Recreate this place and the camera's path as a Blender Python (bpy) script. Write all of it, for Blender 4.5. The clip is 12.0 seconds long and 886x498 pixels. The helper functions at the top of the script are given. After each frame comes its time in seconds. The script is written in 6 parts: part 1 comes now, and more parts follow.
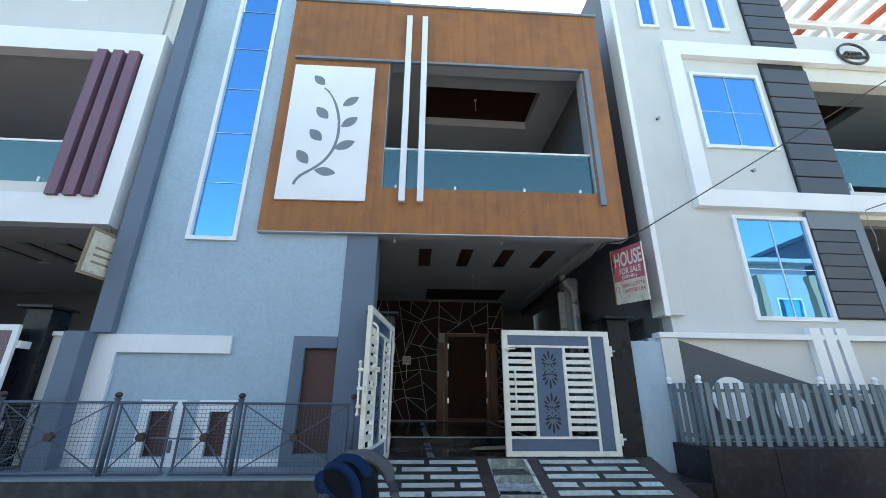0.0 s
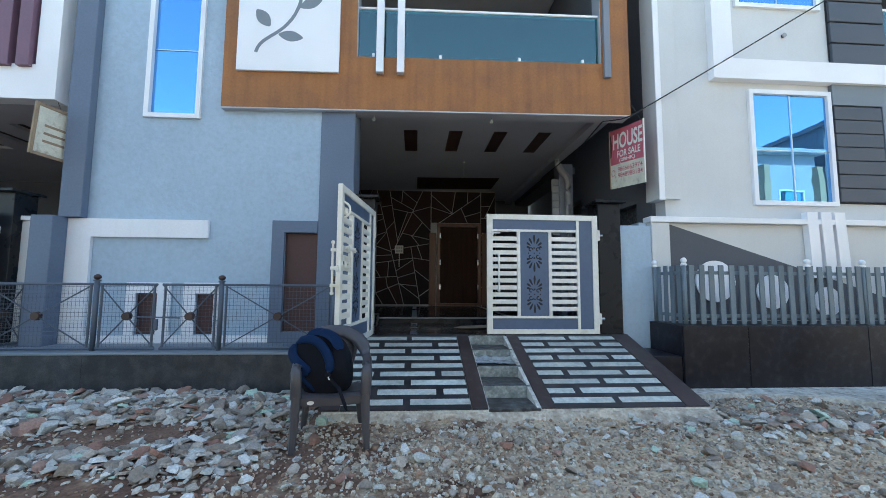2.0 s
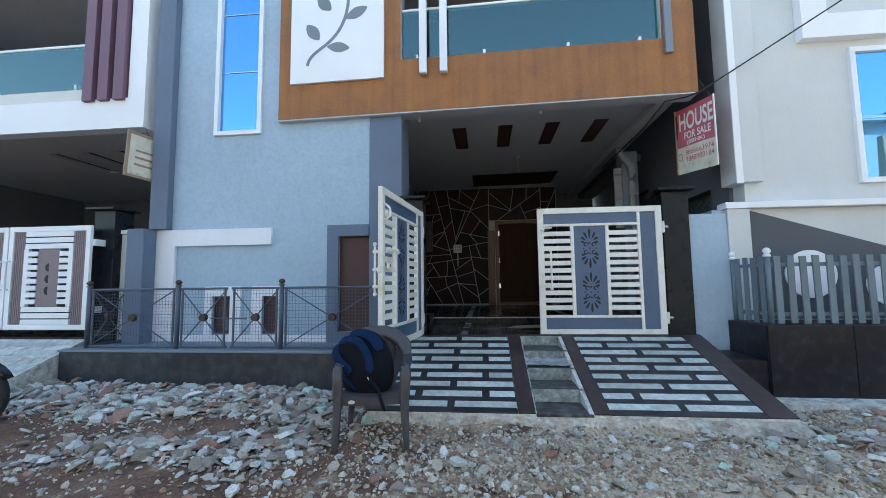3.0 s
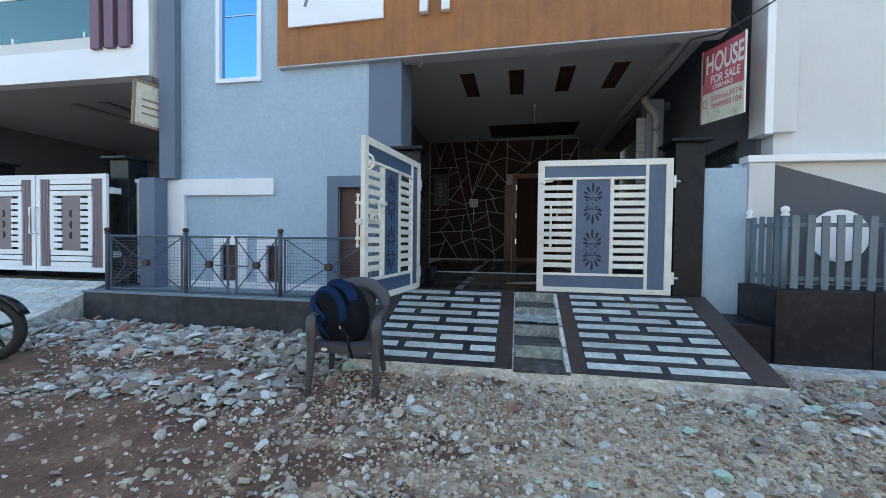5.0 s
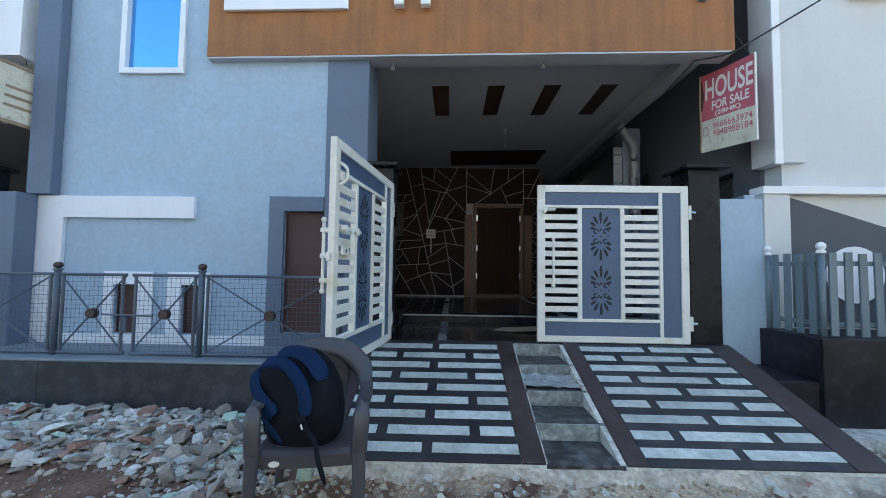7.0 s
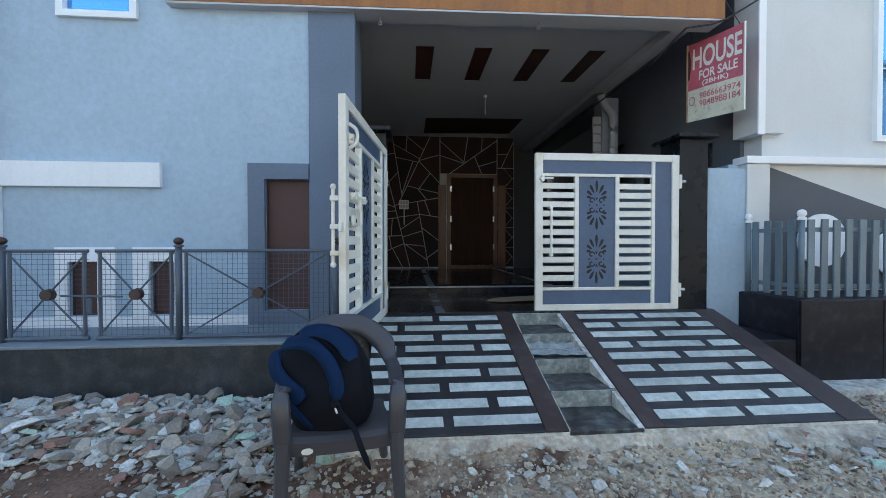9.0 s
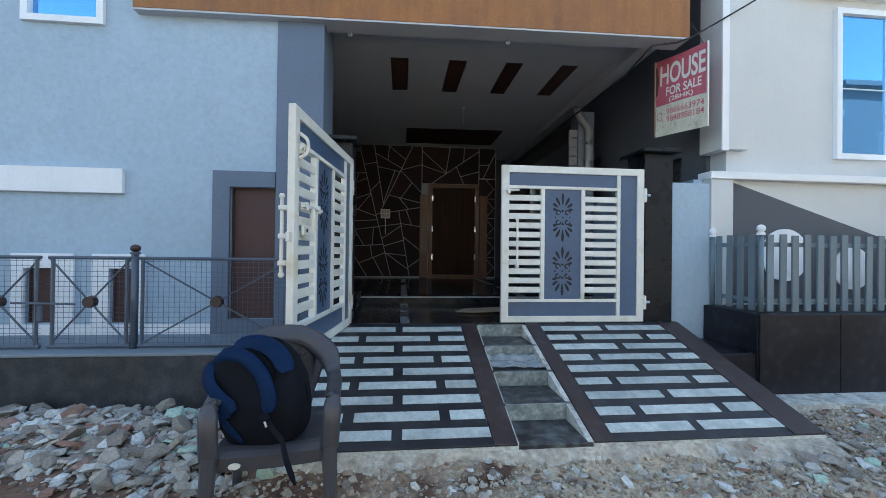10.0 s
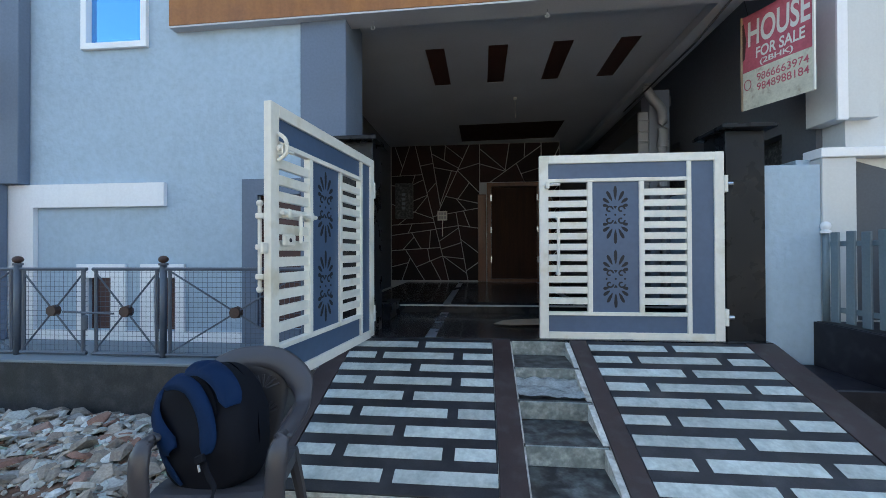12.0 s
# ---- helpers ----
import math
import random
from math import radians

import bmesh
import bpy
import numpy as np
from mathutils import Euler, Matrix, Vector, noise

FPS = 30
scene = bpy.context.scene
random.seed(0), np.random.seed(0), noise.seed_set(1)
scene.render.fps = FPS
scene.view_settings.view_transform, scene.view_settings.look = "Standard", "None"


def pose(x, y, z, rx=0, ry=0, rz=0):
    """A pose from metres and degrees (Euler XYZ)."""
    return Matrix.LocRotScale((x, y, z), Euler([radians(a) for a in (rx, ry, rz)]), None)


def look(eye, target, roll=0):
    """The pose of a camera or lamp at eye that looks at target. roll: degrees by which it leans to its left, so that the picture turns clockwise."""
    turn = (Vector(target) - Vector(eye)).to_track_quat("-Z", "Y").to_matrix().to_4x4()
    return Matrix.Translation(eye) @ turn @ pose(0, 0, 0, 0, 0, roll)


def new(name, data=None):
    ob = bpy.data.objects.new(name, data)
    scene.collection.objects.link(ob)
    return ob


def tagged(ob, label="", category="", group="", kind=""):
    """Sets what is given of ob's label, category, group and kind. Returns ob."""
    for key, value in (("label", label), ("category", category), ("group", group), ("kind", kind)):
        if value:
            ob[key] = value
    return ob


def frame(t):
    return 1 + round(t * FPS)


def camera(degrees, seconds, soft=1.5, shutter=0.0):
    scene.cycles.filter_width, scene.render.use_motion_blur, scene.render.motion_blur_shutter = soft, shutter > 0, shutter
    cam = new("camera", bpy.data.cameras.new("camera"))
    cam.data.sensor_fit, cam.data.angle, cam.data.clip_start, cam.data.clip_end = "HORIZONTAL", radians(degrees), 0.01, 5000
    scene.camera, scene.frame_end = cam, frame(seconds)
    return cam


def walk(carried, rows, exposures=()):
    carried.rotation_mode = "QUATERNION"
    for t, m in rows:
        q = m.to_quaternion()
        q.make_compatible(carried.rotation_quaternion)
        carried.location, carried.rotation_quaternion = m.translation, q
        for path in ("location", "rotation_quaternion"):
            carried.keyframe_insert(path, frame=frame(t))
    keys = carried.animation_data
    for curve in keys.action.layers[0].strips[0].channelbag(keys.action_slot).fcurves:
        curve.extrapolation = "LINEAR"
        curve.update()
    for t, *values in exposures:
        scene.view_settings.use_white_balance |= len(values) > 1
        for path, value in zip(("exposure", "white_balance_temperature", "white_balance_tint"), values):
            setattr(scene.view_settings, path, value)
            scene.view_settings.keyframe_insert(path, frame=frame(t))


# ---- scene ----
# camera and walk
cam = camera(94.9, 12.0, soft=0.8)
PATH = [
    (0, (0.049, 0.179, 1.313), (0.176, 2.058, 1.986), 0.5),
    (0.5, (0.096, 0.175, 1.251), (0.311, 2.125, 1.64), 0.6),
    (1, (0.138, 0.253, 1.204), (0.439, 2.215, 1.446), 1.2),
    (1.5, (0.174, 0.381, 1.222), (0.533, 2.325, 1.525), -0.1),
    (2, (0.305, 0.477, 1.209), (0.439, 2.465, 1.387), 0.4),
    (2.5, (0.472, 0.558, 1.206), (0.372, 2.549, 1.37), 3.1),
    (2.7, (0.505, 0.558, 1.217), (0.343, 2.544, 1.393), -0.1),
    (4.5, (0.961, 0.53, 1.201), (0.593, 2.496, 1.215), 1.4),
    (5, (1.008, 0.71, 1.203), (0.646, 2.677, 1.154), 0.7),
    (5.5, (0.847, 0.986, 1.201), (0.678, 2.978, 1.165), 1.1),
    (6, (0.652, 1.231, 1.237), (0.61, 3.231, 1.246), -0.2),
    (6.5, (0.553, 1.459, 1.268), (0.569, 3.458, 1.338), -1.6),
    (7, (0.389, 1.644, 1.274), (0.341, 3.641, 1.381), 0.8),
    (9, (-0.002, 1.793, 1.262), (0.162, 3.786, 1.232), 0.0),
    (9.5, (0.063, 1.75, 1.278), (0.265, 3.74, 1.246), 0.5),
    (10, (0.255, 1.775, 1.277), (0.457, 3.765, 1.292), 0.7),
    (10.5, (0.444, 1.825, 1.303), (0.778, 3.795, 1.381), 1.0),
    (11, (0.561, 1.992, 1.309), (0.869, 3.968, 1.291), 0.7),
    (11.5, (0.644, 2.127, 1.34), (0.914, 4.109, 1.359), -0.1),
    (12, (0.743, 2.179, 1.329), (0.553, 4.17, 1.345), -0.2),
]
walk(cam, [(t, look(eye, target, roll)) for t, eye, target, roll in PATH], [(0.0, 1.77, 6750, -2), (1.5, 1.83, 6900, 0), (4.5, 1.9, 6900, 1), (6.0, 1.92, 7000, 1), (7.0, 1.89, 6700, 0), (9.5, 1.9, 6950, 1), (12.0, 1.9, 6900, 1)])

# ---- world, sun and light ----
SUN_EL, SUN_AZ = radians(50), radians(14)   # the sun stands behind the houses
world = bpy.data.worlds.new("sky")
scene.world = world
world.use_nodes = True
wn, wl = world.node_tree.nodes, world.node_tree.links
sky = wn.new("ShaderNodeTexSky")
sky.sky_type, sky.sun_disc = "NISHITA", False
sky.sun_elevation, sky.sun_rotation = SUN_EL, SUN_AZ
sky.air_density, sky.dust_density, sky.ozone_density = 1.0, 1.0, 1.0
wl.new(sky.outputs[0], wn["Background"].inputs[0])
wn["Background"].inputs[1].default_value = 0.15
sun_data = bpy.data.lights.new("sun", "SUN")
sun_data.energy, sun_data.angle, sun_data.color = 3.5, radians(0.6), (1.0, 0.95, 0.87)
sun = new("sun", sun_data)
sun_from = Vector((math.sin(SUN_AZ) * math.cos(SUN_EL), math.cos(SUN_AZ) * math.cos(SUN_EL), math.sin(SUN_EL)))
sun.matrix_world = look(sun_from * 40, (0, 0, 0))


# ---- materials ----
def srgb(r, g, b):
    return tuple((c / 255 / 12.92) if c < 10 else ((c / 255 + 0.055) / 1.055) ** 2.4 for c in (r, g, b))


def material(name, color, rough=0.6, metal=0.0, var=0.12, big=1.6, fine=60.0, bump=0.15, depth=0.002, second=None,
             amount=0.35, stretch=(1, 1, 1), piece=0.0, spec=0.5, streak=0.0):
    """A painted or solid surface: two scales of mottling, wear of a second colour, fine relief."""
    m = bpy.data.materials.new(name)
    m.use_nodes = True
    n, l = m.node_tree.nodes, m.node_tree.links
    b = n["Principled BSDF"]
    geo = n.new("ShaderNodeNewGeometry")
    mp = n.new("ShaderNodeMapping")
    mp.inputs["Scale"].default_value = stretch
    l.new(geo.outputs["Position"], mp.inputs[0])

    def noise_node(scale, detail):
        t = n.new("ShaderNodeTexNoise")
        t.inputs["Scale"].default_value, t.inputs["Detail"].default_value = scale, detail
        l.new(mp.outputs[0], t.inputs["Vector"])
        return t

    def mix(kind, fac, a, c):
        x = n.new("ShaderNodeMix")
        x.data_type, x.blend_type = "RGBA", kind
        for sock, val in ((x.inputs[0], fac), (x.inputs[6], a), (x.inputs[7], c)):
            if isinstance(val, (int, float)):
                sock.default_value = val
            elif isinstance(val, tuple):
                sock.default_value = (*val, 1)
            else:
                l.new(val, sock)
        return x.outputs[2]

    def ramp(sock, p0, v0, p1, v1):
        r = n.new("ShaderNodeMapRange")
        r.inputs[1].default_value, r.inputs[2].default_value = p0, p1
        r.inputs[3].default_value, r.inputs[4].default_value = v0, v1
        l.new(sock, r.inputs[0])
        return r.outputs[0]

    n1, n2 = noise_node(big, 6), noise_node(fine, 4)
    col = color
    if second:
        n3 = noise_node(big * 2.7, 8)
        col = mix("MIX", ramp(n3.outputs[0], 0.62 - amount * 0.35, 0.0, 0.72, 1.0), color, second)
    grey = n.new("ShaderNodeCombineColor")
    v = n.new("ShaderNodeMath")
    v.operation = "MULTIPLY"
    l.new(ramp(n1.outputs[0], 0.3, 1 - var, 0.7, 1 + var), v.inputs[0])
    l.new(ramp(n2.outputs[0], 0.3, 1 - var * 0.7, 0.7, 1 + var * 0.7), v.inputs[1])
    val = v.outputs[0]
    if piece:
        oi = n.new("ShaderNodeObjectInfo")
        v2 = n.new("ShaderNodeMath")
        v2.operation = "MULTIPLY"
        l.new(val, v2.inputs[0])
        l.new(ramp(oi.outputs["Random"], 0, 1 - piece, 1, 1 + piece), v2.inputs[1])
        val = v2.outputs[0]
    if streak:
        ms = n.new("ShaderNodeMapping")
        ms.inputs["Scale"].default_value = (9, 9, 0.5)
        l.new(geo.outputs["Position"], ms.inputs[0])
        ns = n.new("ShaderNodeTexNoise")
        ns.inputs["Scale"].default_value, ns.inputs["Detail"].default_value = 1.0, 5
        l.new(ms.outputs[0], ns.inputs["Vector"])
        v3 = n.new("ShaderNodeMath")
        v3.operation = "MULTIPLY"
        l.new(val, v3.inputs[0])
        l.new(ramp(ns.outputs[0], 0.45, 1.0, 0.75, 1 - streak), v3.inputs[1])
        val = v3.outputs[0]
    for k in range(3):
        l.new(val, grey.inputs[k])
    l.new(mix("MULTIPLY", 1.0, col, grey.outputs[0]), b.inputs["Base Color"])
    l.new(ramp(n1.outputs[0], 0.3, max(0.02, rough - 0.08), 0.7, min(1, rough + 0.08)), b.inputs["Roughness"])
    b.inputs["Metallic"].default_value = metal
    b.inputs["Specular IOR Level"].default_value = spec
    if bump:
        bp = n.new("ShaderNodeBump")
        bp.inputs["Strength"].default_value, bp.inputs["Distance"].default_value = bump, depth
        l.new(n2.outputs[0], bp.inputs["Height"])
        l.new(bp.outputs[0], b.inputs["Normal"])
    return m


def soil(name):
    """Trodden red earth that turns to pale gravel dust before the ramp, with damp and dusty patches."""
    m = bpy.data.materials.new(name)
    m.use_nodes = True
    n, l = m.node_tree.nodes, m.node_tree.links
    b = n["Principled BSDF"]
    geo = n.new("ShaderNodeNewGeometry")
    xyz = n.new("ShaderNodeSeparateXYZ")
    l.new(geo.outputs["Position"], xyz.inputs[0])

    def noise_at(scale, detail):
        t = n.new("ShaderNodeTexNoise")
        t.inputs["Scale"].default_value, t.inputs["Detail"].default_value = scale, detail
        l.new(geo.outputs["Position"], t.inputs["Vector"])
        return t.outputs[0]

    def ramp(sock, p0, v0, p1, v1):
        r = n.new("ShaderNodeMapRange")
        for k, v in enumerate((p0, p1, v0, v1)):
            r.inputs[k + 1].default_value = v
        l.new(sock, r.inputs[0])
        return r.outputs[0]

    def add(a, c, op="ADD"):
        x = n.new("ShaderNodeMath")
        x.operation = op
        l.new(a, x.inputs[0])
        l.new(c, x.inputs[1])
        return x.outputs[0]

    def mix(fac, a, c, kind="MIX"):
        x = n.new("ShaderNodeMix")
        x.data_type, x.blend_type = "RGBA", kind
        for sock, val in ((x.inputs[0], fac), (x.inputs[6], a), (x.inputs[7], c)):
            if isinstance(val, tuple):
                sock.default_value = (*val, 1)
            elif isinstance(val, float):
                sock.default_value = val
            else:
                l.new(val, sock)
        return x.outputs[2]

    broad, mid, fine = noise_at(0.8, 5), noise_at(3.2, 6), noise_at(38, 5)
    col = mix(ramp(mid, 0.40, 0.0, 0.62, 1.0), (0.112, 0.061, 0.042), (0.185, 0.108, 0.073))
    dust = add(ramp(xyz.outputs[0], -1.6, -0.30, 2.0, 0.26), add(broad, ramp(mid, 0.3, -0.16, 0.7, 0.16)))
    col = mix(ramp(dust, 0.42, 0.0, 0.66, 1.0), col, (0.46, 0.375, 0.275))
    grey = n.new("ShaderNodeCombineColor")
    for k in range(3):
        l.new(ramp(fine, 0.3, 0.66, 0.7, 1.3), grey.inputs[k])
    l.new(mix(1.0, col, grey.outputs[0], "MULTIPLY"), b.inputs["Base Color"])
    b.inputs["Roughness"].default_value = 0.95
    bp = n.new("ShaderNodeBump")
    bp.inputs["Strength"].default_value, bp.inputs["Distance"].default_value = 0.9, 0.014
    l.new(add(fine, mid), bp.inputs["Height"])
    l.new(bp.outputs[0], b.inputs["Normal"])
    return m


def island_material(name, stops, rough=0.85, bump=0.4):
    """Broken pieces, each of its own colour."""
    m = bpy.data.materials.new(name)
    m.use_nodes = True
    n, l = m.node_tree.nodes, m.node_tree.links
    b = n["Principled BSDF"]
    geo = n.new("ShaderNodeNewGeometry")
    oi = n.new("ShaderNodeObjectInfo")
    add = n.new("ShaderNodeMath")
    add.operation = "ADD"
    l.new(geo.outputs["Random Per Island"], add.inputs[0])
    l.new(oi.outputs["Random"], add.inputs[1])
    fr = n.new("ShaderNodeMath")
    fr.operation = "FRACT"
    l.new(add.outputs[0], fr.inputs[0])
    r = n.new("ShaderNodeValToRGB")
    r.color_ramp.interpolation = "CONSTANT"
    while len(r.color_ramp.elements) < len(stops):
        r.color_ramp.elements.new(0.5)
    for e, (p, c) in zip(r.color_ramp.elements, stops):
        e.position, e.color = p, (*c, 1)
    l.new(fr.outputs[0], r.inputs[0])
    t = n.new("ShaderNodeTexNoise")
    t.inputs["Scale"].default_value, t.inputs["Detail"].default_value = 70, 6
    l.new(geo.outputs["Position"], t.inputs["Vector"])
    mr = n.new("ShaderNodeMapRange")
    mr.inputs[1].default_value, mr.inputs[2].default_value, mr.inputs[3].default_value, mr.inputs[4].default_value = 0.3, 0.7, 0.72, 1.14
    l.new(t.outputs[0], mr.inputs[0])
    cc = n.new("ShaderNodeCombineColor")
    for k in range(3):
        l.new(mr.outputs[0], cc.inputs[k])
    x = n.new("ShaderNodeMix")
    x.data_type, x.blend_type = "RGBA", "MULTIPLY"
    x.inputs[0].default_value = 1
    l.new(r.outputs[0], x.inputs[6])
    l.new(cc.outputs[0], x.inputs[7])
    l.new(x.outputs[2], b.inputs["Base Color"])
    b.inputs["Roughness"].default_value = rough
    bp = n.new("ShaderNodeBump")
    bp.inputs["Strength"].default_value, bp.inputs["Distance"].default_value = bump, 0.003
    l.new(t.outputs[0], bp.inputs["Height"])
    l.new(bp.outputs[0], b.inputs["Normal"])
    return m


def mirror_glass(name, tint, rough=0.015):
    """Tinted reflective window glass: a coated pane that throws back a coloured picture of the street."""
    m = bpy.data.materials.new(name)
    m.use_nodes = True
    n, l = m.node_tree.nodes, m.node_tree.links
    b = n["Principled BSDF"]
    b.inputs["Base Color"].default_value = (*tint, 1)
    b.inputs["Metallic"].default_value = 0.92
    b.inputs["Roughness"].default_value = rough
    t = n.new("ShaderNodeTexNoise")
    t.inputs["Scale"].default_value = 1.3
    g = n.new("ShaderNodeNewGeometry")
    l.new(g.outputs["Position"], t.inputs["Vector"])
    bp = n.new("ShaderNodeBump")
    bp.inputs["Strength"].default_value, bp.inputs["Distance"].default_value = 0.08, 0.02
    l.new(t.outputs[0], bp.inputs["Height"])
    l.new(bp.outputs[0], b.inputs["Normal"])
    return m


def clear_glass(name, tint):
    """Thin tinted pane: lets light through and shines at a slant."""
    m = bpy.data.materials.new(name)
    m.use_nodes = True
    n, l = m.node_tree.nodes, m.node_tree.links
    n.remove(n["Principled BSDF"])
    tr, gl, mx, fr = n.new("ShaderNodeBsdfTransparent"), n.new("ShaderNodeBsdfGlossy"), n.new("ShaderNodeMixShader"), n.new("ShaderNodeFresnel")
    tr.inputs[0].default_value = (*tint, 1)
    gl.inputs["Color"].default_value = (0.65, 0.95, 0.95, 1)
    gl.inputs["Roughness"].default_value = 0.03
    fr.inputs[0].default_value = 2.4
    l.new(fr.outputs[0], mx.inputs[0])
    l.new(tr.outputs[0], mx.inputs[1])
    l.new(gl.outputs[0], mx.inputs[2])
    l.new(mx.outputs[0], n["Material Output"].inputs[0])
    return m


M = {}
M["blue"] = material("light_blue_wall_paint", (0.36, 0.47, 0.58), 0.75, var=0.08, big=1.1, fine=19, bump=0.6, depth=0.012, streak=0.02)
M["slate"] = material("slate_blue_wall_paint", (0.125, 0.165, 0.235), 0.7, var=0.08, fine=45, bump=0.3, depth=0.003)
M["white"] = material("white_wall_paint", (0.78, 0.8, 0.84), 0.65, var=0.04, fine=50, bump=0.2, streak=0.05)
M["brown"] = material("rust_brown_texture_paint", (0.305, 0.125, 0.038), 0.6, var=0.14, big=1.1, fine=34, bump=0.4, depth=0.004, second=(0.235, 0.098, 0.038), amount=0.5, streak=0.25)
M["grey_trim"] = material("grey_trim_paint", (0.19, 0.215, 0.26), 0.6, var=0.06)
M["grey_lining"] = material("pale_grey_reveal_paint", (0.36, 0.39, 0.43), 0.7, var=0.06)
M["ceil"] = material("grey_white_ceiling_paint", (0.46, 0.48, 0.52), 0.75, var=0.06)
# Dark grey with the shade of the deep portico put into the colour
M["portico"] = material("shade_dark_portico_paint", (0.10, 0.105, 0.115), 0.75, var=0.08)
M["dark_wood"] = material("dark_polished_wood", (0.030, 0.011, 0.006), 0.55, var=0.3, big=2, fine=30, stretch=(6, 6, 0.6), bump=0.1, spec=0.2)
M["slot_wood"] = material("reddish_brown_slot_wood", (0.065, 0.027, 0.02), 0.45, var=0.25, big=2, fine=30, stretch=(6, 0.6, 6), bump=0.1)
M["door_leaf"] = material("dark_teak_leaf", (0.036, 0.014, 0.007), 0.6, var=0.3, big=2, fine=30, stretch=(7, 7, 0.6), bump=0.1, spec=0.15)
M["door_wood"] = material("varnished_teak", (0.13, 0.048, 0.018), 0.45, var=0.3, big=2, fine=30, stretch=(7, 7, 0.6), bump=0.1)
M["stone_red"] = material("dark_red_stone_panel", (0.022, 0.0088, 0.0075), 0.65, var=0.25, big=4, fine=50, piece=0.45, spec=0.25)
M["joint"] = material("pale_joint_paint", (0.40, 0.385, 0.375), 0.7, var=0.1)
M["maroon"] = material("maroon_shutter_paint", (0.065, 0.028, 0.027), 0.55, var=0.12, fine=40, bump=0.1)
M["granite"] = material("black_granite", (0.010, 0.012, 0.016), 0.3, var=0.12, big=6, fine=260, bump=0.03, piece=0.1, spec=0.22)
M["dusty"] = material("dusty_dark_stone_cladding", (0.028, 0.033, 0.042), 0.6, var=0.4, big=3, fine=90, bump=0.6, second=(0.066, 0.068, 0.072), amount=0.5, piece=0.12, streak=0.2)
M["brown_tile"] = material("dark_brown_granite_tile", (0.020, 0.021, 0.0265), 0.42, var=0.3, big=3, fine=140, bump=0.2, second=(0.038, 0.038, 0.043), amount=0.4, piece=0.14)
M["plinth_tile"] = material("black_speckled_granite_tile", (0.0125, 0.012, 0.018), 0.4, var=0.35, big=4, fine=120, bump=0.2, second=(0.028, 0.027, 0.035), amount=0.35, piece=0.12, spec=0.3)
M["red_granite"] = material("red_brown_granite_border", (0.046, 0.031, 0.032), 0.45, var=0.2, big=4, fine=150, bump=0.12, second=(0.062, 0.055, 0.055), amount=0.3)
M["tread"] = material("scuffed_brown_granite_tread", (0.028, 0.025, 0.027), 0.5, var=0.3, big=5, fine=60, bump=0.2, second=(0.13, 0.145, 0.145), amount=0.6, piece=0.2)
M["marble"] = material("grey_white_marble_strip", (0.49, 0.535, 0.52), 0.45, var=0.15, big=6, fine=55, bump=0.14, second=(0.35, 0.395, 0.39), amount=0.55, piece=0.14)
M["step_stone"] = material("worn_grey_green_step_stone", (0.17, 0.2, 0.2), 0.5, var=0.3, big=9, fine=40, bump=0.2, second=(0.33, 0.36, 0.36), amount=0.5, piece=0.15)
M["concrete"] = material("rough_concrete", (0.56, 0.56, 0.53), 0.9, var=0.22, big=5, fine=40, bump=0.6, depth=0.006, second=(0.30, 0.275, 0.24), amount=0.4)
M["toe"] = material("dirty_mortar_toe", (0.46, 0.435, 0.38), 0.95, var=0.3, big=6, fine=40, bump=0.9, depth=0.01, second=(0.30, 0.25, 0.195), amount=0.6)
M["dirt"] = soil("reddish_brown_dirt")
M["cream_metal"] = material("cream_white_gate_paint", (0.72, 0.71, 0.66), 0.42, var=0.06, fine=30, bump=0.05, second=(0.6, 0.56, 0.46), amount=0.12)
M["gate_blue"] = material("blue_grey_gate_sheet", (0.066, 0.108, 0.19), 0.4, var=0.08, fine=25, bump=0.06)
# Shade of holes and grooves, put into the colour itself
M["gap_shade"] = material("black_hole_and_groove_shade", (0.012, 0.014, 0.02), 0.7, var=0.05, bump=0)
M["fence_metal"] = material("blue_grey_fence_paint", (0.075, 0.095, 0.13), 0.45, var=0.12, fine=60, bump=0.08)
M["picket"] = material("grey_picket_paint", (0.135, 0.18, 0.215), 0.5, var=0.1, fine=60, bump=0.08, piece=0.1)
M["rust"] = material("brown_rosette", (0.055, 0.03, 0.025), 0.6, var=0.2)
M["plastic"] = material("dark_grey_brown_plastic", (0.054, 0.051, 0.059), 0.38, var=0.06, fine=200, bump=0.04)
M["black_plastic"] = material("weathered_black_plastic", (0.028, 0.031, 0.034), 0.42, var=0.3, big=8, fine=60, bump=0.05, second=(0.15, 0.155, 0.16), amount=0.5)
M["label_pale"] = material("pale_oval_label", (0.7, 0.68, 0.62), 0.4, var=0.03)
M["nylon"] = material("black_nylon", (0.007, 0.008, 0.0125), 0.8, var=0.2, fine=300, bump=0.25, spec=0.12)
M["blue_nylon"] = material("royal_blue_nylon", (0.009, 0.036, 0.115), 0.7, var=0.15, fine=300, bump=0.25, spec=0.2)
M["navy_nylon"] = material("navy_nylon", (0.005, 0.010, 0.028), 0.7, var=0.15, fine=300, bump=0.25, spec=0.2)
M["cream_wall"] = material("pale_grey_house_paint", (0.60, 0.615, 0.62), 0.75, var=0.04, fine=45, bump=0.2, streak=0.015)
M["pale_wall"] = material("off_white_house_paint", (0.66, 0.65, 0.62), 0.75, var=0.04, fine=45, bump=0.2)
# Dark grey: side and porch walls carry their shade in this colour
M["shade_grey"] = material("dark_grey_and_shade_paint", (0.11, 0.12, 0.14), 0.8, var=0.1, fine=40, bump=0.25)
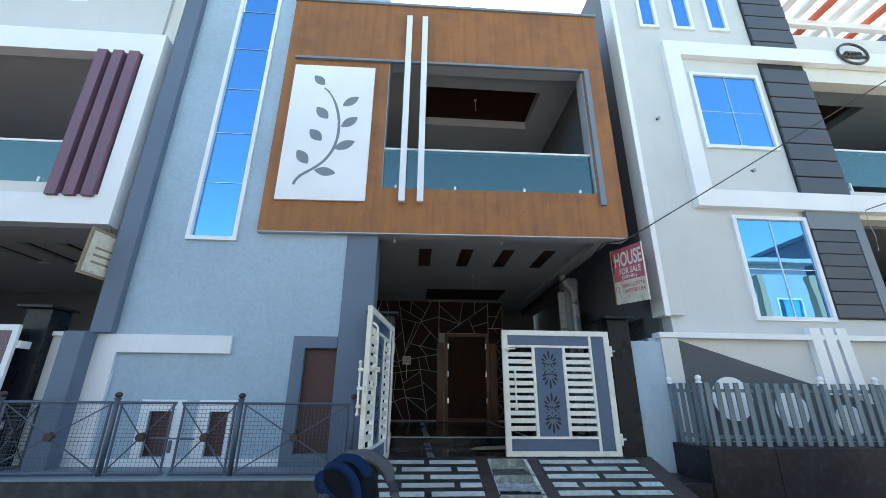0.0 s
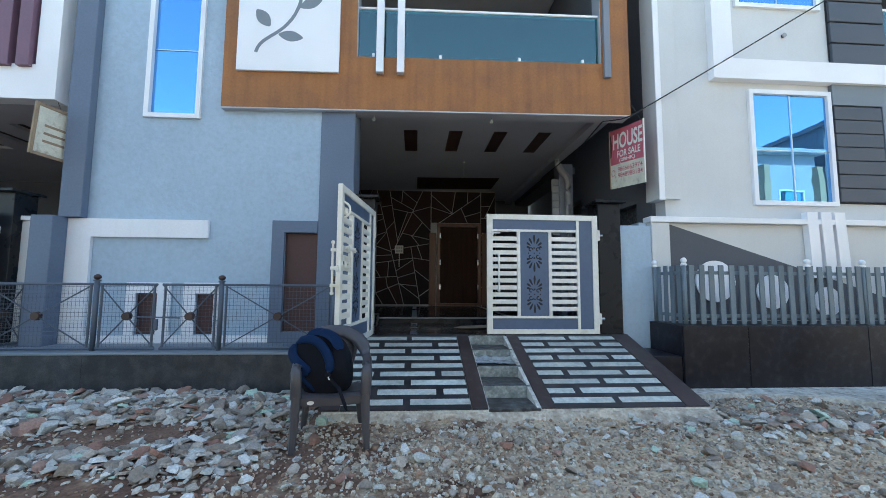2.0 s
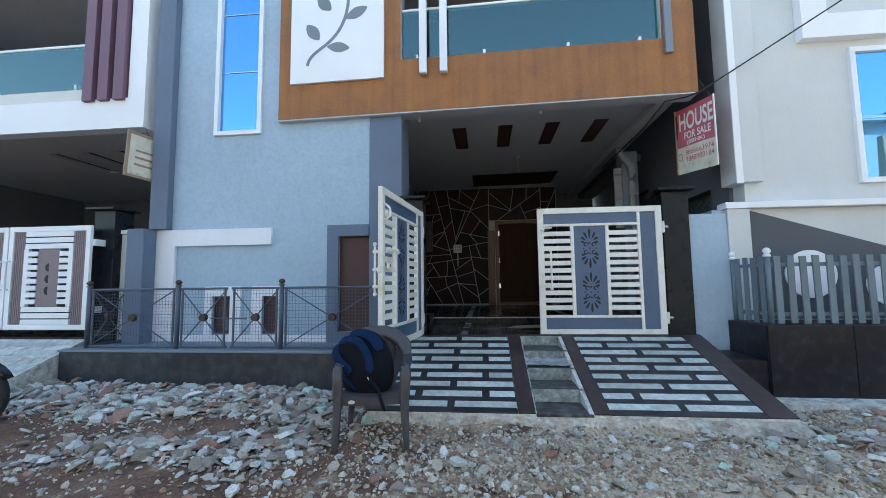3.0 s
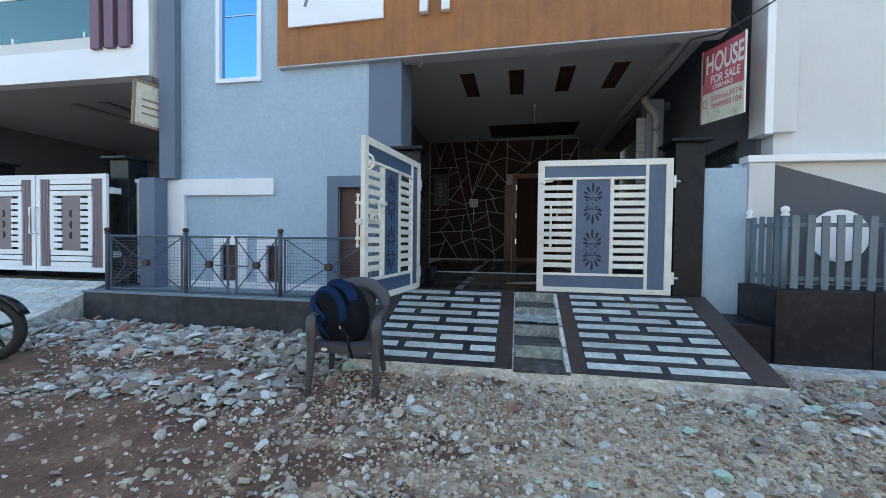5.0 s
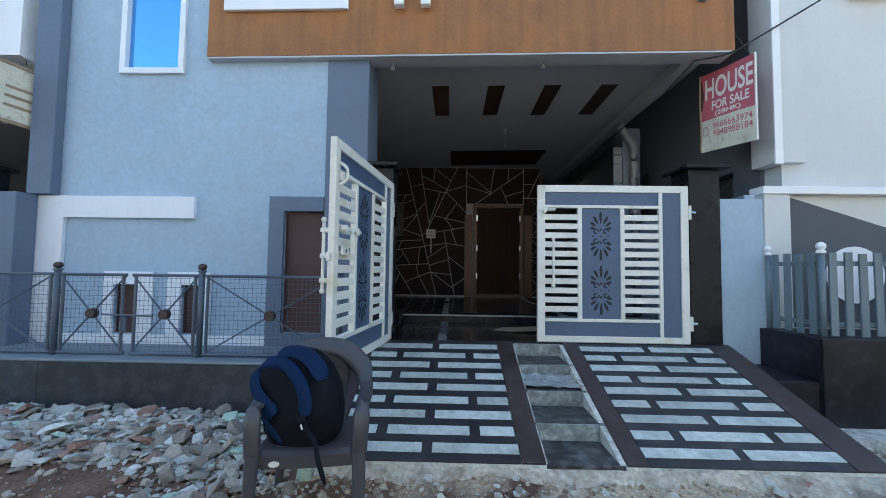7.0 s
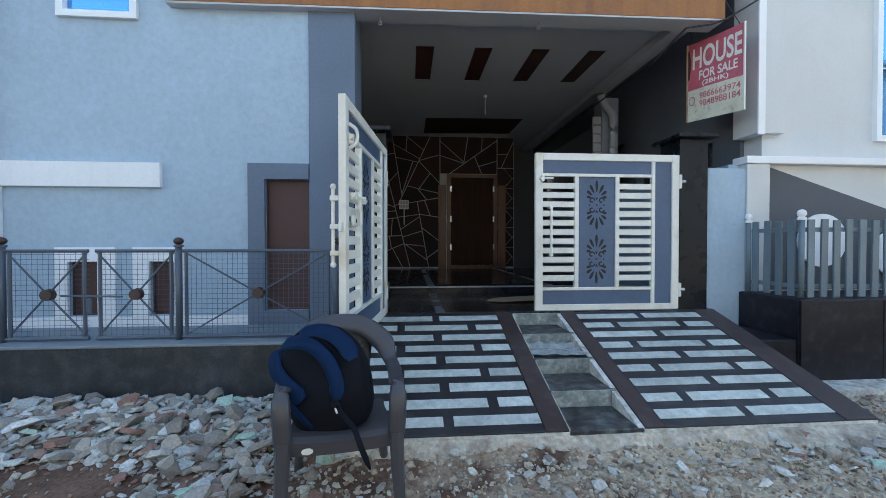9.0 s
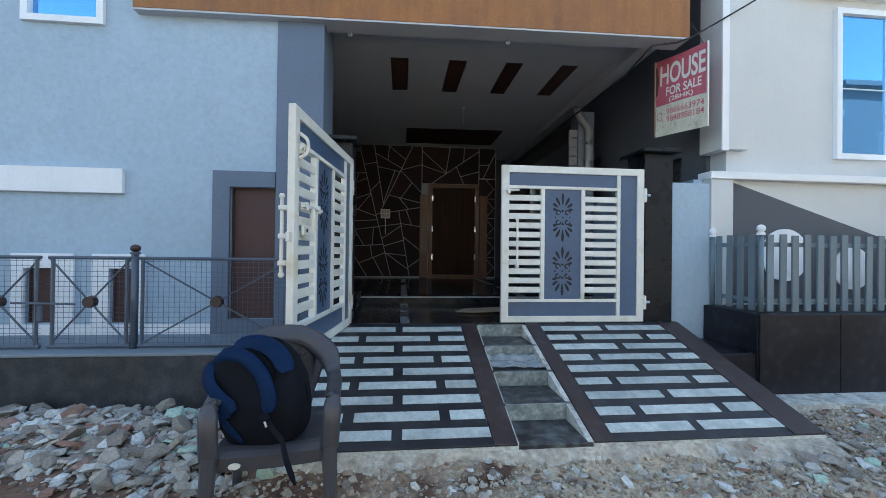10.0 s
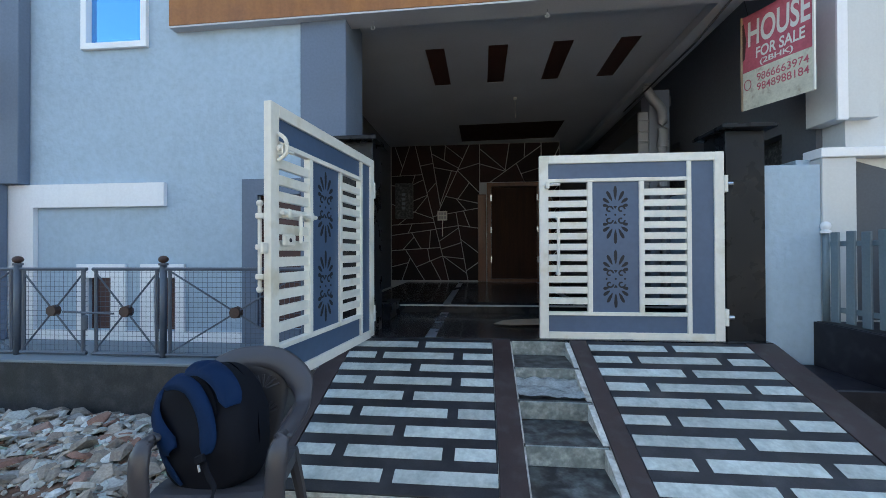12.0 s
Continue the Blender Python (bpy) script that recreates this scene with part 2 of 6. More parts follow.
M["charcoal"] = material("charcoal_panel_paint", (0.075, 0.085, 0.105), 0.6, var=0.08, fine=50, bump=0.1)
M["mid_grey"] = material("mid_grey_paint", (0.19, 0.225, 0.26), 0.65, var=0.06)
M["plum"] = material("plum_fin_paint", (0.18, 0.10, 0.145), 0.6, var=0.08)
M["mauve"] = material("mauve_sheet", (0.20, 0.15, 0.17), 0.5, var=0.1)
M["bright_white"] = material("fresh_white_paint", (0.82, 0.83, 0.86), 0.6, var=0.03, bump=0.08)
M["frame_white"] = material("white_window_frame", (0.8, 0.82, 0.85), 0.4, var=0.03, bump=0.03)
M["pane"] = mirror_glass("blue_reflective_glass", (0.15, 0.40, 0.76))
M["glass"] = clear_glass("teal_balcony_glass", (0.24, 0.60, 0.60))
M["steel"] = material("brushed_steel", (0.6, 0.62, 0.64), 0.3, 1.0, var=0.05)
M["grey_pvc"] = material("grey_pvc_pipe", (0.30, 0.31, 0.33), 0.45, var=0.08)
M["sign_red"] = material("faded_red_print", (0.47, 0.10, 0.14), 0.6, var=0.15, big=6, fine=40)
M["sign_cream"] = material("weathered_cream_print", (0.62, 0.6, 0.5), 0.65, var=0.12, big=6, second=(0.4, 0.36, 0.28), amount=0.2)
M["sign_white"] = material("white_print", (0.7, 0.68, 0.64), 0.6, var=0.06)
M["sign_navy"] = material("navy_print", (0.015, 0.03, 0.07), 0.5, var=0.1)
M["sign_teal"] = material("teal_print", (0.09, 0.2, 0.2), 0.5, var=0.1)
M["orange"] = material("orange_slat_paint", (0.6, 0.13, 0.06), 0.5, var=0.05)
M["rubber"] = material("black_rubber", (0.018, 0.018, 0.019), 0.8, var=0.2, fine=90)
M["bike_black"] = material("gloss_black_bodywork", (0.012, 0.012, 0.014), 0.2, var=0.05, bump=0)
M["alloy"] = material("grey_alloy", (0.35, 0.35, 0.36), 0.4, 0.9, var=0.1)
M["cable"] = material("black_cable_sheath", (0.015, 0.015, 0.017), 0.6, var=0.05, bump=0)
M["card"] = material("brown_cardboard", (0.30, 0.22, 0.15), 0.9, var=0.15, big=8)
M["ochre"] = material("ochre_house_paint", (0.36, 0.26, 0.15), 0.75, var=0.06)
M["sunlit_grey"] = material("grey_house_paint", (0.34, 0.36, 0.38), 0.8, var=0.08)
M["floor_tile"] = material("polished_dark_floor_granite", (0.014, 0.015, 0.018), 0.16, var=0.3, big=3, fine=150, bump=0.02, second=(0.03, 0.031, 0.034), amount=0.4, piece=0.15)
M["film"] = material("wrinkled_plastic_film", (0.56, 0.60, 0.61), 0.16, var=0.25, big=12, fine=60, bump=0.3)
M["floor_strip"] = material("grey_floor_strip", (0.13, 0.14, 0.16), 0.3, var=0.15)
STONES = [(0.0, (0.46, 0.455, 0.435)), (0.14, (0.25, 0.22, 0.19)), (0.32, (0.62, 0.63, 0.62)), (0.40, (0.42, 0.37, 0.315)), (0.53, (0.27, 0.15, 0.115)),
          (0.60, (0.25, 0.21, 0.18)), (0.70, (0.47, 0.49, 0.47)), (0.84, (0.33, 0.21, 0.17)), (0.88, (0.33, 0.31, 0.29)), (0.97, (0.40, 0.54, 0.46))]
M["rubble"] = island_material("mixed_broken_stone_and_brick", STONES)
GRIT = [(0.0, (0.42, 0.365, 0.29)), (0.25, (0.50, 0.47, 0.40)), (0.45, (0.24, 0.165, 0.12)), (0.58, (0.60, 0.59, 0.53)), (0.66, (0.37, 0.30, 0.225)), (0.88, (0.36, 0.24, 0.17))]
M["grit"] = island_material("mixed_gravel", GRIT)


# ---- building helpers ----
def part(name, bm, mat, parent=None, label="", smooth=False):
    me = bpy.data.meshes.new(name)
    bmesh.ops.recalc_face_normals(bm, faces=bm.faces)
    bm.to_mesh(me)
    bm.free()
    if smooth:
        me.polygons.foreach_set("use_smooth", [True] * len(me.polygons))
    me.materials.append(mat)
    ob = new(name, me)
    if parent:
        ob.parent = parent
    if label:
        ob["label"] = label
    return ob


def thing(name, label, category, m=None, group="", kind=""):
    ob = tagged(new(name), label, category, group, kind)
    ob.empty_display_size = 0.1
    ob.matrix_world = m or Matrix()
    return ob


def box(bm, x0, y0, z0, x1, y1, z1, bev=0.0, m=None):
    t = bmesh.new()
    bmesh.ops.create_cube(t, size=1.0)
    for v in t.verts:
        v.co = Vector(((x0 + x1) / 2 + v.co.x * (x1 - x0), (y0 + y1) / 2 + v.co.y * (y1 - y0), (z0 + z1) / 2 + v.co.z * (z1 - z0)))
    if bev:
        bmesh.ops.bevel(t, geom=list(t.edges), offset=bev, segments=1, affect="EDGES")
    if m:
        bmesh.ops.transform(t, matrix=m, verts=t.verts)
    me = bpy.data.meshes.new("tmp")
    t.to_mesh(me)
    t.free()
    bm.from_mesh(me)
    bpy.data.meshes.remove(me)
    return bm


def boxed(*a, **k):
    return box(bmesh.new(), *a, **k)


def sheet(bm, us, vs, w0, w1, solid, place):
    """A slab on a grid of cells, closed at its edges; solid(u, v) says which cells stand; place(u, v, w) puts a corner in the world."""
    verts = {}

    def at(i, j, k):
        if (i, j, k) not in verts:
            verts[i, j, k] = bm.verts.new(place(us[i], vs[j], (w0, w1)[k]))
        return verts[i, j, k]

    nu, nv = len(us) - 1, len(vs) - 1
    full = {(i, j) for i in range(nu) for j in range(nv) if solid((us[i] + us[i + 1]) / 2, (vs[j] + vs[j + 1]) / 2)}
    for i, j in full:
        bm.faces.new([at(i, j, 0), at(i + 1, j, 0), at(i + 1, j + 1, 0), at(i, j + 1, 0)])
        bm.faces.new([at(i, j, 1), at(i, j + 1, 1), at(i + 1, j + 1, 1), at(i + 1, j, 1)])
        for a, b, other in (((i, j), (i, j + 1), (i - 1, j)), ((i + 1, j), (i + 1, j + 1), (i + 1, j)), ((i, j), (i + 1, j), (i, j - 1)), ((i, j + 1), (i + 1, j + 1), (i, j + 1))):
            if other not in full:
                bm.faces.new([at(*a, 0), at(*b, 0), at(*b, 1), at(*a, 1)])
    return bm


def holed(u0, u1, v0, v1, w0, w1, holes, place):
    us = sorted({u0, u1, *(h[0] for h in holes), *(h[1] for h in holes)})
    vs = sorted({v0, v1, *(h[2] for h in holes), *(h[3] for h in holes)})
    return sheet(bmesh.new(), us, vs, w0, w1, lambda u, v: not any(h[0] < u < h[1] and h[2] < v < h[3] for h in holes), place)


def front(u, v, w):
    return (u, w, v)


def side(u, v, w):
    return (w, u, v)


def flat(u, v, w):
    return (u, v, w)


def tube(bm, pts, rad, n=8, cap=True, squash=1.0, upward=(0, 0, 1)):
    """A tube along points; rad is one radius or one for each point; squash flattens it along upward."""
    pts = [Vector(p) for p in pts]
    rad = list(rad) if isinstance(rad, (list, tuple)) else [rad] * len(pts)
    rings = []
    for i, p in enumerate(pts):
        d = (pts[min(i + 1, len(pts) - 1)] - pts[max(i - 1, 0)]).normalized()
        s = d.cross(Vector(upward))
        s = s.normalized() if s.length > 1e-4 else d.orthogonal().normalized()
        u = s.cross(d).normalized()
        rings.append([bm.verts.new(p + rad[i] * (s * math.cos(a) + u * math.sin(a) * squash)) for a in (2 * math.pi * k / n for k in range(n))])
    for a, b in zip(rings, rings[1:]):
        for k in range(n):
            bm.faces.new([a[k], a[(k + 1) % n], b[(k + 1) % n], b[k]])
    if cap:
        bm.faces.new(rings[0][::-1])
        bm.faces.new(rings[-1])
    return bm


def ball(bm, c, r, u=10, v=6, scale=(1, 1, 1)):
    bmesh.ops.create_uvsphere(bm, u_segments=u, v_segments=v, radius=r, matrix=Matrix.Translation(c) @ Matrix.Diagonal((*scale, 1)))
    return bm


def plate(bm, pts, depth, place):
    """A flat plate with the outline pts, from 0 to depth along place's third axis."""
    a = [bm.verts.new(place(u, v, 0)) for u, v in pts]
    b = [bm.verts.new(place(u, v, depth)) for u, v in pts]
    bm.faces.new(a)
    bm.faces.new(b[::-1])
    for k in range(len(pts)):
        bm.faces.new([a[k], b[k], b[(k + 1) % len(pts)], a[(k + 1) % len(pts)]])
    return bm


def lettering(name, text, size, mat, parent, m, width=None, label=""):
    cu = bpy.data.curves.new("letters", "FONT")
    cu.body, cu.size, cu.extrude, cu.align_x, cu.align_y, cu.offset = text, size, 0.0012, "CENTER", "CENTER", size * 0.02
    tmp = new("letters", cu)
    bpy.context.view_layer.update()
    me = bpy.data.meshes.new_from_object(tmp.evaluated_get(bpy.context.evaluated_depsgraph_get()))
    bpy.data.objects.remove(tmp)
    xs = [v.co.x for v in me.vertices]
    k = width / (max(xs) - min(xs)) if width else 1.0
    me.transform(m @ Matrix.Diagonal((k, 1, 1, 1)))
    me.materials.clear()
    me.materials.append(mat)
    ob = new(name, me)
    ob.parent = parent
    if label:
        ob["label"] = label
    return ob


def split_panels(poly, rnd, least):
    """Splits a polygon again and again by slanting lines into irregular stone panels."""
    area = abs(sum(a.x * b.y - b.x * a.y for a, b in zip(poly, poly[1:] + poly[:1]))) / 2
    if area < least * rnd.uniform(0.8, 1.7):
        return [poly]
    c = sum(poly, Vector((0, 0))) / len(poly)
    spans = [max((p - c).dot(Vector((math.cos(a), math.sin(a)))) for p in poly) for a in np.linspace(0, math.pi, 8)[:-1]]
    a = math.pi * spans.index(max(spans)) / 7 + rnd.choice((-1, 1)) * rnd.uniform(0.35, 0.75)
    nrm = Vector((math.cos(a), math.sin(a)))
    mid = c + nrm * rnd.uniform(-0.1, 0.1)
    halves = []
    for s in (1, -1):
        out = []
        for p, q in zip(poly, poly[1:] + poly[:1]):
            dp, dq = (p - mid).dot(nrm) * s, (q - mid).dot(nrm) * s
            if dp <= 0:
                out.append(p)
            if dp * dq < 0:
                out.append(p + (q - p) * (dp / (dp - dq)))
        halves += split_panels(out, rnd, least) if len(out) > 2 else []
    return halves


def shrink(poly, gap):
    c = sum(poly, Vector((0, 0))) / len(poly)
    area = sum(a.x * b.y - b.x * a.y for a, b in zip(poly, poly[1:] + poly[:1]))
    s = 1 if area > 0 else -1
    lines = []
    for a, b in zip(poly, poly[1:] + poly[:1]):
        d = (b - a)
        if d.length < 0.02:
            continue
        d.normalize()
        nrm = Vector((-d.y, d.x)) * s
        lines.append((a + nrm * gap, d))
    out = []
    for (p, d), (q, e) in zip(lines, lines[1:] + lines[:1]):
        det = d.x * e.y - d.y * e.x
        if abs(det) < 1e-5:
            continue
        t = ((q.x - p.x) * e.y - (q.y - p.y) * e.x) / det
        out.append(p + d * t)
    return out if len(out) >= 3 and all((o - c).length < 2 for o in out) else []


def arc(p, n=12):
    """A smooth line through control points."""
    p = [Vector(q) for q in p]
    out = []
    for i in range(len(p) - 1):
        a, b, c, d = p[max(i - 1, 0)], p[i], p[i + 1], p[min(i + 2, len(p) - 1)]
        for k in range(n):
            t = k / n
            out.append(0.5 * ((2 * b) + (c - a) * t + (2 * a - 5 * b + 4 * c - d) * t * t + (3 * b - a - 3 * c + d) * t ** 3))
    return out + [p[-1]]

# ---- ground ----
def smooth(a, b, x):
    t = min(1, max(0, (x - a) / (b - a)))
    return t * t * (3 - 2 * t)


def ground_z(x, y):
    near = smooth(-9, -6, x) * (1 - smooth(9, 12, x)) * smooth(-6, -3, y) * (1 - smooth(5.0, 5.3, y))
    heap = 0.065 * math.exp(-((y - 4.75) / 0.5) ** 2) * smooth(-5.6, -4.2, x) * (1 - smooth(-1.3, -0.75, x))
    heap += 0.09 * math.exp(-((y - 3.75) / 0.28) ** 2 - ((x - 3.7) / 0.9) ** 2)
    n = 0.035 * noise.noise((x * 0.9, y * 0.9, 0.3)) + 0.014 * noise.noise((x * 3.1, y * 3.1, 5.2)) + 0.006 * noise.noise((x * 9, y * 9, 2.2))
    flatten = 1 - 0.8 * smooth(3.9, 4.2, y) * smooth(-0.75, -0.4, x) * (1 - smooth(3.2, 3.5, x))
    toe = 0.055 * math.exp(-((y - 4.22) / 0.13) ** 2) * smooth(-0.8, -0.45, x) * (1 - smooth(3.0, 3.4, x))
    return near * ((heap + n) * flatten + toe * (0.75 + 0.6 * noise.noise((x * 4, 8.8, 0)))) - 0.01


def spread(lo, hi, step):
    inner = list(np.arange(lo, hi, step))
    out = [lo - 0.3 * 1.6 ** k for k in range(17)][::-1]
    return [float(v) for v in out + inner + [hi + 0.3 * 1.6 ** k for k in range(17)]]


def build_ground():
    xs, ys = spread(-7.5, 9.5, 0.07), spread(-1.0, 5.4, 0.07)
    verts = [(x, y, ground_z(x, y)) for y in ys for x in xs]
    nx = len(xs)
    faces = [(j * nx + i, j * nx + i + 1, (j + 1) * nx + i + 1, (j + 1) * nx + i) for j in range(len(ys) - 1) for i in range(nx - 1)]
    me = bpy.data.meshes.new("ground")
    me.from_pydata(verts, [], faces)
    me.polygons.foreach_set("use_smooth", [True] * len(me.polygons))
    me.materials.append(M["dirt"])
    return tagged(new("ground", me), "bare reddish dirt road strewn with gravel and rubble", "ground", kind="structure")


ground = build_ground()

# ---- main house: walls, portico, upper box ----
WALL_Y, BOX_Y, CEIL = 5.98, 5.88, 3.73


def lean(x):
    """The upper box stands a little out of level."""
    return 0.014 * (x - 0.4)


def leaning(bm):
    for v in bm.verts:
        v.co.z += lean(v.co.x)
    return bm


wall_front = part("wall_front", holed(-4.2, -0.6, 0.0, 9.6, WALL_Y, 6.21, [(-3.28, -2.65, 3.46, 9.2), (-1.43, -1.0, 0.59, 1.895), (-3.26, -2.99, 0.56, 1.085), (-2.52, -2.29, 0.56, 1.08)], front), M["blue"])
tagged(wall_front, "light blue rendered front wall of the house", "wall", kind="structure")
wall_left = part("wall_left", boxed(-4.2, 6.21, 0, -3.97, 13.0, 9.6), M["blue"])
tagged(wall_left, "light blue side wall of the house", "wall", kind="structure")
pier = part("pilaster", boxed(-1.0, 5.955, 0.35, -0.545, 6.5, CEIL, 0.006), M["slate"])
tagged(pier, "slate blue pier beside the portico opening", "pilaster", kind="structure")
pil = part("pilaster", boxed(-4.2, 5.86, 2.04, -3.93, 5.977, 9.6, 0.006), M["slate"])
tagged(pil, "slate blue vertical pilaster on the light blue front wall", "pilaster", kind="structure")
surround = part("trim", holed(-1.59, -1.003, 0.35, 2.05, 5.945, 5.978, [(-1.43, -1.003, 0.59, 1.895)], front), M["slate"])
tagged(surround, "slate blue painted surround of a shutter", "trim", kind="structure")
band = part("trim", sheet(bmesh.new(), [-4.2, -3.84, -2.4], [0.55, 1.8, 2.035], 5.93, 5.977, lambda u, v: v > 1.8 or u < -3.84, front), M["white"])
tagged(band, "white raised band bent round the low wall", "trim", kind="structure")
dado = part("trim", sheet(bmesh.new(), [-4.2, -3.37, -3.26, -2.99, -2.83, -2.67, -2.52, -2.29, -2.2, -1.592], [0.35, 0.548, 1.083, 1.22], 5.95, 5.977,
                          lambda u, v: v < 0.548 or ((-3.37 < u < -2.83 or -2.67 < u < -2.2) and not (v < 1.083 and (-3.26 < u < -2.99 or -2.52 < u < -2.29))), front), M["white"])
tagged(dado, "white painted base and window surrounds on the low wall", "trim", kind="structure")


def shutter(x0, x1, z0, z1, label):
    s = thing("shutter", label, "shutter")
    part("panel", boxed(x0 + 0.012, 6.03, z0 + 0.012, x1 - 0.012, 6.05, z1 - 0.012, 0.003), M["maroon"], s)
    part("frame", holed(x0, x1, z0, z1, 6.015, 6.06, [(x0 + 0.014, x1 - 0.014, z0 + 0.014, z1 - 0.014)], front), M["maroon"], s)
    return s


shutter(-1.43, -1.0, 0.59, 1.895, "tall maroon shutter set in the slate blue surround")
shutter(-3.26, -2.99, 0.56, 1.083, "small maroon shutter in a white surround")
shutter(-2.52, -2.29, 0.56, 1.08, "small maroon shutter in a white surround")


def tall_window():
    w = tagged(new("window_1"), "tall narrow window of blue mirror panes in a white frame", "window", kind="structure")
    x0, x1, z0, z1 = -3.325, -2.605, 3.41, 9.25
    part("window_frame", holed(x0, x1, z0, z1, 5.94, 6.03, [(x0 + 0.06, x1 - 0.06, z0 + 0.06, z1 - 0.06)], front), M["frame_white"], w)
    cuts = [z0 + 0.06, 4.372, 5.275, 6.155, 7.03, 7.9, 8.7, z1 - 0.06]
    for a, b in zip(cuts, cuts[1:]):
        part("pane", boxed(x0 + 0.062, 6.0, a + 0.006, x1 - 0.062, 6.012, b - 0.006, 0.002), M["pane"], w)
    for c in cuts[1:-1]:
        part("glazing_bar", boxed(x0 + 0.06, 5.99, c - 0.006, x1 - 0.06, 6.02, c + 0.006), M["steel"], w)


tall_window()

# upper box with its opening
bx0, bx1, bz0, bz1 = -2.305, 3.335, 3.6, 8.17
face = part("wall_upper_box", leaning(holed(bx0, bx1, bz0, bz1, BOX_Y, 6.12, [(-0.54, 2.93, 4.35, 6.84)], front)), M["brown"])
tagged(face, "rust brown textured balcony surround with an opening", "wall", kind="structure")
for q in ((-0.538, -0.528, 4.352, 6.838), (2.918, 2.928, 4.352, 6.838), (-0.527, 2.917, 6.826, 6.838)):
    lining = part("trim", leaning(boxed(q[0], BOX_Y + 0.004, q[2], q[1], 6.125, q[3])), M["grey_lining"])
    tagged(lining, "pale grey lining of the balcony opening", "trim", kind="structure")
cop = part("trim", leaning(boxed(bx0 - 0.02, BOX_Y - 0.03, bz1 + 0.002, bx1 + 0.02, 6.2, bz1 + 0.06, 0.005)), M["grey_trim"])
tagged(cop, "grey coping along the brown surround's top", "trim", kind="structure")
soffit = part("trim", leaning(boxed(bx0, BOX_Y + 0.004, bz0 - 0.02, bx1, 6.13, bz0 - 0.002)), M["ceil"])
tagged(soffit, "grey underside of the brown surround", "trim", kind="structure")
fin = part("trim", leaning(sheet(bmesh.new(), [-2.15, 2.95, 3.04], [4.13, 6.80, 6.845], BOX_Y - 0.055, BOX_Y - 0.002, lambda u, v: v > 6.80 or u > 2.95, front)), M["grey_trim"])
tagged(fin, "grey projecting fin over and beside the balcony opening", "trim", kind="structure")
# Shaded flank of the house: the shade is in the grey
wall_right_up = part("wall_right", boxed(3.1, 6.123, CEIL + 0.15, 3.3, 13.0, 8.15), M["shade_grey"])
tagged(wall_right_up, "grey side wall of the upper storey", "wall", kind="structure")
# Inner wall in the same shade-carrying grey
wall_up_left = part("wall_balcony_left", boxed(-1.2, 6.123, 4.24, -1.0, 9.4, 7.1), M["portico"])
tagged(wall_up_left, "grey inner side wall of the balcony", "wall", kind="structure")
wall_up_back = part("wall_balcony_back", boxed(-1.0, 9.2, 4.24, 3.097, 9.4, 7.1), M["joint"])
tagged(wall_up_back, "back wall of the balcony clad in crazed stone", "wall", kind="structure")
part_floor = part("floor_balcony", boxed(-4.0, 6.213, CEIL + 0.153, 3.097, 13.0, 4.237), M["ceil"])
tagged(part_floor, "concrete floor slab of the upper storey", "floor", kind="structure")
bal_ceil = part("ceiling_balcony", holed(-1.2, 3.097, 6.123, 9.4, 7.103, 7.3, [(0.15, 2.45, 6.75, 7.95)], flat), M["ceil"])
tagged(bal_ceil, "pale balcony ceiling with a sunk dark panel", "ceiling", kind="structure")
sunk = part("ceiling_panel", boxed(0.12, 6.72, 7.303, 2.48, 7.98, 7.34), M["dark_wood"])
tagged(sunk, "dark wooden panel sunk in the balcony ceiling", "ceiling panel", kind="structure")
roof = part("roof", boxed(-3.97, 6.213, 8.0, 3.095, 13.0, 8.15), M["concrete"])
tagged(roof, "flat concrete roof slab", "roof", kind="structure")
wall_rear = part("wall_rear", boxed(-4.2, 13.003, 0, 3.3, 13.2, 9.6), M["blue"])
tagged(wall_rear, "plain rear wall of the house", "wall", kind="structure")


def railing():
    r = thing("glass_railing", "teal glass balcony railing with a bright top rail", "railing")
    part("pane", leaning(boxed(-0.538, 5.955, 4.37, 2.928, 5.967, 5.09, 0.002)), M["glass"], r).visible_shadow = False
    part("top_rail", leaning(boxed(-0.538, 5.94, 5.09, 2.928, 5.98, 5.125, 0.006)), M["bright_white"], r, "bright white top rail")
    for x in (-0.32, 0.62, 1.75, 2.68):
        part("clamp", leaning(boxed(x - 0.018, 5.935, 4.35, x + 0.018, 5.985, 4.44, 0.006)), M["bright_white"], r)


railing()


def white_bars():
    for x in (-0.262, 0.018):
        b = tagged(part("vertical_bar", leaning(boxed(x, 5.76, 4.075, x + 0.1, 5.84, 7.83, 0.006)), M["white"]), "white vertical bar fixed before the balcony opening", "bar", "balcony bars")
        for z in (4.2, 7.4):
            part("bracket", leaning(boxed(x + 0.03, 5.842, z, x + 0.07, 5.878, z + 0.05)), M["grey_trim"], b)


white_bars()


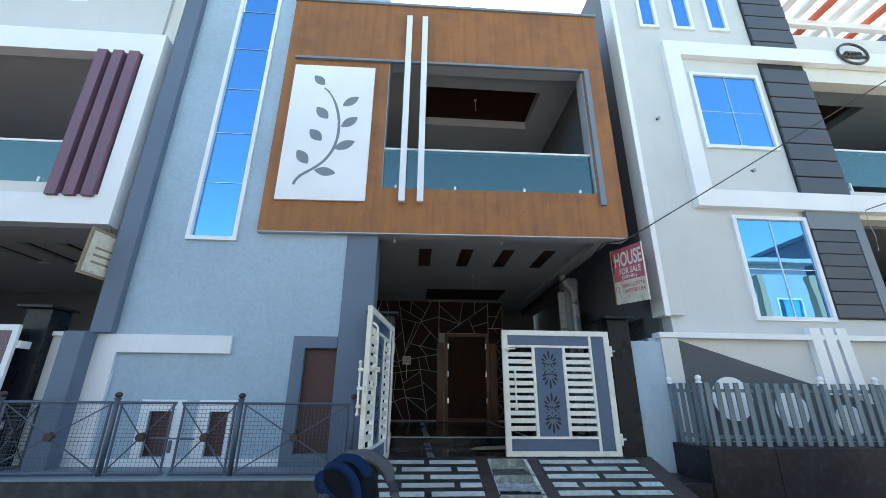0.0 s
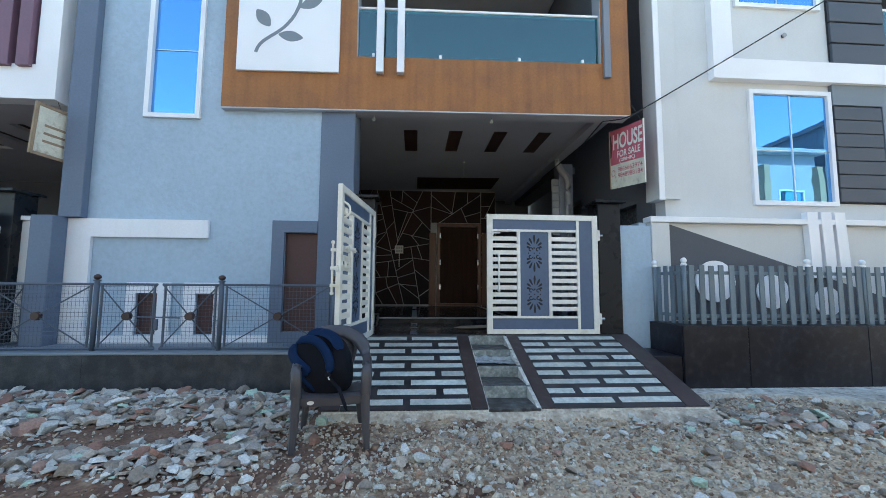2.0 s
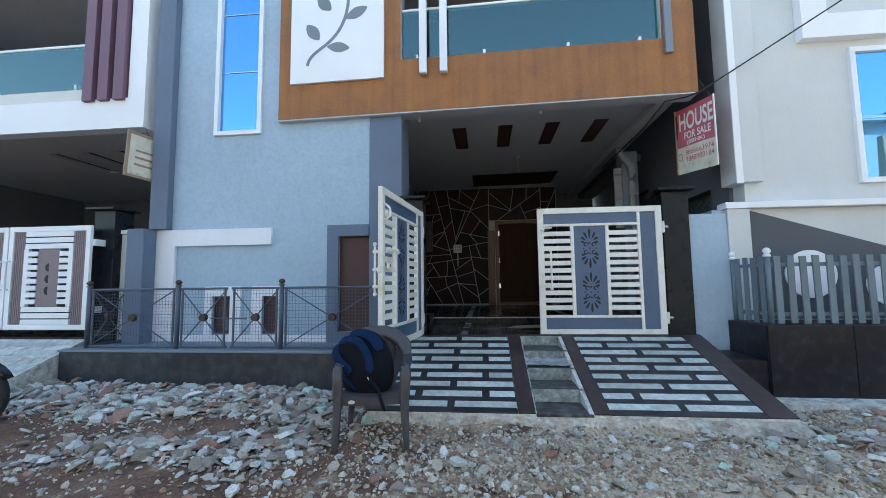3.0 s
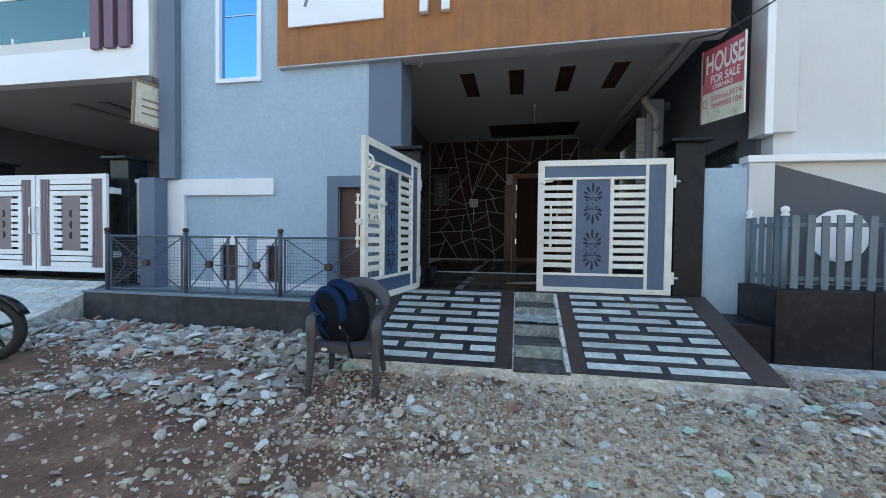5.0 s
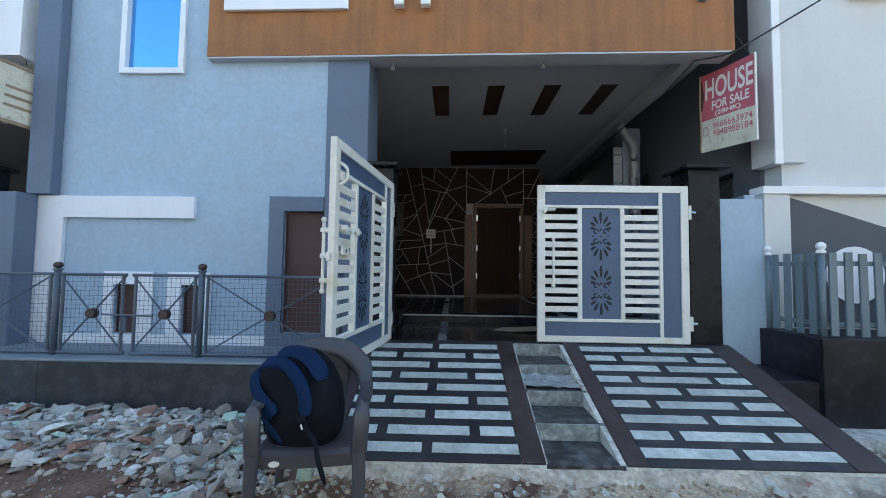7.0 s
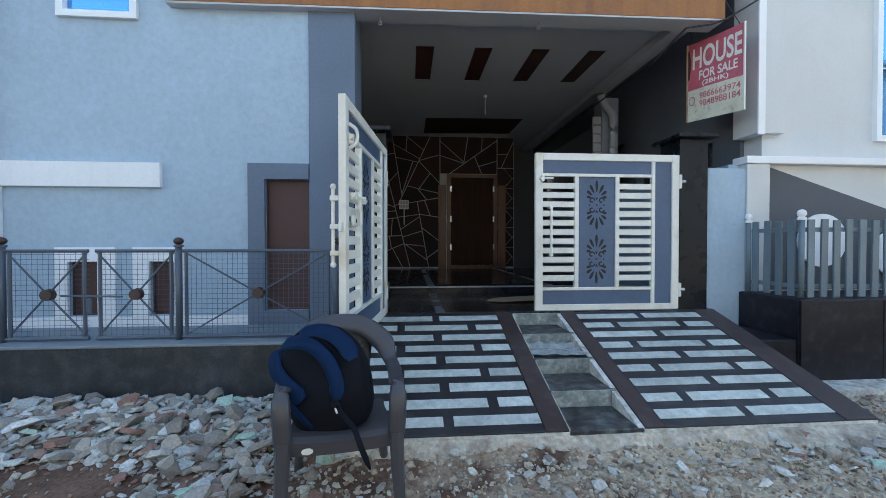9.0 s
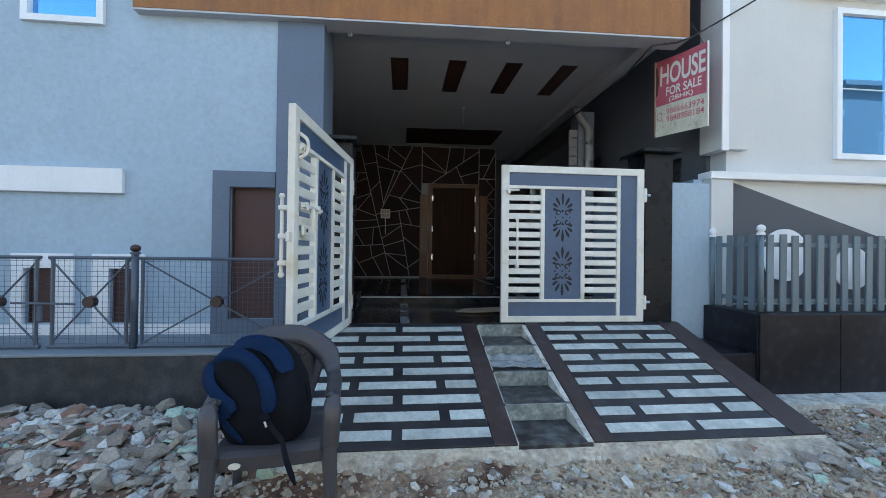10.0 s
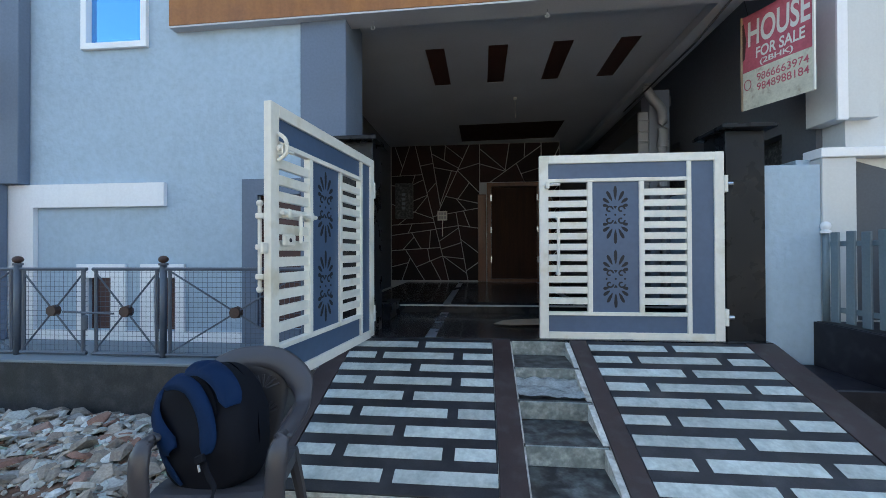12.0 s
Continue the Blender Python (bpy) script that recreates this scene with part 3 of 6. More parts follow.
def leaf_panel():
    p = thing("relief_panel", "white wall panel with a cut-out leafy branch", "wall panel")
    part("board", leaning(boxed(-2.12, 5.835, 4.09, -0.77, 5.878, 6.65, 0.004)), M["bright_white"], p)
    yy = 5.8335

    def at(u, v, w):
        return (u, yy - w, v)

    def leaf(cx, cz, ang, L, W):
        pts = []
        for k in range(20):
            a = 2 * math.pi * k / 20
            x, z = math.cos(a) * L / 2, math.sin(a) * W / 2 * (1 - 0.5 * math.cos(a) ** 2)
            pts.append((cx + x * math.cos(ang) - z * math.sin(ang), cz + x * math.sin(ang) + z * math.cos(ang)))
        part("leaf", leaning(plate(bmesh.new(), pts, 0.002, at)), M["mid_grey"], p, "grey cut-out leaf")

    # stem: one smooth S from the lower left to the top
    stem, n = [], 24
    ctrl = [(-1.87, 4.34), (-1.80, 4.70), (-1.36, 4.50), (-1.02, 5.05), (-1.30, 5.98), (-1.58, 6.17)]
    for i in range(n + 1):
        t = i / n
        c = [Vector(q) for q in ctrl]
        while len(c) > 1:
            c = [a.lerp(b, t) for a, b in zip(c, c[1:])]
        stem.append(c[0])
    left_side, right_side = [], []
    for i, q in enumerate(stem):
        d = (stem[min(i + 1, n)] - stem[max(i - 1, 0)]).normalized()
        w = 0.022 if i < n - 3 else 0.014
        left_side.append((q.x - d.y * w, q.y + d.x * w))
        right_side.append((q.x + d.y * w, q.y - d.x * w))
    bm = plate(bmesh.new(), left_side + right_side[::-1], 0.002, at)
    part("stem", leaning(bm), M["mid_grey"], p, "grey curved stem")
    for cx, cz, a, L, W in ((-1.68, 6.33, -45, 0.26, 0.15), (-1.57, 5.67, -48, 0.29, 0.17), (-1.63, 5.24, -45, 0.28, 0.17), (-1.79, 4.83, -52, 0.30, 0.17),
                            (-1.42, 4.58, -8, 0.33, 0.15), (-1.13, 5.92, 38, 0.31, 0.15), (-1.12, 5.51, 38, 0.31, 0.16), (-1.16, 5.07, 26, 0.34, 0.16)):
        leaf(cx, cz, radians(a), L, W)


leaf_panel()

# portico
SLOTS = [(0.082 + 0.748 * k, 0.312 + 0.748 * k, 6.93, 7.98) for k in range(4)]
pc = part("ceiling_portico", leaning(holed(-1.3, 3.3, 6.123, 12.5, CEIL, CEIL + 0.15, SLOTS + [(0.32, 2.28, 9.85, 11.0)], flat)), M["ceil"])
tagged(pc, "pale grey portico ceiling with sunk wooden slots", "ceiling", kind="structure")
for x0, x1, y0, y1 in SLOTS + [(0.32, 2.28, 9.85, 11.0)]:
    s = part("ceiling_panel", leaning(boxed(x0 + 0.002, y0 + 0.002, CEIL + 0.005, x1 - 0.002, y1 - 0.002, CEIL + 0.03)), M["slot_wood"] if y0 < 9 else M["dark_wood"])
    tagged(s, "dark wooden panel sunk in the portico ceiling", "ceiling panel", kind="structure")
beam = part("beam", leaning(boxed(2.97, 6.215, CEIL - 0.1, 3.1, 12.4, CEIL - 0.003)), M["ceil"])
tagged(beam, "grey beam along the portico's open side", "beam", kind="structure")
# Portico walls: their shade is in the dark wall colour
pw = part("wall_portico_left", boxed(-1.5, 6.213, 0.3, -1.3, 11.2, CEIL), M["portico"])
tagged(pw, "inner side wall of the portico, dark grey to carry its shade", "wall", kind="structure")
pb = part("wall_portico_back", holed(-1.5, 2.44, 0.3, CEIL, 11.203, 11.4, [(0.9, 2.0, 0.68, 2.81)], front), M["joint"])
tagged(pb, "back wall of the portico under crazed stone panels", "wall", kind="structure")
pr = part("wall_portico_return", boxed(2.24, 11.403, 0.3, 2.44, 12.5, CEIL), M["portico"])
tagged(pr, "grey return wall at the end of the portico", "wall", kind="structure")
# Carried up to roof height so no bright sky shows down the passage
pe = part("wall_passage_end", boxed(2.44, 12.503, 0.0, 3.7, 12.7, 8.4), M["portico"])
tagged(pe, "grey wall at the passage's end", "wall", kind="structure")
# Added slab, not a known roof: it shuts sky light out of the passage
passage_blocker = part("ceiling_passage", boxed(3.303, 8.9, CEIL - 0.1, 3.73, 12.5, CEIL + 0.05), M["portico"])
tagged(passage_blocker, "added slab keeping sky light out of the side passage", "ceiling", kind="structure")
col = part("column", boxed(3.12, 8.2, 0.2, 3.40, 8.5, CEIL - 0.105, 0.008), M["grey_trim"])
tagged(col, "pale grey portico column beside the drain pipe", "column", kind="structure")
base = part("floor_base", sheet(bmesh.new(), [-1.3, -0.53, 3.08], [5.66, 6.503, 11.2], -0.02, 0.56, lambda u, v: u > -0.53 or v > 6.503, flat), M["concrete"])
tagged(base, "concrete base of the portico", "base", kind="structure")
floor = tagged(new("floor_portico"), "polished dark granite portico floor with grey strips", "floor", kind="structure")
riser = part("trim", boxed(-1.3, 7.12, 0.56, 3.08, 7.139, 0.671), M["granite"])
tagged(riser, "dark riser of the low portico step", "trim", kind="structure")
nose = part("trim", boxed(-0.3, 7.1, 0.673, 3.06, 7.145, 0.69, 0.003), M["joint"])
tagged(nose, "pale nosing of the low portico step", "trim", kind="structure")
kerb = part("kerb", boxed(-0.9, 6.55, 0.58, -0.26, 7.115, 0.76, 0.006), M["granite"])
tagged(kerb, "black granite kerb at the portico side", "kerb", kind="structure")


def back_door():
    d = tagged(new("door_1"), "polished teak front door in a broad wooden frame", "door", kind="structure")
    part("door_frame", holed(0.86, 2.04, 0.68, 2.85, 11.15, 11.3, [(0.95, 1.95, 0.74, 2.77)], front), M["door_wood"], d)
    part("door_leaf", boxed(0.955, 11.25, 0.745, 1.945, 11.29, 2.765, 0.004), M["door_leaf"], d)
    for x in (0.66, 2.06):
        part("side_panel", boxed(x, 11.16, 0.68, x + 0.18, 11.2, 2.6, 0.006), M["door_wood"], d)
    for z in (1.1, 1.75, 2.45):
        part("hinge", boxed(1.93, 11.14, z, 1.965, 11.149, z + 0.13), M["steel"], d)
        part("hinge", boxed(0.935, 11.14, z, 0.965, 11.149, z + 0.13), M["steel"], d)


back_door()


def crazed(wall, x0, x1, z0, z1, y, size, seed, gap=0.009):
    rnd = random.Random(seed)
    for poly in split_panels([Vector(p) for p in ((x0, z0), (x1, z0), (x1, z1), (x0, z1))], rnd, size):
        poly = shrink(poly, gap)
        if poly:
            part("stone_panel", plate(bmesh.new(), [(q.x, q.y) for q in poly], 0.014, lambda u, v, w: (u, y - w, v)), M["stone_red"], wall)


def zigzag(wall, x0, x1, z0, z1, y, n, gap=0.011):
    """A narrow stone strip cut by one zigzag joint."""
    h = (z1 - z0) / n
    for k in range(n):
        za = z0 + h * k
        inner, outer = x0 + 0.16, x1 - 0.03
        for tri in ([(inner, za), (outer, za + h / 2), (inner, za + h), (x0, za + h), (x0, za)], [(outer, za + h / 2), (inner, za + h), (x1, za + h), (x1, za + h / 2)], [(inner, za), (x1, za), (x1, za + h / 2), (outer, za + h / 2)]):
            poly = shrink([Vector(q) for q in tri], gap / 2)
            if poly:
                part("stone_panel", plate(bmesh.new(), [(q.x, q.y) for q in poly], 0.014, lambda u, v, w: (u, y - w, v)), M["stone_red"], wall)


def switch_plate():
    s = thing("switch_board", "pale switch plate on the dark stone wall", "switch board")
    part("plate", boxed(-0.235, 11.165, 2.035, -0.02, 11.185, 2.245, 0.004), M["label_pale"], s)
    for k in range(6):
        x, z = -0.21 + 0.06 * (k % 3), 2.07 + 0.085 * (k // 3)
        part("switch", boxed(x, 11.157, z, x + 0.045, 11.1645, z + 0.06, 0.003), M["joint"], s)
    part("conduit", boxed(-0.135, 11.175, 1.68, -0.115, 11.187, 2.034), M["label_pale"], s)


switch_plate()


def meter_box():
    s = thing("meter_box", "black meter box with a pale vertical label", "meter box")
    part("body", boxed(-1.17, 11.08, 2.08, -0.78, 11.188, 2.87, 0.01), M["black_plastic"], s)
    part("door", boxed(-1.14, 11.068, 2.11, -0.81, 11.079, 2.84, 0.004), M["black_plastic"], s)
    for k in range(4):
        part("mark", boxed(-1.02, 11.064, 2.28 + 0.1 * k, -0.94, 11.067, 2.34 + 0.1 * k), M["mid_grey"], s)


meter_box()


def ceiling_cord():
    c = tagged(part("pendant_flex", tube(bmesh.new(), [(1.27, 8.6, CEIL + 0.01), (1.272, 8.6, CEIL - 0.1), (1.27, 8.602, CEIL - 0.2), (1.275, 8.6, CEIL - 0.3)], 0.006, 6), M["label_pale"]), "white flex hanging from the portico ceiling", "cord")
    part("rose", tube(bmesh.new(), [(1.27, 8.6, CEIL + 0.012), (1.27, 8.6, CEIL - 0.015)], 0.03, 12), M["label_pale"], c)
    b = tagged(part("pendant_flex", tube(bmesh.new(), [(1.2, 7.3, 7.32), (1.2, 7.3, 7.15), (1.21, 7.3, 7.02)], 0.006, 6), M["label_pale"]), "white flex hanging from the balcony ceiling", "cord")
    part("rose", tube(bmesh.new(), [(1.2, 7.3, 7.3), (1.2, 7.3, 7.285)], 0.03, 12), M["label_pale"], b)


ceiling_cord()


def hook(x):
    z = bz0 - 0.02 + lean(x) - 0.03
    h = tagged(part("ceiling_hook", tube(bmesh.new(), [(x + 0.018 * math.sin(a), 6.03, z - 0.03 + 0.018 * math.cos(a)) for a in np.linspace(0, 5.6, 12)], 0.005, 6), M["steel"]), "small steel hook in the soffit's edge", "hook", "soffit hooks")
    part("stem", tube(bmesh.new(), [(x, 6.03, z + 0.035), (x, 6.03, z - 0.012)], 0.005, 6), M["steel"], h)


hook(-0.3)
hook(1.36)


def drain_pipe():
    p = thing("drain_pipe", "grey plastic drain pipe bent down beside the column", "pipe")
    pts = arc([(3.06, 8.1, CEIL - 0.003), (3.06, 8.1, CEIL - 0.14), (3.13, 8.1, CEIL - 0.27), (3.235, 8.1, CEIL - 0.4), (3.26, 8.1, CEIL - 0.55), (3.26, 8.1, CEIL - 0.9)], 5) + [Vector((3.26, 8.1, 0.2))]
    part("pipe", tube(bmesh.new(), pts, 0.06, 12), M["grey_pvc"], p, smooth=True)
    for z in (CEIL - 0.95, CEIL - 1.5, 1.2):
        part("collar", tube(bmesh.new(), [(3.26, 8.1, z), (3.26, 8.1, z + 0.09)], 0.07, 12), M["grey_pvc"], p)


drain_pipe()


def louvre_vent():
    v = thing("louvre_box", "grey louvred box fixed beside the drain pipe", "louvre box")
    part("back", boxed(2.98, 8.22, 2.2, 3.117, 8.26, 3.32, 0.004), M["grey_pvc"], v)
    for k in range(7):
        part("slat", boxed(2.975, -0.02, 0, 3.115, 0.02, 0.012, 0.003, m=pose(0, 8.2, 2.28 + 0.15 * k, 35)), M["grey_pvc"], v)


louvre_vent()


def cardboard():
    bm = plate(bmesh.new(), [(0.86, 6.3), (1.02, 6.22), (1.5, 6.25), (1.75, 6.42), (1.6, 6.62), (1.22, 6.55), (0.98, 6.5)], 0.008, lambda u, v, w: (u, v, 0.606 + w + 0.02 * (u - 0.86)))
    tagged(part("cardboard", bm, M["card"]), "torn sheet of brown cardboard on the portico floor", "cardboard")


cardboard()


# gate posts
def gate_post(x0, x1, y0, y1, label):
    p = thing("gate_post", label, "gate post", group="gate posts")
    part("shaft", boxed(x0, y0, 0.25, x1, y1, 2.325, 0.004), M["granite"], p)
    part("cap", boxed(x0 - 0.07, y0 - 0.09, 2.327, x1 + 0.05, y1 + 0.06, 2.365, 0.006), M["granite"], p, "projecting granite cap slab")
    return p


gate_post(2.755, 3.06, 5.75, 6.08, "black granite gate post with a thin cap")
gate_post(-0.535, -0.23, 5.75, 6.08, "black granite gate post with a thin cap")


# ---- gates ----
GW, GH = 1.49, 1.565


def ornament(bm, cx, cz, s):
    def at(u, v, w):
        return (u, -0.0062 - w, v)

    def petal(r0, r1, ang, w, up):
        pts = []
        for k in range(10):
            a = 2 * math.pi * k / 10
            r = (r0 + r1) / 2 + math.cos(a) * (r1 - r0) / 2
            q = math.sin(a) * w * (1 + 0.4 * math.cos(a)) / 2
            x, z = r * math.sin(ang) + q * math.cos(ang), r * math.cos(ang) - q * math.sin(ang)
            pts.append((cx + x * s, cz + up * (0.075 + z) * s))
        plate(bm, pts, 0.001, at)

    for up in (1, -1):
        for k in range(-3, 4):
            petal(0.065, (0.205, 0.172, 0.142, 0.118)[abs(k)], radians(27 * k), 0.03, up)
        for sx in (-1, 1):
            ring = [(cx + s * (sx * 0.055 + math.cos(a) * r), cz + s * up * (0.052 + math.sin(a) * r)) for a, r in ((radians(q), 0.042 - q * 0.00006) for q in range(0, 330, 30))]
            inner = [(cx + s * (sx * 0.055 + math.cos(a) * r), cz + s * up * (0.052 + math.sin(a) * r)) for a, r in ((radians(q), 0.026 - q * 0.00006) for q in range(0, 330, 30))]
            for i in range(len(ring) - 1):
                plate(bm, [ring[i], ring[i + 1], inner[i + 1], inner[i]], 0.001, at)
        plate(bm, [(cx - 0.018 * s, cz + up * 0.085 * s), (cx + 0.018 * s, cz + up * 0.085 * s), (cx, cz + up * 0.055 * s)], 0.001, at)
    for dx in (-0.085, 0.0, 0.085):
        plate(bm, [(cx + s * (dx + 0.01 * math.cos(a)), cz + s * 0.01 * math.sin(a)) for a in np.linspace(0, 5.5, 8)], 0.001, at)


def gate_leaf(m, right):
    g = thing("gate_leaf", "cream steel gate leaf with blue-grey panels, " + ("closed across half the gateway" if right else "swung open towards the street"), "gate", m, "main gate leaves")
    T, D = 0.075, 0.045

    def tube_bar(x0, z0, x1, z1, name="frame_tube", d=D, mat="cream_metal"):
        part(name, boxed(x0, -d / 2, z0, x1, d / 2, z1, 0.003), M[mat], g)

    tube_bar(0, 0, T, GH)
    tube_bar(GW - T, 0, GW, GH)
    tube_bar(T, GH - 0.07, GW - T, GH)
    tube_bar(T, 0, GW - T, 0.065)
    dx = 1.2
    tube_bar(dx, 0.065, dx + 0.035, GH - 0.07)
    z0, z1 = 0.235, 1.335
    tube_bar(T, z0 - 0.03, dx, z0)
    tube_bar(T, z1, dx, z1 + 0.03)
    a0, a1, b0, b1 = 0.40, 0.44, 0.82, 0.86
    tube_bar(a0, z0, a1, z1)
    tube_bar(b0, z0, b1, z1)
    for q in ((T, z1 + 0.03, dx, GH - 0.07), (T, 0.065, dx, z0 - 0.03), (dx + 0.035, 0.065, GW - T, GH - 0.07), (a1, z0, b0, z1)):
        part("sheet_panel", boxed(q[0], -0.005, q[1], q[2], 0.005, q[3]), M["gate_blue"], g, "blue-grey sheet panel")
    pitch = (z1 - z0) / 12
    for c0, c1 in ((T, a0), (b1, dx)):
        for k in range(1, 12):
            z = z0 + pitch * k
            part("slat", boxed(c0, -0.012, z - 0.028, c1, 0.012, z + 0.028, 0.002), M["cream_metal"], g)
    # Plates laid on the sheet: their black stands for the dark in cut holes
    for cz in (z0 + 0.28, z0 + 0.82):
        bm = bmesh.new()
        ornament(bm, (a1 + b0) / 2, cz, 0.88)
        part("cutout", bm, M["gap_shade"], g, "palmette plate coloured as a dark cut-out")["kind"] = "stuff"
    # handle, latch and hinges
    if right:
        part("handle", tube(bmesh.new(), [(0.15, -0.055, 0.56), (0.15, -0.055, 1.03)], 0.012, 8), M["cream_metal"], g)
        for z in (0.56, 1.03):
            part("handle_stub", tube(bmesh.new(), [(0.15, -0.02, z), (0.15, -0.062, z)], 0.018, 8), M["cream_metal"], g)
    else:
        part("slide_bolt", tube(bmesh.new(), [(0.06, -0.05, 0.965), (0.42, -0.05, 0.965)], 0.013, 8), M["cream_metal"], g)
        part("slide_drop", tube(bmesh.new(), [(0.24, -0.052, 0.975), (0.24, -0.056, 0.80)], 0.012, 8), M["cream_metal"], g)
        part("lock_plate", boxed(0.08, -0.05, 0.78, 0.2, -0.03, 0.85, 0.01), M["cream_metal"], g)
        # Black disc coloured as the dark of the keyhole
        part("keyhole", tube(bmesh.new(), [(0.14, -0.052, 0.815), (0.14, -0.049, 0.815)], 0.012, 10), M["gap_shade"], g)
        for x in (0.1, 0.34):
            part("bolt_guide", boxed(x, -0.066, 0.94, x + 0.03, -0.022, 0.99, 0.004), M["cream_metal"], g)
        part("pull_hook", tube(bmesh.new(), arc([(0.05, -0.03, 1.25), (0.06, -0.075, 1.29), (0.055, -0.075, 1.36), (0.05, -0.03, 1.40)], 4), 0.011, 8), M["cream_metal"], g)
    part("latch_bar", tube(bmesh.new(), [(0.03, -0.045, 1.31), (0.17, -0.045, 1.315)], 0.011, 8), M["cream_metal"], g)
    part("latch_eye", boxed(0.05, -0.06, 1.28, 0.08, -0.024, 1.34, 0.004), M["cream_metal"], g)
    for z in (0.2, 1.3):
        part("hinge", boxed(GW, -0.025, z - 0.07, GW + 0.03, 0.02, z + 0.07, 0.004), M["cream_metal"], g)
        part("hinge_pin", tube(bmesh.new(), [(GW + 0.03, 0, z), (GW + 0.075, 0, z)], 0.018, 8), M["steel"], g)
    if not right:
        part("lug", boxed(-0.055, -0.01, 0.74, -0.001, 0.01, 0.8, 0.006), M["cream_metal"], g)
        bolt = part("drop_bolt", tube(bmesh.new(), [(0.02, 0.06, 0.55), (0.02, 0.06, 1.01)], 0.011, 10), M["cream_metal"], g)
        for z in (0.545, 1.015):
            part("finial", ball(bmesh.new(), (0.02, 0.06, z), 0.019), M["cream_metal"], bolt, smooth=True)
        for z in (0.6, 0.76, 0.93):
            part("bolt_guide", boxed(0.0, 0.023, z, 0.038, 0.076, z + 0.03, 0.004), M["cream_metal"], g)
    return g


gate_leaf(pose(1.235, 5.735, 0.585), True)
gate_leaf(pose(-0.402, 4.26, 0.585, 0, 0, 83.6), False)

# ---- ramp ----
RY0, RZ0, RY1, RZ1 = 4.2, 0.11, 5.655, 0.588
SL = math.atan2(RZ1 - RZ0, RY1 - RY0)
RLEN = math.hypot(RZ1 - RZ0, RY1 - RY0)
RAMP_M = pose(0, RY0, RZ0, math.degrees(SL), 0, 0)


def build_ramp():
    r = tagged(new("ramp"), "sloped driveway of dark granite with grey-white marble strips", "ramp", kind="structure")
    bm = bmesh.new()
    for x0, x1 in ((-0.5, 0.98), (1.46, 3.06)):
        pts = [(RY0, -0.05), (RY0, RZ0 - 0.012), (RY1, RZ1 - 0.012), (RY1, -0.05)]
        plate(bm, pts, x1 - x0, lambda u, v, w, q=x0: (q + w, u, v))
    part("ramp_body", bm, M["concrete"], r)
    # steps in the middle channel: each tread starts flush with the slope and ends at a riser
    n = 4
    for k in range(n):
        ya, yb = RY0 + (RY1 - RY0) * k / n, RY0 + (RY1 - RY0) * (k + 1) / n
        za, zb = RZ0 + (RZ1 - RZ0) * k / n, RZ0 + (RZ1 - RZ0) * (k + 1) / n
        part("step", boxed(0.985, ya, -0.05, 1.455, RY1 - 0.002, za - 0.004, 0.005), M["tread"], r)
        part("riser_face", boxed(0.988, yb - 0.016, za - 0.003, 1.452, yb - 0.001, zb - 0.008, 0.003), M["step_stone"], r)
    # sloped mortar fillets along the channel's sides
    for x0, x1 in ((0.978, 0.986), (1.425, 1.462)):
        for k in range(n):
            ya, yb = RY0 + (RY1 - RY0) * k / n, RY0 + (RY1 - RY0) * (k + 1) / n
            za, zb = RZ0 + (RZ1 - RZ0) * k / n, RZ0 + (RZ1 - RZ0) * (k + 1) / n
            part("fillet", plate(bmesh.new(), [(ya + 0.005, za - 0.003), (yb - 0.017, za - 0.003), (yb - 0.017, zb - 0.014)], x1 - x0, lambda u, v, w, q=x0: (q + w, u, v)), M["concrete"], r)
    bm = bmesh.new()
    rows = []
    for i in range(48):
        x = -0.52 + 3.62 * i / 47
        out = 0.06 + 0.05 * noise.noise((x * 2.1, 0.4, 0)) + 0.035 * noise.noise((x * 7, 3.4, 0)) + 0.05 * smooth(2.0, 2.6, x)
        rows.append([bm.verts.new((x, RY0 - 0.001, RZ0 - 0.03 + 0.008 * noise.noise((x * 9, 1, 0)))), bm.verts.new((x, RY0 - out * 0.45, RZ0 - 0.055 + 0.015 * noise.noise((x * 6, 2, 0)))), bm.verts.new((x, RY0 - out, 0.015)), bm.verts.new((x, RY0 - out - 0.06, -0.06)), bm.verts.new((x, RY0 - 0.001, -0.06))])
    for a, b in zip(rows, rows[1:]):
        for k in range(5):
            bm.faces.new([a[k], a[(k + 1) % 5], b[(k + 1) % 5], b[k]])
    bm.faces.new(rows[0])
    bm.faces.new(rows[-1][::-1])
    part("edge_concrete", bm, M["toe"], r, "rough concrete toe")
    return r


ramp = build_ramp()


def plastic_film():
    """A crumpled clear sheet lying over the middle steps."""
    bm = bmesh.new()
    nx, ny = 22, 16
    g = []
    for j in range(ny + 1):
        for i in range(nx + 1):
            x, y = 0.99 + 0.455 * i / nx, 4.95 + 0.33 * j / ny
            z = RZ0 + (RZ1 - RZ0) * 2 / 4 + 0.012 + 0.03 * abs(noise.noise((x * 9, y * 14, 0.5))) + (0.02 if j > 12 else 0)
            g.append(bm.verts.new((x + 0.015 * noise.noise((x * 8, y * 8, 3)), y - 0.012, z)))
    for j in range(ny):
        for i in range(nx):
            k = j * (nx + 1) + i
            bm.faces.new([g[k], g[k + 1], g[k + nx + 2], g[k + nx + 1]])
    bmesh.ops.solidify(bm, geom=list(bm.faces), thickness=0.0015)
    tagged(part("plastic_sheet", bm, M["film"], smooth=True), "crumpled grey plastic sheet over the middle step", "plastic sheet")


plastic_film()


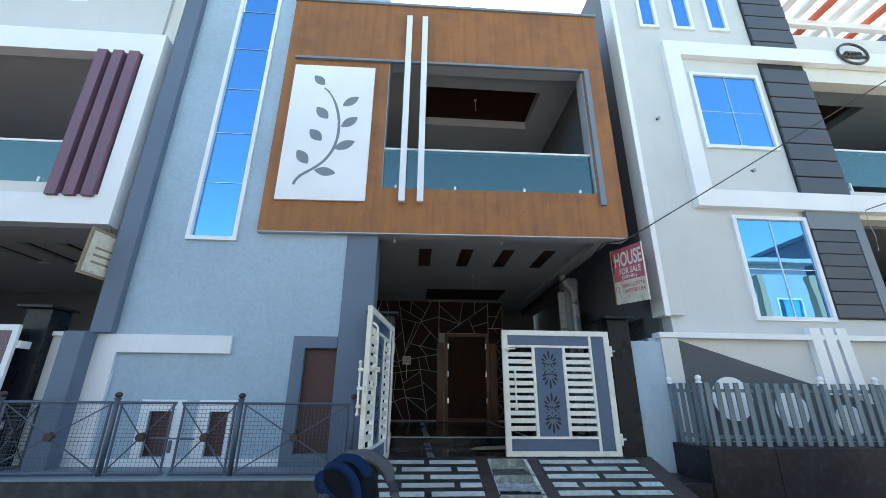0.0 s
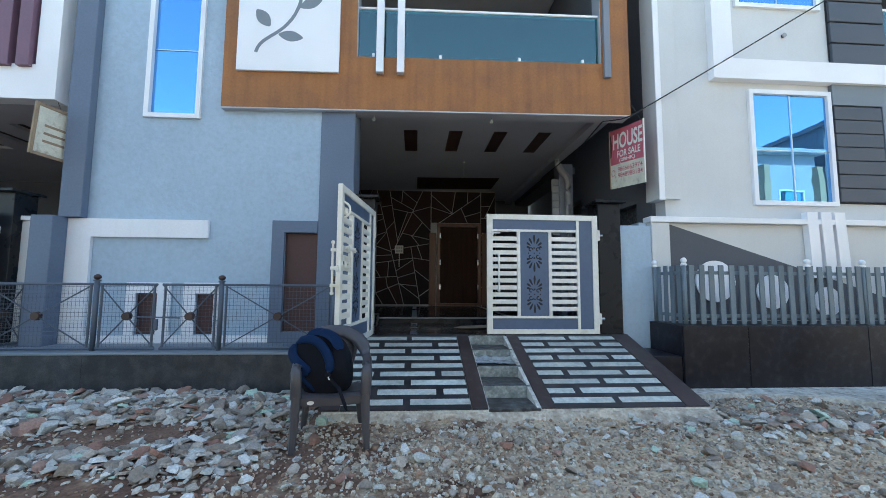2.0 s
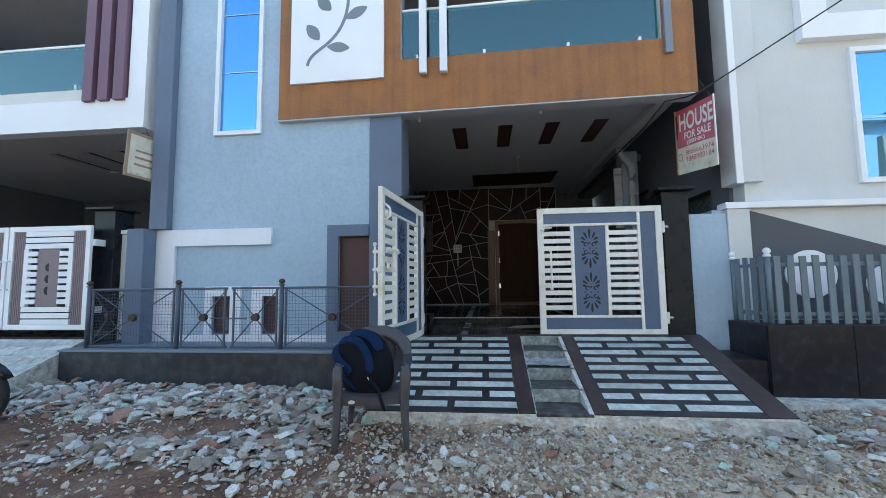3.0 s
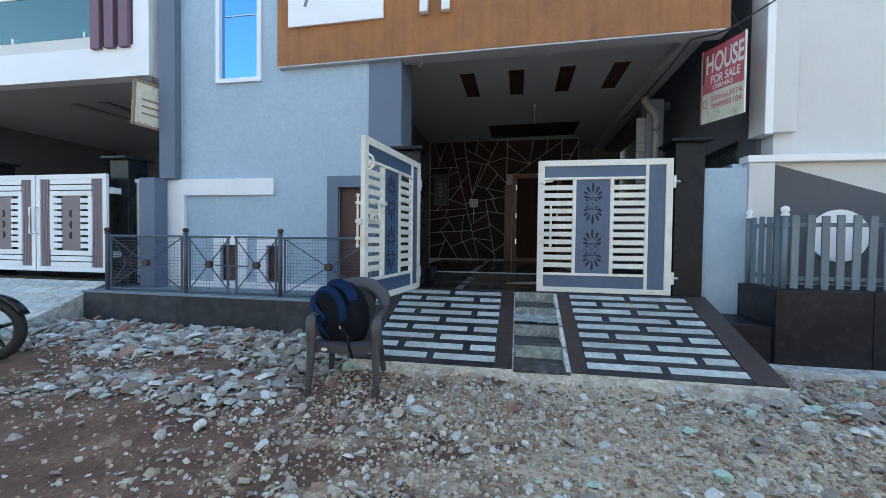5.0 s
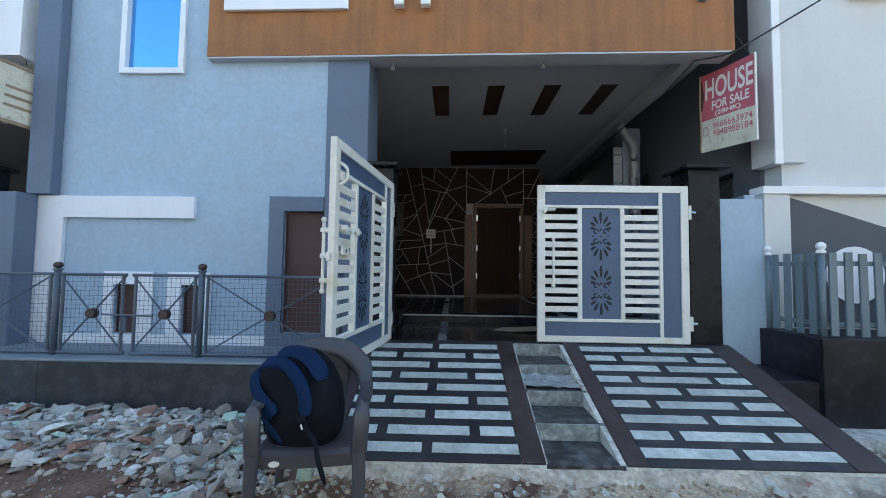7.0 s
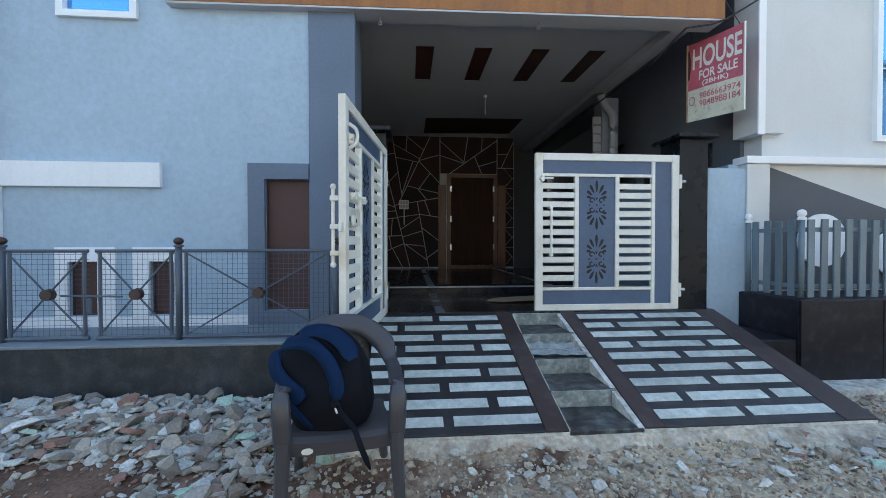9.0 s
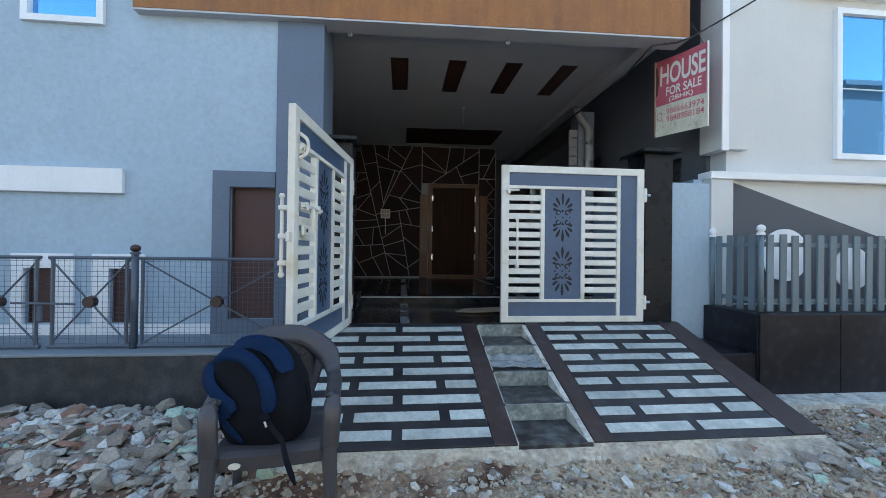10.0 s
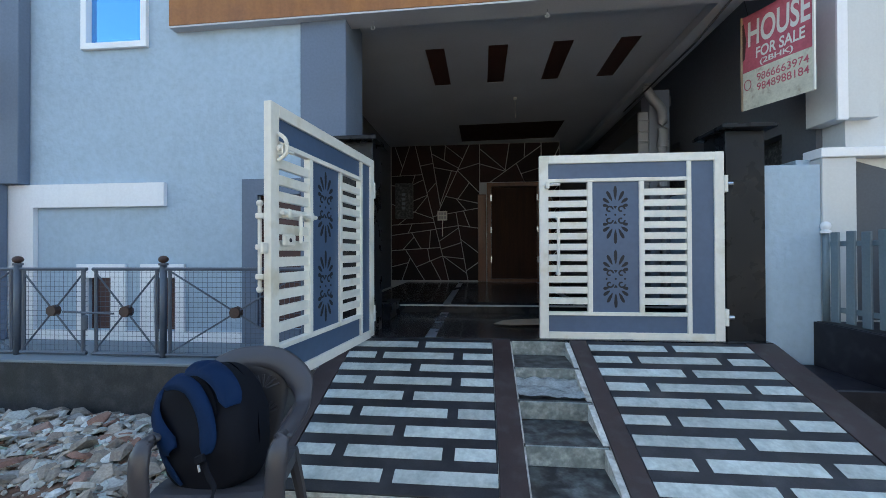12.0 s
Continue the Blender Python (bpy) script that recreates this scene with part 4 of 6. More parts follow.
def cupboard():
    c = thing("cupboard", "small cream cupboard at the balcony's end", "cupboard")
    part("body", boxed(2.47, 6.35, 4.24, 3.06, 6.8, 4.9, 0.006), M["sign_cream"], c)
    part("top", boxed(2.45, 6.33, 4.902, 3.08, 6.82, 4.94, 0.006), M["sign_cream"], c)
    for x in (2.49, 2.775):
        part("door", boxed(x, 6.335, 4.27, x + 0.265, 6.349, 4.88, 0.003), M["sign_cream"], c)


cupboard()

# ---- low wall, fence and plinth before the house ----
plinth = tagged(new("plinth"), "low dusty dark stone plinth under the metal fence", "plinth", kind="structure")
part("core", boxed(-4.75, 5.235, -0.05, -0.52, 5.98, 0.425), M["concrete"], plinth)
part("coping", boxed(-4.77, 5.2, 0.427, -0.51, 5.978, 0.452, 0.005), M["mid_grey"], plinth, "grey coping slab")
cuts = [-4.75, -3.28, -0.52]
for a, b in zip(cuts, cuts[1:]):
    part("stone_slab", boxed(a + 0.001, 5.215, -0.05, b - 0.001, 5.233, 0.425, 0.003), M["dusty"], plinth)
part("stone_slab", boxed(-0.519, 5.235, -0.05, -0.502, 5.97, 0.45, 0.003), M["dusty"], plinth)
FY = 5.37


def mesh_wires(bm, p, q, z0, z1, step=0.042):
    p, q = Vector(p), Vector(q)
    L = (q - p).length
    d = (q - p) / L
    nrm = Vector((-d.y, d.x))
    r = 0.0017

    def prism(a, b, along):
        s = nrm * r
        o = Vector((0, 0, r)) if along == "h" else Vector((d.x * r, d.y * r, 0))
        s = Vector((s.x, s.y, 0))
        vs = [bm.verts.new(e + k) for e in (a, b) for k in (s, o, -s, -o)]
        for i in range(4):
            bm.faces.new([vs[i], vs[(i + 1) % 4], vs[4 + (i + 1) % 4], vs[4 + i]])

    k = step / 2
    while k < L:
        c = p + d * k
        prism(Vector((c.x, c.y, z0)), Vector((c.x, c.y, z1)), "v")
        k += step
    z = z0 + step / 2
    while z < z1:
        prism(Vector((p.x, p.y, z)), Vector((q.x, q.y, z)), "h")
        z += step


def fence_panel(p, q, name, label, mids=0):
    f = thing(name, label, "fence", group="fence panels")
    z0, z1 = 0.475, 1.195
    p, q = Vector(p), Vector(q)
    d = (q - p).normalized()
    p, q = p + d * 0.03, q - d * 0.03
    for z in (z0, z1):
        part("rail", tube(bmesh.new(), [(p.x, p.y, z), (q.x, q.y, z)], 0.016, 6), M["fence_metal"], f)
    for e in (p + d * 0.03, q - d * 0.03):
        part("stile", tube(bmesh.new(), [(e.x, e.y, z0), (e.x, e.y, z1)], 0.014, 6), M["fence_metal"], f)
    c = (p + q) / 2
    zc = (z0 + z1) / 2
    for sa, sb in ((z0, z1), (z1, z0)):
        part("brace", tube(bmesh.new(), [(p.x, p.y, sa), (q.x, q.y, sb)], 0.0075, 6), M["fence_metal"], f)
    part("rosette", tube(bmesh.new(), [(c.x + d.y * 0.025, c.y - d.x * 0.025, zc), (c.x - d.y * 0.025, c.y + d.x * 0.025, zc)], [0.045, 0.05], 12), M["rust"], f, "brown round rosette")
    bm = bmesh.new()
    off = Vector((-d.y, d.x)) * 0.01
    mesh_wires(bm, p + off, q + off, z0, z1)
    part("wire_mesh", bm, M["fence_metal"], f, "fine square wire mesh")
    return f


fence_panel((-4.54, FY), (-3.3, FY), "metal_fence", "blue-grey metal fence panel with crossed braces and wire mesh")
fence_panel((-3.3, FY), (-2.61, FY), "fence_gate", "blue-grey metal fence gate with crossed braces, shut")
fence_panel((-2.61, FY), (-1.93, FY), "fence_gate", "blue-grey metal fence gate with crossed braces, shut")
fence_panel((-1.93, FY), (-0.64, FY), "metal_fence", "blue-grey metal fence panel with crossed braces and wire mesh")
fence_panel((-4.54, 5.95), (-4.54, FY), "metal_fence", "short blue-grey fence panel running back to the wall")
for x in (-4.54, -3.3, -1.93, -0.64):
    fp = thing("fence_post", "round blue-grey fence post with a brown ball finial", "fence post", pose(x, FY, 0.452), "fence posts")
    part("shaft", tube(bmesh.new(), [(0, 0, 0), (0, 0, 0.79)], 0.027, 12), M["fence_metal"], fp, smooth=True)
    part("collar", tube(bmesh.new(), [(0, 0, 0.775), (0, 0, 0.795)], 0.037, 12), M["fence_metal"], fp)
    part("finial", ball(bmesh.new(), (0, 0, 0.825), 0.04, scale=(1, 1, 0.8)), M["rust"], fp, "brown ball finial", smooth=True)
latch = thing("gate_bolt", "dark sliding bolt on the fence gate", "bolt")
part("rod", tube(bmesh.new(), [(-2.83, FY - 0.03, 0.83), (-2.36, FY - 0.03, 0.82)], 0.009, 6), M["fence_metal"], latch)
part("padlock", boxed(-2.625, FY - 0.06, 0.68, -2.585, FY - 0.03, 0.81, 0.01), M["fence_metal"], latch)

# boundary stub and pillar beside the left neighbour
sp = part("pillar", boxed(-4.38, 5.7, 0.3, -4.12, 5.925, 2.035, 0.006), M["slate"])
tagged(sp, "short slate blue boundary pillar", "pillar", kind="structure")
bw = part("wall_boundary", boxed(-4.75, 5.93, 0.2, -4.21, 6.05, 1.99), M["cream_wall"])
tagged(bw, "pale stub of boundary wall", "wall", kind="structure")
bwc = part("trim", boxed(-4.78, 5.9, 1.993, -4.21, 6.08, 2.05, 0.004), M["white"])
tagged(bwc, "white coping of the boundary wall", "trim", kind="structure")

# ---- right neighbour: boundary, plinth, fence ----
stub = part("wall_boundary_right", boxed(3.064, 5.79, 0.0, 3.512, 5.89, 2.04, 0.004), M["blue"])
tagged(stub, "light blue stub wall between the two plots", "wall", kind="structure")
recede = part("wall_boundary_right", boxed(3.40, 5.893, 0.0, 3.51, 12.4, 2.1, 0.004), M["blue"])
tagged(recede, "light blue boundary wall running back along the passage", "wall", kind="structure")
rpost = part("pillar", boxed(3.515, 5.775, 0.0, 3.77, 6.05, 2.09, 0.004), M["cream_wall"])
tagged(rpost, "pale grey pillar at the neighbour's corner", "pillar", kind="structure")

neighbour_from = set(bpy.data.objects)
RWINDOWS = [(4.985, 6.225, 5.385, 6.905), (5.115, 6.285, 2.425, 4.02), (4.235, 4.515, 8.04, 9.3), (4.915, 5.235, 8.05, 9.3), (5.635, 5.945, 8.07, 9.3)]
wall_r = part("wall_neighbour_front", holed(3.77, 7.3, 0.0, 9.8, 5.85, 6.08, RWINDOWS, front), M["cream_wall"])
tagged(wall_r, "pale grey front wall of the neighbouring house", "wall", kind="structure")
# Side turned from the light, darkened in its colour
wall_rs = part("wall_neighbour_side", holed(6.083, 13.0, 0.0, 9.8, 3.72, 3.9, [(6.5, 8.2, 2.1, 2.5), (8.6, 9.5, 1.4, 3.0)], side), M["shade_grey"])
tagged(wall_rs, "side wall of the neighbouring house, its shade put into the dark grey", "wall", kind="structure")
# Dark panel filling the long low opening of the side wall
low_panel = part("window_2", boxed(3.86, 6.503, 2.103, 3.88, 8.197, 2.497), M["black_plastic"])
tagged(low_panel, "dark low panel set into the side wall", "window", kind="structure")
vent2 = part("window_3", boxed(3.86, 8.603, 1.403, 3.88, 9.497, 2.997), M["black_plastic"])
tagged(vent2, "dark side window of the neighbouring house", "window", kind="structure")
rp = part("pilaster", boxed(3.632, 5.76, 2.42, 3.95, 6.08, 9.8, 0.004), M["cream_wall"])
tagged(rp, "pale grey corner strip of the neighbouring house", "pilaster", kind="structure")
rpw = part("trim", boxed(3.624, 5.735, 2.4, 3.705, 5.757, 9.8, 0.003), M["bright_white"])
tagged(rpw, "white edge along the corner strip", "trim", kind="structure")
rb = part("trim", sheet(bmesh.new(), [4.5, 4.8, 9.8], [4.18, 4.48, 7.28, 7.6], 5.73, 5.848, lambda u, v: u < 4.8 or v < 4.48 or v > 7.28, front), M["bright_white"])
tagged(rb, "white raised band framing the upper storey", "trim", kind="structure")


def neighbour_window(x0, x1, z0, z1, name, bars, label):
    w = tagged(new(name), label, "window", kind="structure")
    f = 0.05
    part("window_frame", holed(x0 - f, x1 + f, z0 - f, z1 + f, 5.80, 5.93, [(x0 + 0.012, x1 - 0.012, z0 + 0.012, z1 - 0.012)], front), M["frame_white"], w)
    xs = [x0 + 0.014, (x0 + x1) / 2, x1 - 0.014] if bars else [x0 + 0.014, x1 - 0.014]
    zs = [z0 + 0.014, z0 + (z1 - z0) * 0.47, z1 - 0.014] if bars else [z0 + 0.014, z1 - 0.014]
    for a, b in zip(xs, xs[1:]):
        for c, d in zip(zs, zs[1:]):
            p = part("pane", boxed(a + 0.004, 5.836, c + 0.004, b - 0.004, 5.848, d - 0.004, 0.002), M["pane"], w)
    if bars:
        part("glazing_bar", boxed(xs[1] - 0.008, 5.824, zs[0], xs[1] + 0.008, 5.856, zs[2]), M["steel"], w)
        part("glazing_bar", boxed(xs[0], 5.827, zs[1] - 0.006, xs[2], 5.853, zs[1] + 0.006), M["steel"], w)


for k, (x0, x1, z0, z1) in enumerate(RWINDOWS):
    neighbour_window(x0, x1, z0, z1, "window_%d" % (4 + k), k < 2, "white-framed window with blue mirror panes" if k < 2 else "narrow white-framed slot window with blue mirror glass")


def spout(x, z):
    s = tagged(part("drain_spout", tube(bmesh.new(), [(x, 5.87, z), (x, 5.81, z - 0.005)], 0.026, 12), M["black_plastic"]), "short black drain spout in the pale wall", "spout", "drain spouts")
    part("rim", tube(bmesh.new(), [(x, 5.82, z - 0.004), (x, 5.808, z - 0.005)], [0.032, 0.032], 12), M["grey_pvc"], s)


spout(4.18, 5.89)
spout(5.69, 4.93)

# charcoal boarding beside the windows
board_hi = tagged(new("cladding_upper"), "charcoal horizontal board cladding on the upper storey", "cladding", kind="structure")
z = 4.5
while z < 9.6:
    if not 7.2 < z + 0.16 < 7.62:
        part("board", boxed(6.4, 5.79, z + 0.012, 7.27, 5.847, z + 0.318, 0.006), M["charcoal"], board_hi)
    z += 0.33
# Black sheet behind the boards colours in the grooves' shade
part("backing", boxed(6.39, 5.828, 4.49, 7.28, 5.846, 9.75), M["gap_shade"], board_hi)
board_lo = tagged(new("cladding_lower"), "charcoal horizontal board cladding beside the lower window", "cladding", kind="structure")
for k in range(7):
    part("board", boxed(6.36, 5.79, 2.44 + 0.203 * k, 7.1, 5.847, 2.632 + 0.203 * k, 0.006), M["charcoal"], board_lo)
# Same black sheet: groove shade as colour
part("backing", boxed(6.34, 5.828, 2.42, 7.11, 5.846, 3.87), M["gap_shade"], board_lo)
gs = part("trim", sheet(bmesh.new(), [6.342, 7.112, 7.27], [2.42, 3.872, 4.178], 5.785, 5.846, lambda u, v: v > 3.872 or u > 7.112, front), M["mid_grey"])
tagged(gs, "mid grey surround of the lower cladding", "trim", kind="structure")

# porch and balcony of the right neighbour
sl = part("floor_neighbour_balcony", boxed(7.303, 5.86, 4.1, 11.5, 9.5, 4.62), M["pale_wall"])
tagged(sl, "pale edge of the neighbour's balcony floor", "floor", kind="structure")
# Added sheet: its dark colour stands for the shade under the slab
under = part("ceiling_neighbour_porch", boxed(7.303, 6.1, 4.05, 11.5, 9.5, 4.097), M["shade_grey"])
tagged(under, "added sheet under the balcony slab, dark grey for the porch's shade", "ceiling", kind="structure")
# Porch walls darkened in colour, as they lie in shade
pw2 = part("wall_neighbour_porch", boxed(7.303, 9.503, 0.0, 11.5, 9.7, 9.8), M["shade_grey"])
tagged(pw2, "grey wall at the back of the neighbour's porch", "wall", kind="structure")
pside = part("wall_neighbour_porch", boxed(7.08, 6.083, 0.0, 7.28, 9.5, 9.8), M["shade_grey"])
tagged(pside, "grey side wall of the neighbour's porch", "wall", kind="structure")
hd = part("wall_neighbour_head", boxed(7.303, 5.86, 6.95, 11.5, 6.1, 8.1), M["pale_wall"])
tagged(hd, "pale beam over the neighbour's balcony", "wall", kind="structure")
nc = part("ceiling_neighbour", holed(7.303, 11.5, 6.103, 9.5, 6.98, 7.15, [(7.6, 9.2, 6.5, 8.4)], flat), M["mid_grey"])
tagged(nc, "grey balcony ceiling with a sunk dark panel", "ceiling", kind="structure")
ncp = part("ceiling_panel", boxed(7.58, 6.48, 7.153, 9.22, 8.42, 7.19), M["dark_wood"])
tagged(ncp, "dark sunk panel in the neighbour's balcony ceiling", "ceiling panel", kind="structure")


def neighbour_rail():
    r = thing("glass_railing", "teal glass railing of the neighbour's balcony", "railing")
    part("pane", boxed(7.31, 5.9, 4.75, 11.4, 5.912, 5.45, 0.002), M["glass"], r).visible_shadow = False
    part("top_rail", boxed(7.31, 5.885, 5.45, 11.4, 5.925, 5.485, 0.006), M["bright_white"], r)
    for x in (7.45, 8.3, 9.2):
        part("clamp", boxed(x - 0.018, 5.88, 4.625, x + 0.018, 5.935, 4.8, 0.006), M["bright_white"], r)


neighbour_rail()


def emblem():
    e = thing("wall_emblem", "dark wrought round emblem on the white band", "emblem")
    cx, cz, y = 8.27, 7.53, 5.70
    part("ring", tube(bmesh.new(), [(cx + 0.3 * math.cos(a), y, cz + 0.24 * math.sin(a)) for a in np.linspace(0, 2 * math.pi, 29)], 0.025, 6), M["black_plastic"], e)
    for k in range(4):
        part("scroll", tube(bmesh.new(), [(cx - 0.12 + 0.08 * k + 0.05 * math.cos(a), y, cz - 0.03 + 0.07 * math.sin(a)) for a in np.linspace(0, 5, 10)], 0.02, 6), M["black_plastic"], e)
    part("bar", tube(bmesh.new(), [(cx - 0.28, y, cz - 0.06), (cx + 0.28, y, cz - 0.06)], 0.02, 6), M["black_plastic"], e)
    part("stud", tube(bmesh.new(), [(cx, y, cz - 0.06), (cx, 5.731, cz - 0.06)], 0.015, 6), M["black_plastic"], e)


emblem()


def pergola():
    g = thing("pergola", "roof pergola of white and orange slanting slats", "pergola")
    for k in range(9):
        x = 6.8 + 0.42 * k
        part("slat", boxed(x, 5.6, 9.1, x + 0.16, 7.6, 9.18, 0.006, m=None), M["orange"] if k % 3 == 1 else M["bright_white"], g)
    part("beam", boxed(6.7, 6.3, 8.95, 10.8, 6.42, 9.098, 0.006), M["bright_white"], g)
    part("beam", boxed(6.7, 7.2, 8.95, 10.8, 7.32, 9.098, 0.006), M["bright_white"], g)
    for x in (7.4, 8.9, 10.4):
        part("baluster", tube(bmesh.new(), [(x, 6.36, 8.1), (x, 6.36, 8.3), (x, 6.36, 8.5), (x, 6.36, 8.95)], [0.05, 0.03, 0.05, 0.04], 10), M["bright_white"], g)


pergola()

# the neighbour's house is set out a little larger, behind its own low wall
SET_BACK = Matrix.Translation((0.066, 0.172, 1.375)) @ Matrix.Diagonal((1.0194, 1.0194, 1.0194, 1)) @ Matrix.Translation((-0.066, -0.172, -1.375))
for ob in set(bpy.data.objects) - neighbour_from:
    if ob.type == "MESH":
        ob.data.transform(SET_BACK)
# Added wall: keeps bright sky from showing through the porch's open end
porch_end = part("wall_neighbour_porch", boxed(11.55, 5.9, 0.0, 11.75, 9.9, 9.9), M["shade_grey"])
tagged(porch_end, "grey wall added to shut the sky out of the neighbour's porch", "wall", kind="structure")
low_wall = part("wall_low", boxed(3.775, 5.848, 0.0, 7.42, 5.945, 2.09), M["cream_wall"])
tagged(low_wall, "pale grey low wall before the neighbouring house", "wall", kind="structure")
rb2 = part("trim", boxed(3.495, 5.755, 2.092, 7.43, 5.955, 2.17, 0.006), M["bright_white"])
tagged(rb2, "white ledge along the low wall", "trim", kind="structure")
wedge = part("trim", plate(bmesh.new(), [(3.775, 0.76), (7.29, 0.76), (7.29, 0.98), (3.775, 2.085)], 0.006, lambda u, v, w: (u, 5.848 - w, v)), M["charcoal"])
tagged(wedge, "charcoal painted wedge on the low wall", "trim", kind="structure")


def disc(x, z, r):
    bm = plate(bmesh.new(), [(x + r * math.cos(a), z + r * math.sin(a)) for a in np.linspace(0, 2 * math.pi, 33)[:-1]], 0.02, lambda u, v, w: (u, 5.84 - w, v))
    tagged(part("wall_disc", bm, M["bright_white"]), "round white disc on the charcoal wedge", "wall disc", "white discs")


for x, z, r in ((4.43, 1.29, 0.285), (5.26, 1.15, 0.235), (6.07, 1.02, 0.2)):
    disc(x, z, r)
for k in range(3):
    b = part("wall_fin", plate(bmesh.new(), [(5.77 + 0.205 * k, 2.27), (5.93 + 0.205 * k, 2.27), (5.95 + 0.215 * k, 1.35), (5.8 + 0.215 * k, 1.35)], 0.09, lambda u, v, w: (u, 5.839 - w, v)), M["bright_white"])
    tagged(b, "white upright fin crossing the ledge", "wall fin", "white fins")



# plinth and picket fence
plr = tagged(new("plinth_neighbour"), "low plinth clad in dark brown granite tiles", "plinth", kind="structure")
part("core", boxed(3.465, 5.125, -0.05, 9.9, 5.845, 0.735), M["concrete"], plr)
for a, b in zip([3.445, 4.25, 5.78, 7.32, 8.6], [4.25, 5.78, 7.32, 8.6, 9.9]):
    part("granite_tile", boxed(a + 0.003, 5.103, -0.04, b - 0.003, 5.123, 0.752, 0.003), M["plinth_tile"], plr)
part("granite_tile", boxed(3.442, 5.125, -0.04, 3.463, 5.785, 0.752, 0.003), M["plinth_tile"], plr)
part("granite_tile", boxed(3.465, 5.125, 0.737, 9.9, 5.785, 0.755, 0.003), M["plinth_tile"], plr)
stp = part("step_neighbour", boxed(3.09, 5.13, -0.05, 3.438, 5.785, 0.40, 0.008), M["plinth_tile"])
tagged(stp, "dark granite block between ramp and plinth", "step", kind="structure")
apron = part("pavement", plate(bmesh.new(), [(3.25, 5.12), (9.9, 5.12), (9.9, 3.9), (8.2, 3.7), (7.0, 3.95), (6.1, 4.05), (5.3, 4.35), (4.7, 4.72), (4.0, 4.86), (3.45, 4.85)], 0.06, lambda u, v, w: (u, v, w - 0.022)), M["concrete"])
tagged(apron, "pale cracked concrete apron at the plinth's foot", "pavement", kind="structure")


def picket_run(p, q, label):
    f = thing("picket_fence", label, "fence", group="picket fences")
    p, q = Vector(p), Vector(q)
    d = (q - p).normalized()
    ang = math.degrees(math.atan2(d.y, d.x))
    L = (q - p).length
    n = round(L / 0.128)
    for z in (0.86, 1.385):
        part("rail", boxed(0, 0.014, z - 0.02, L, 0.034, z + 0.02, 0.003, m=pose(p.x, p.y, 0, 0, 0, ang)), M["picket"], f)
    proto = None
    for k in range(n):
        c = p + d * ((k + 0.5) * L / n)
        if proto is None:
            proto = part("picket", boxed(-0.033, -0.008, 0.0, 0.033, 0.012, 0.715, 0.003), M["picket"], f)
            o = proto
        else:
            o = new("picket", proto.data)
            o.parent = f
        o.matrix_world = pose(c.x, c.y, 0.762 + 0.006 * math.sin(k * 2.3), 0, 0.5 * math.sin(k * 1.7), ang)
    return f


picket_run((3.6, 5.23), (9.8, 5.23), "grey metal picket fence standing on the granite plinth")
picket_run((3.53, 5.75), (3.57, 5.26), "short grey picket return towards the wall")
for x, y in ((3.575, 5.235), (3.53, 5.77), (5.2, 5.25), (5.94, 5.25), (7.6, 5.25)):
    fp = thing("picket_post", "round grey fence post with a white ball finial", "fence post", pose(x, y, 0.757), "picket posts")
    part("shaft", tube(bmesh.new(), [(0, 0, 0), (0, 0, 0.72)], 0.024, 10), M["picket"], fp, smooth=True)
    part("neck", tube(bmesh.new(), [(0, 0, 0.715), (0, 0, 0.735), (0, 0, 0.745)], [0.036, 0.036, 0.02], 10), M["bright_white"], fp)
    part("finial", ball(bmesh.new(), (0, 0, 0.775), 0.038), M["bright_white"], fp, "white ball finial", smooth=True)


def far_post():
    p = thing("gate_pillar", "cream gate pillar with a moulded cap", "gate pillar")
    part("shaft", boxed(7.62, 5.86, 0.2, 8.0, 6.2, 2.42, 0.006), M["pale_wall"], p)
    part("cap", boxed(7.52, 5.78, 2.42, 8.1, 6.28, 2.5, 0.012), M["pale_wall"], p)
    part("cap_top", boxed(7.57, 5.82, 2.5, 8.05, 6.24, 2.58, 0.012), M["pale_wall"], p)
    for k in range(8):
        part("dentil", boxed(7.53 + 0.07 * k, 5.76, 2.36, 7.565 + 0.07 * k, 5.858, 2.42), M["brown_tile"], p)


far_post()


def far_gate():
    g = thing("slat_gate", "grey slatted gate of the neighbour's porch", "gate")
    for k in range(18):
        part("slat", boxed(8.05 + 0.11 * k, 5.95, 0.7, 8.12 + 0.11 * k, 5.97, 2.3, 0.003), M["picket"], g)
    for z in (0.8, 2.15):
        part("rail", boxed(8.02, 5.972, z, 10.1, 6.0, z + 0.05), M["picket"], g)


far_gate()


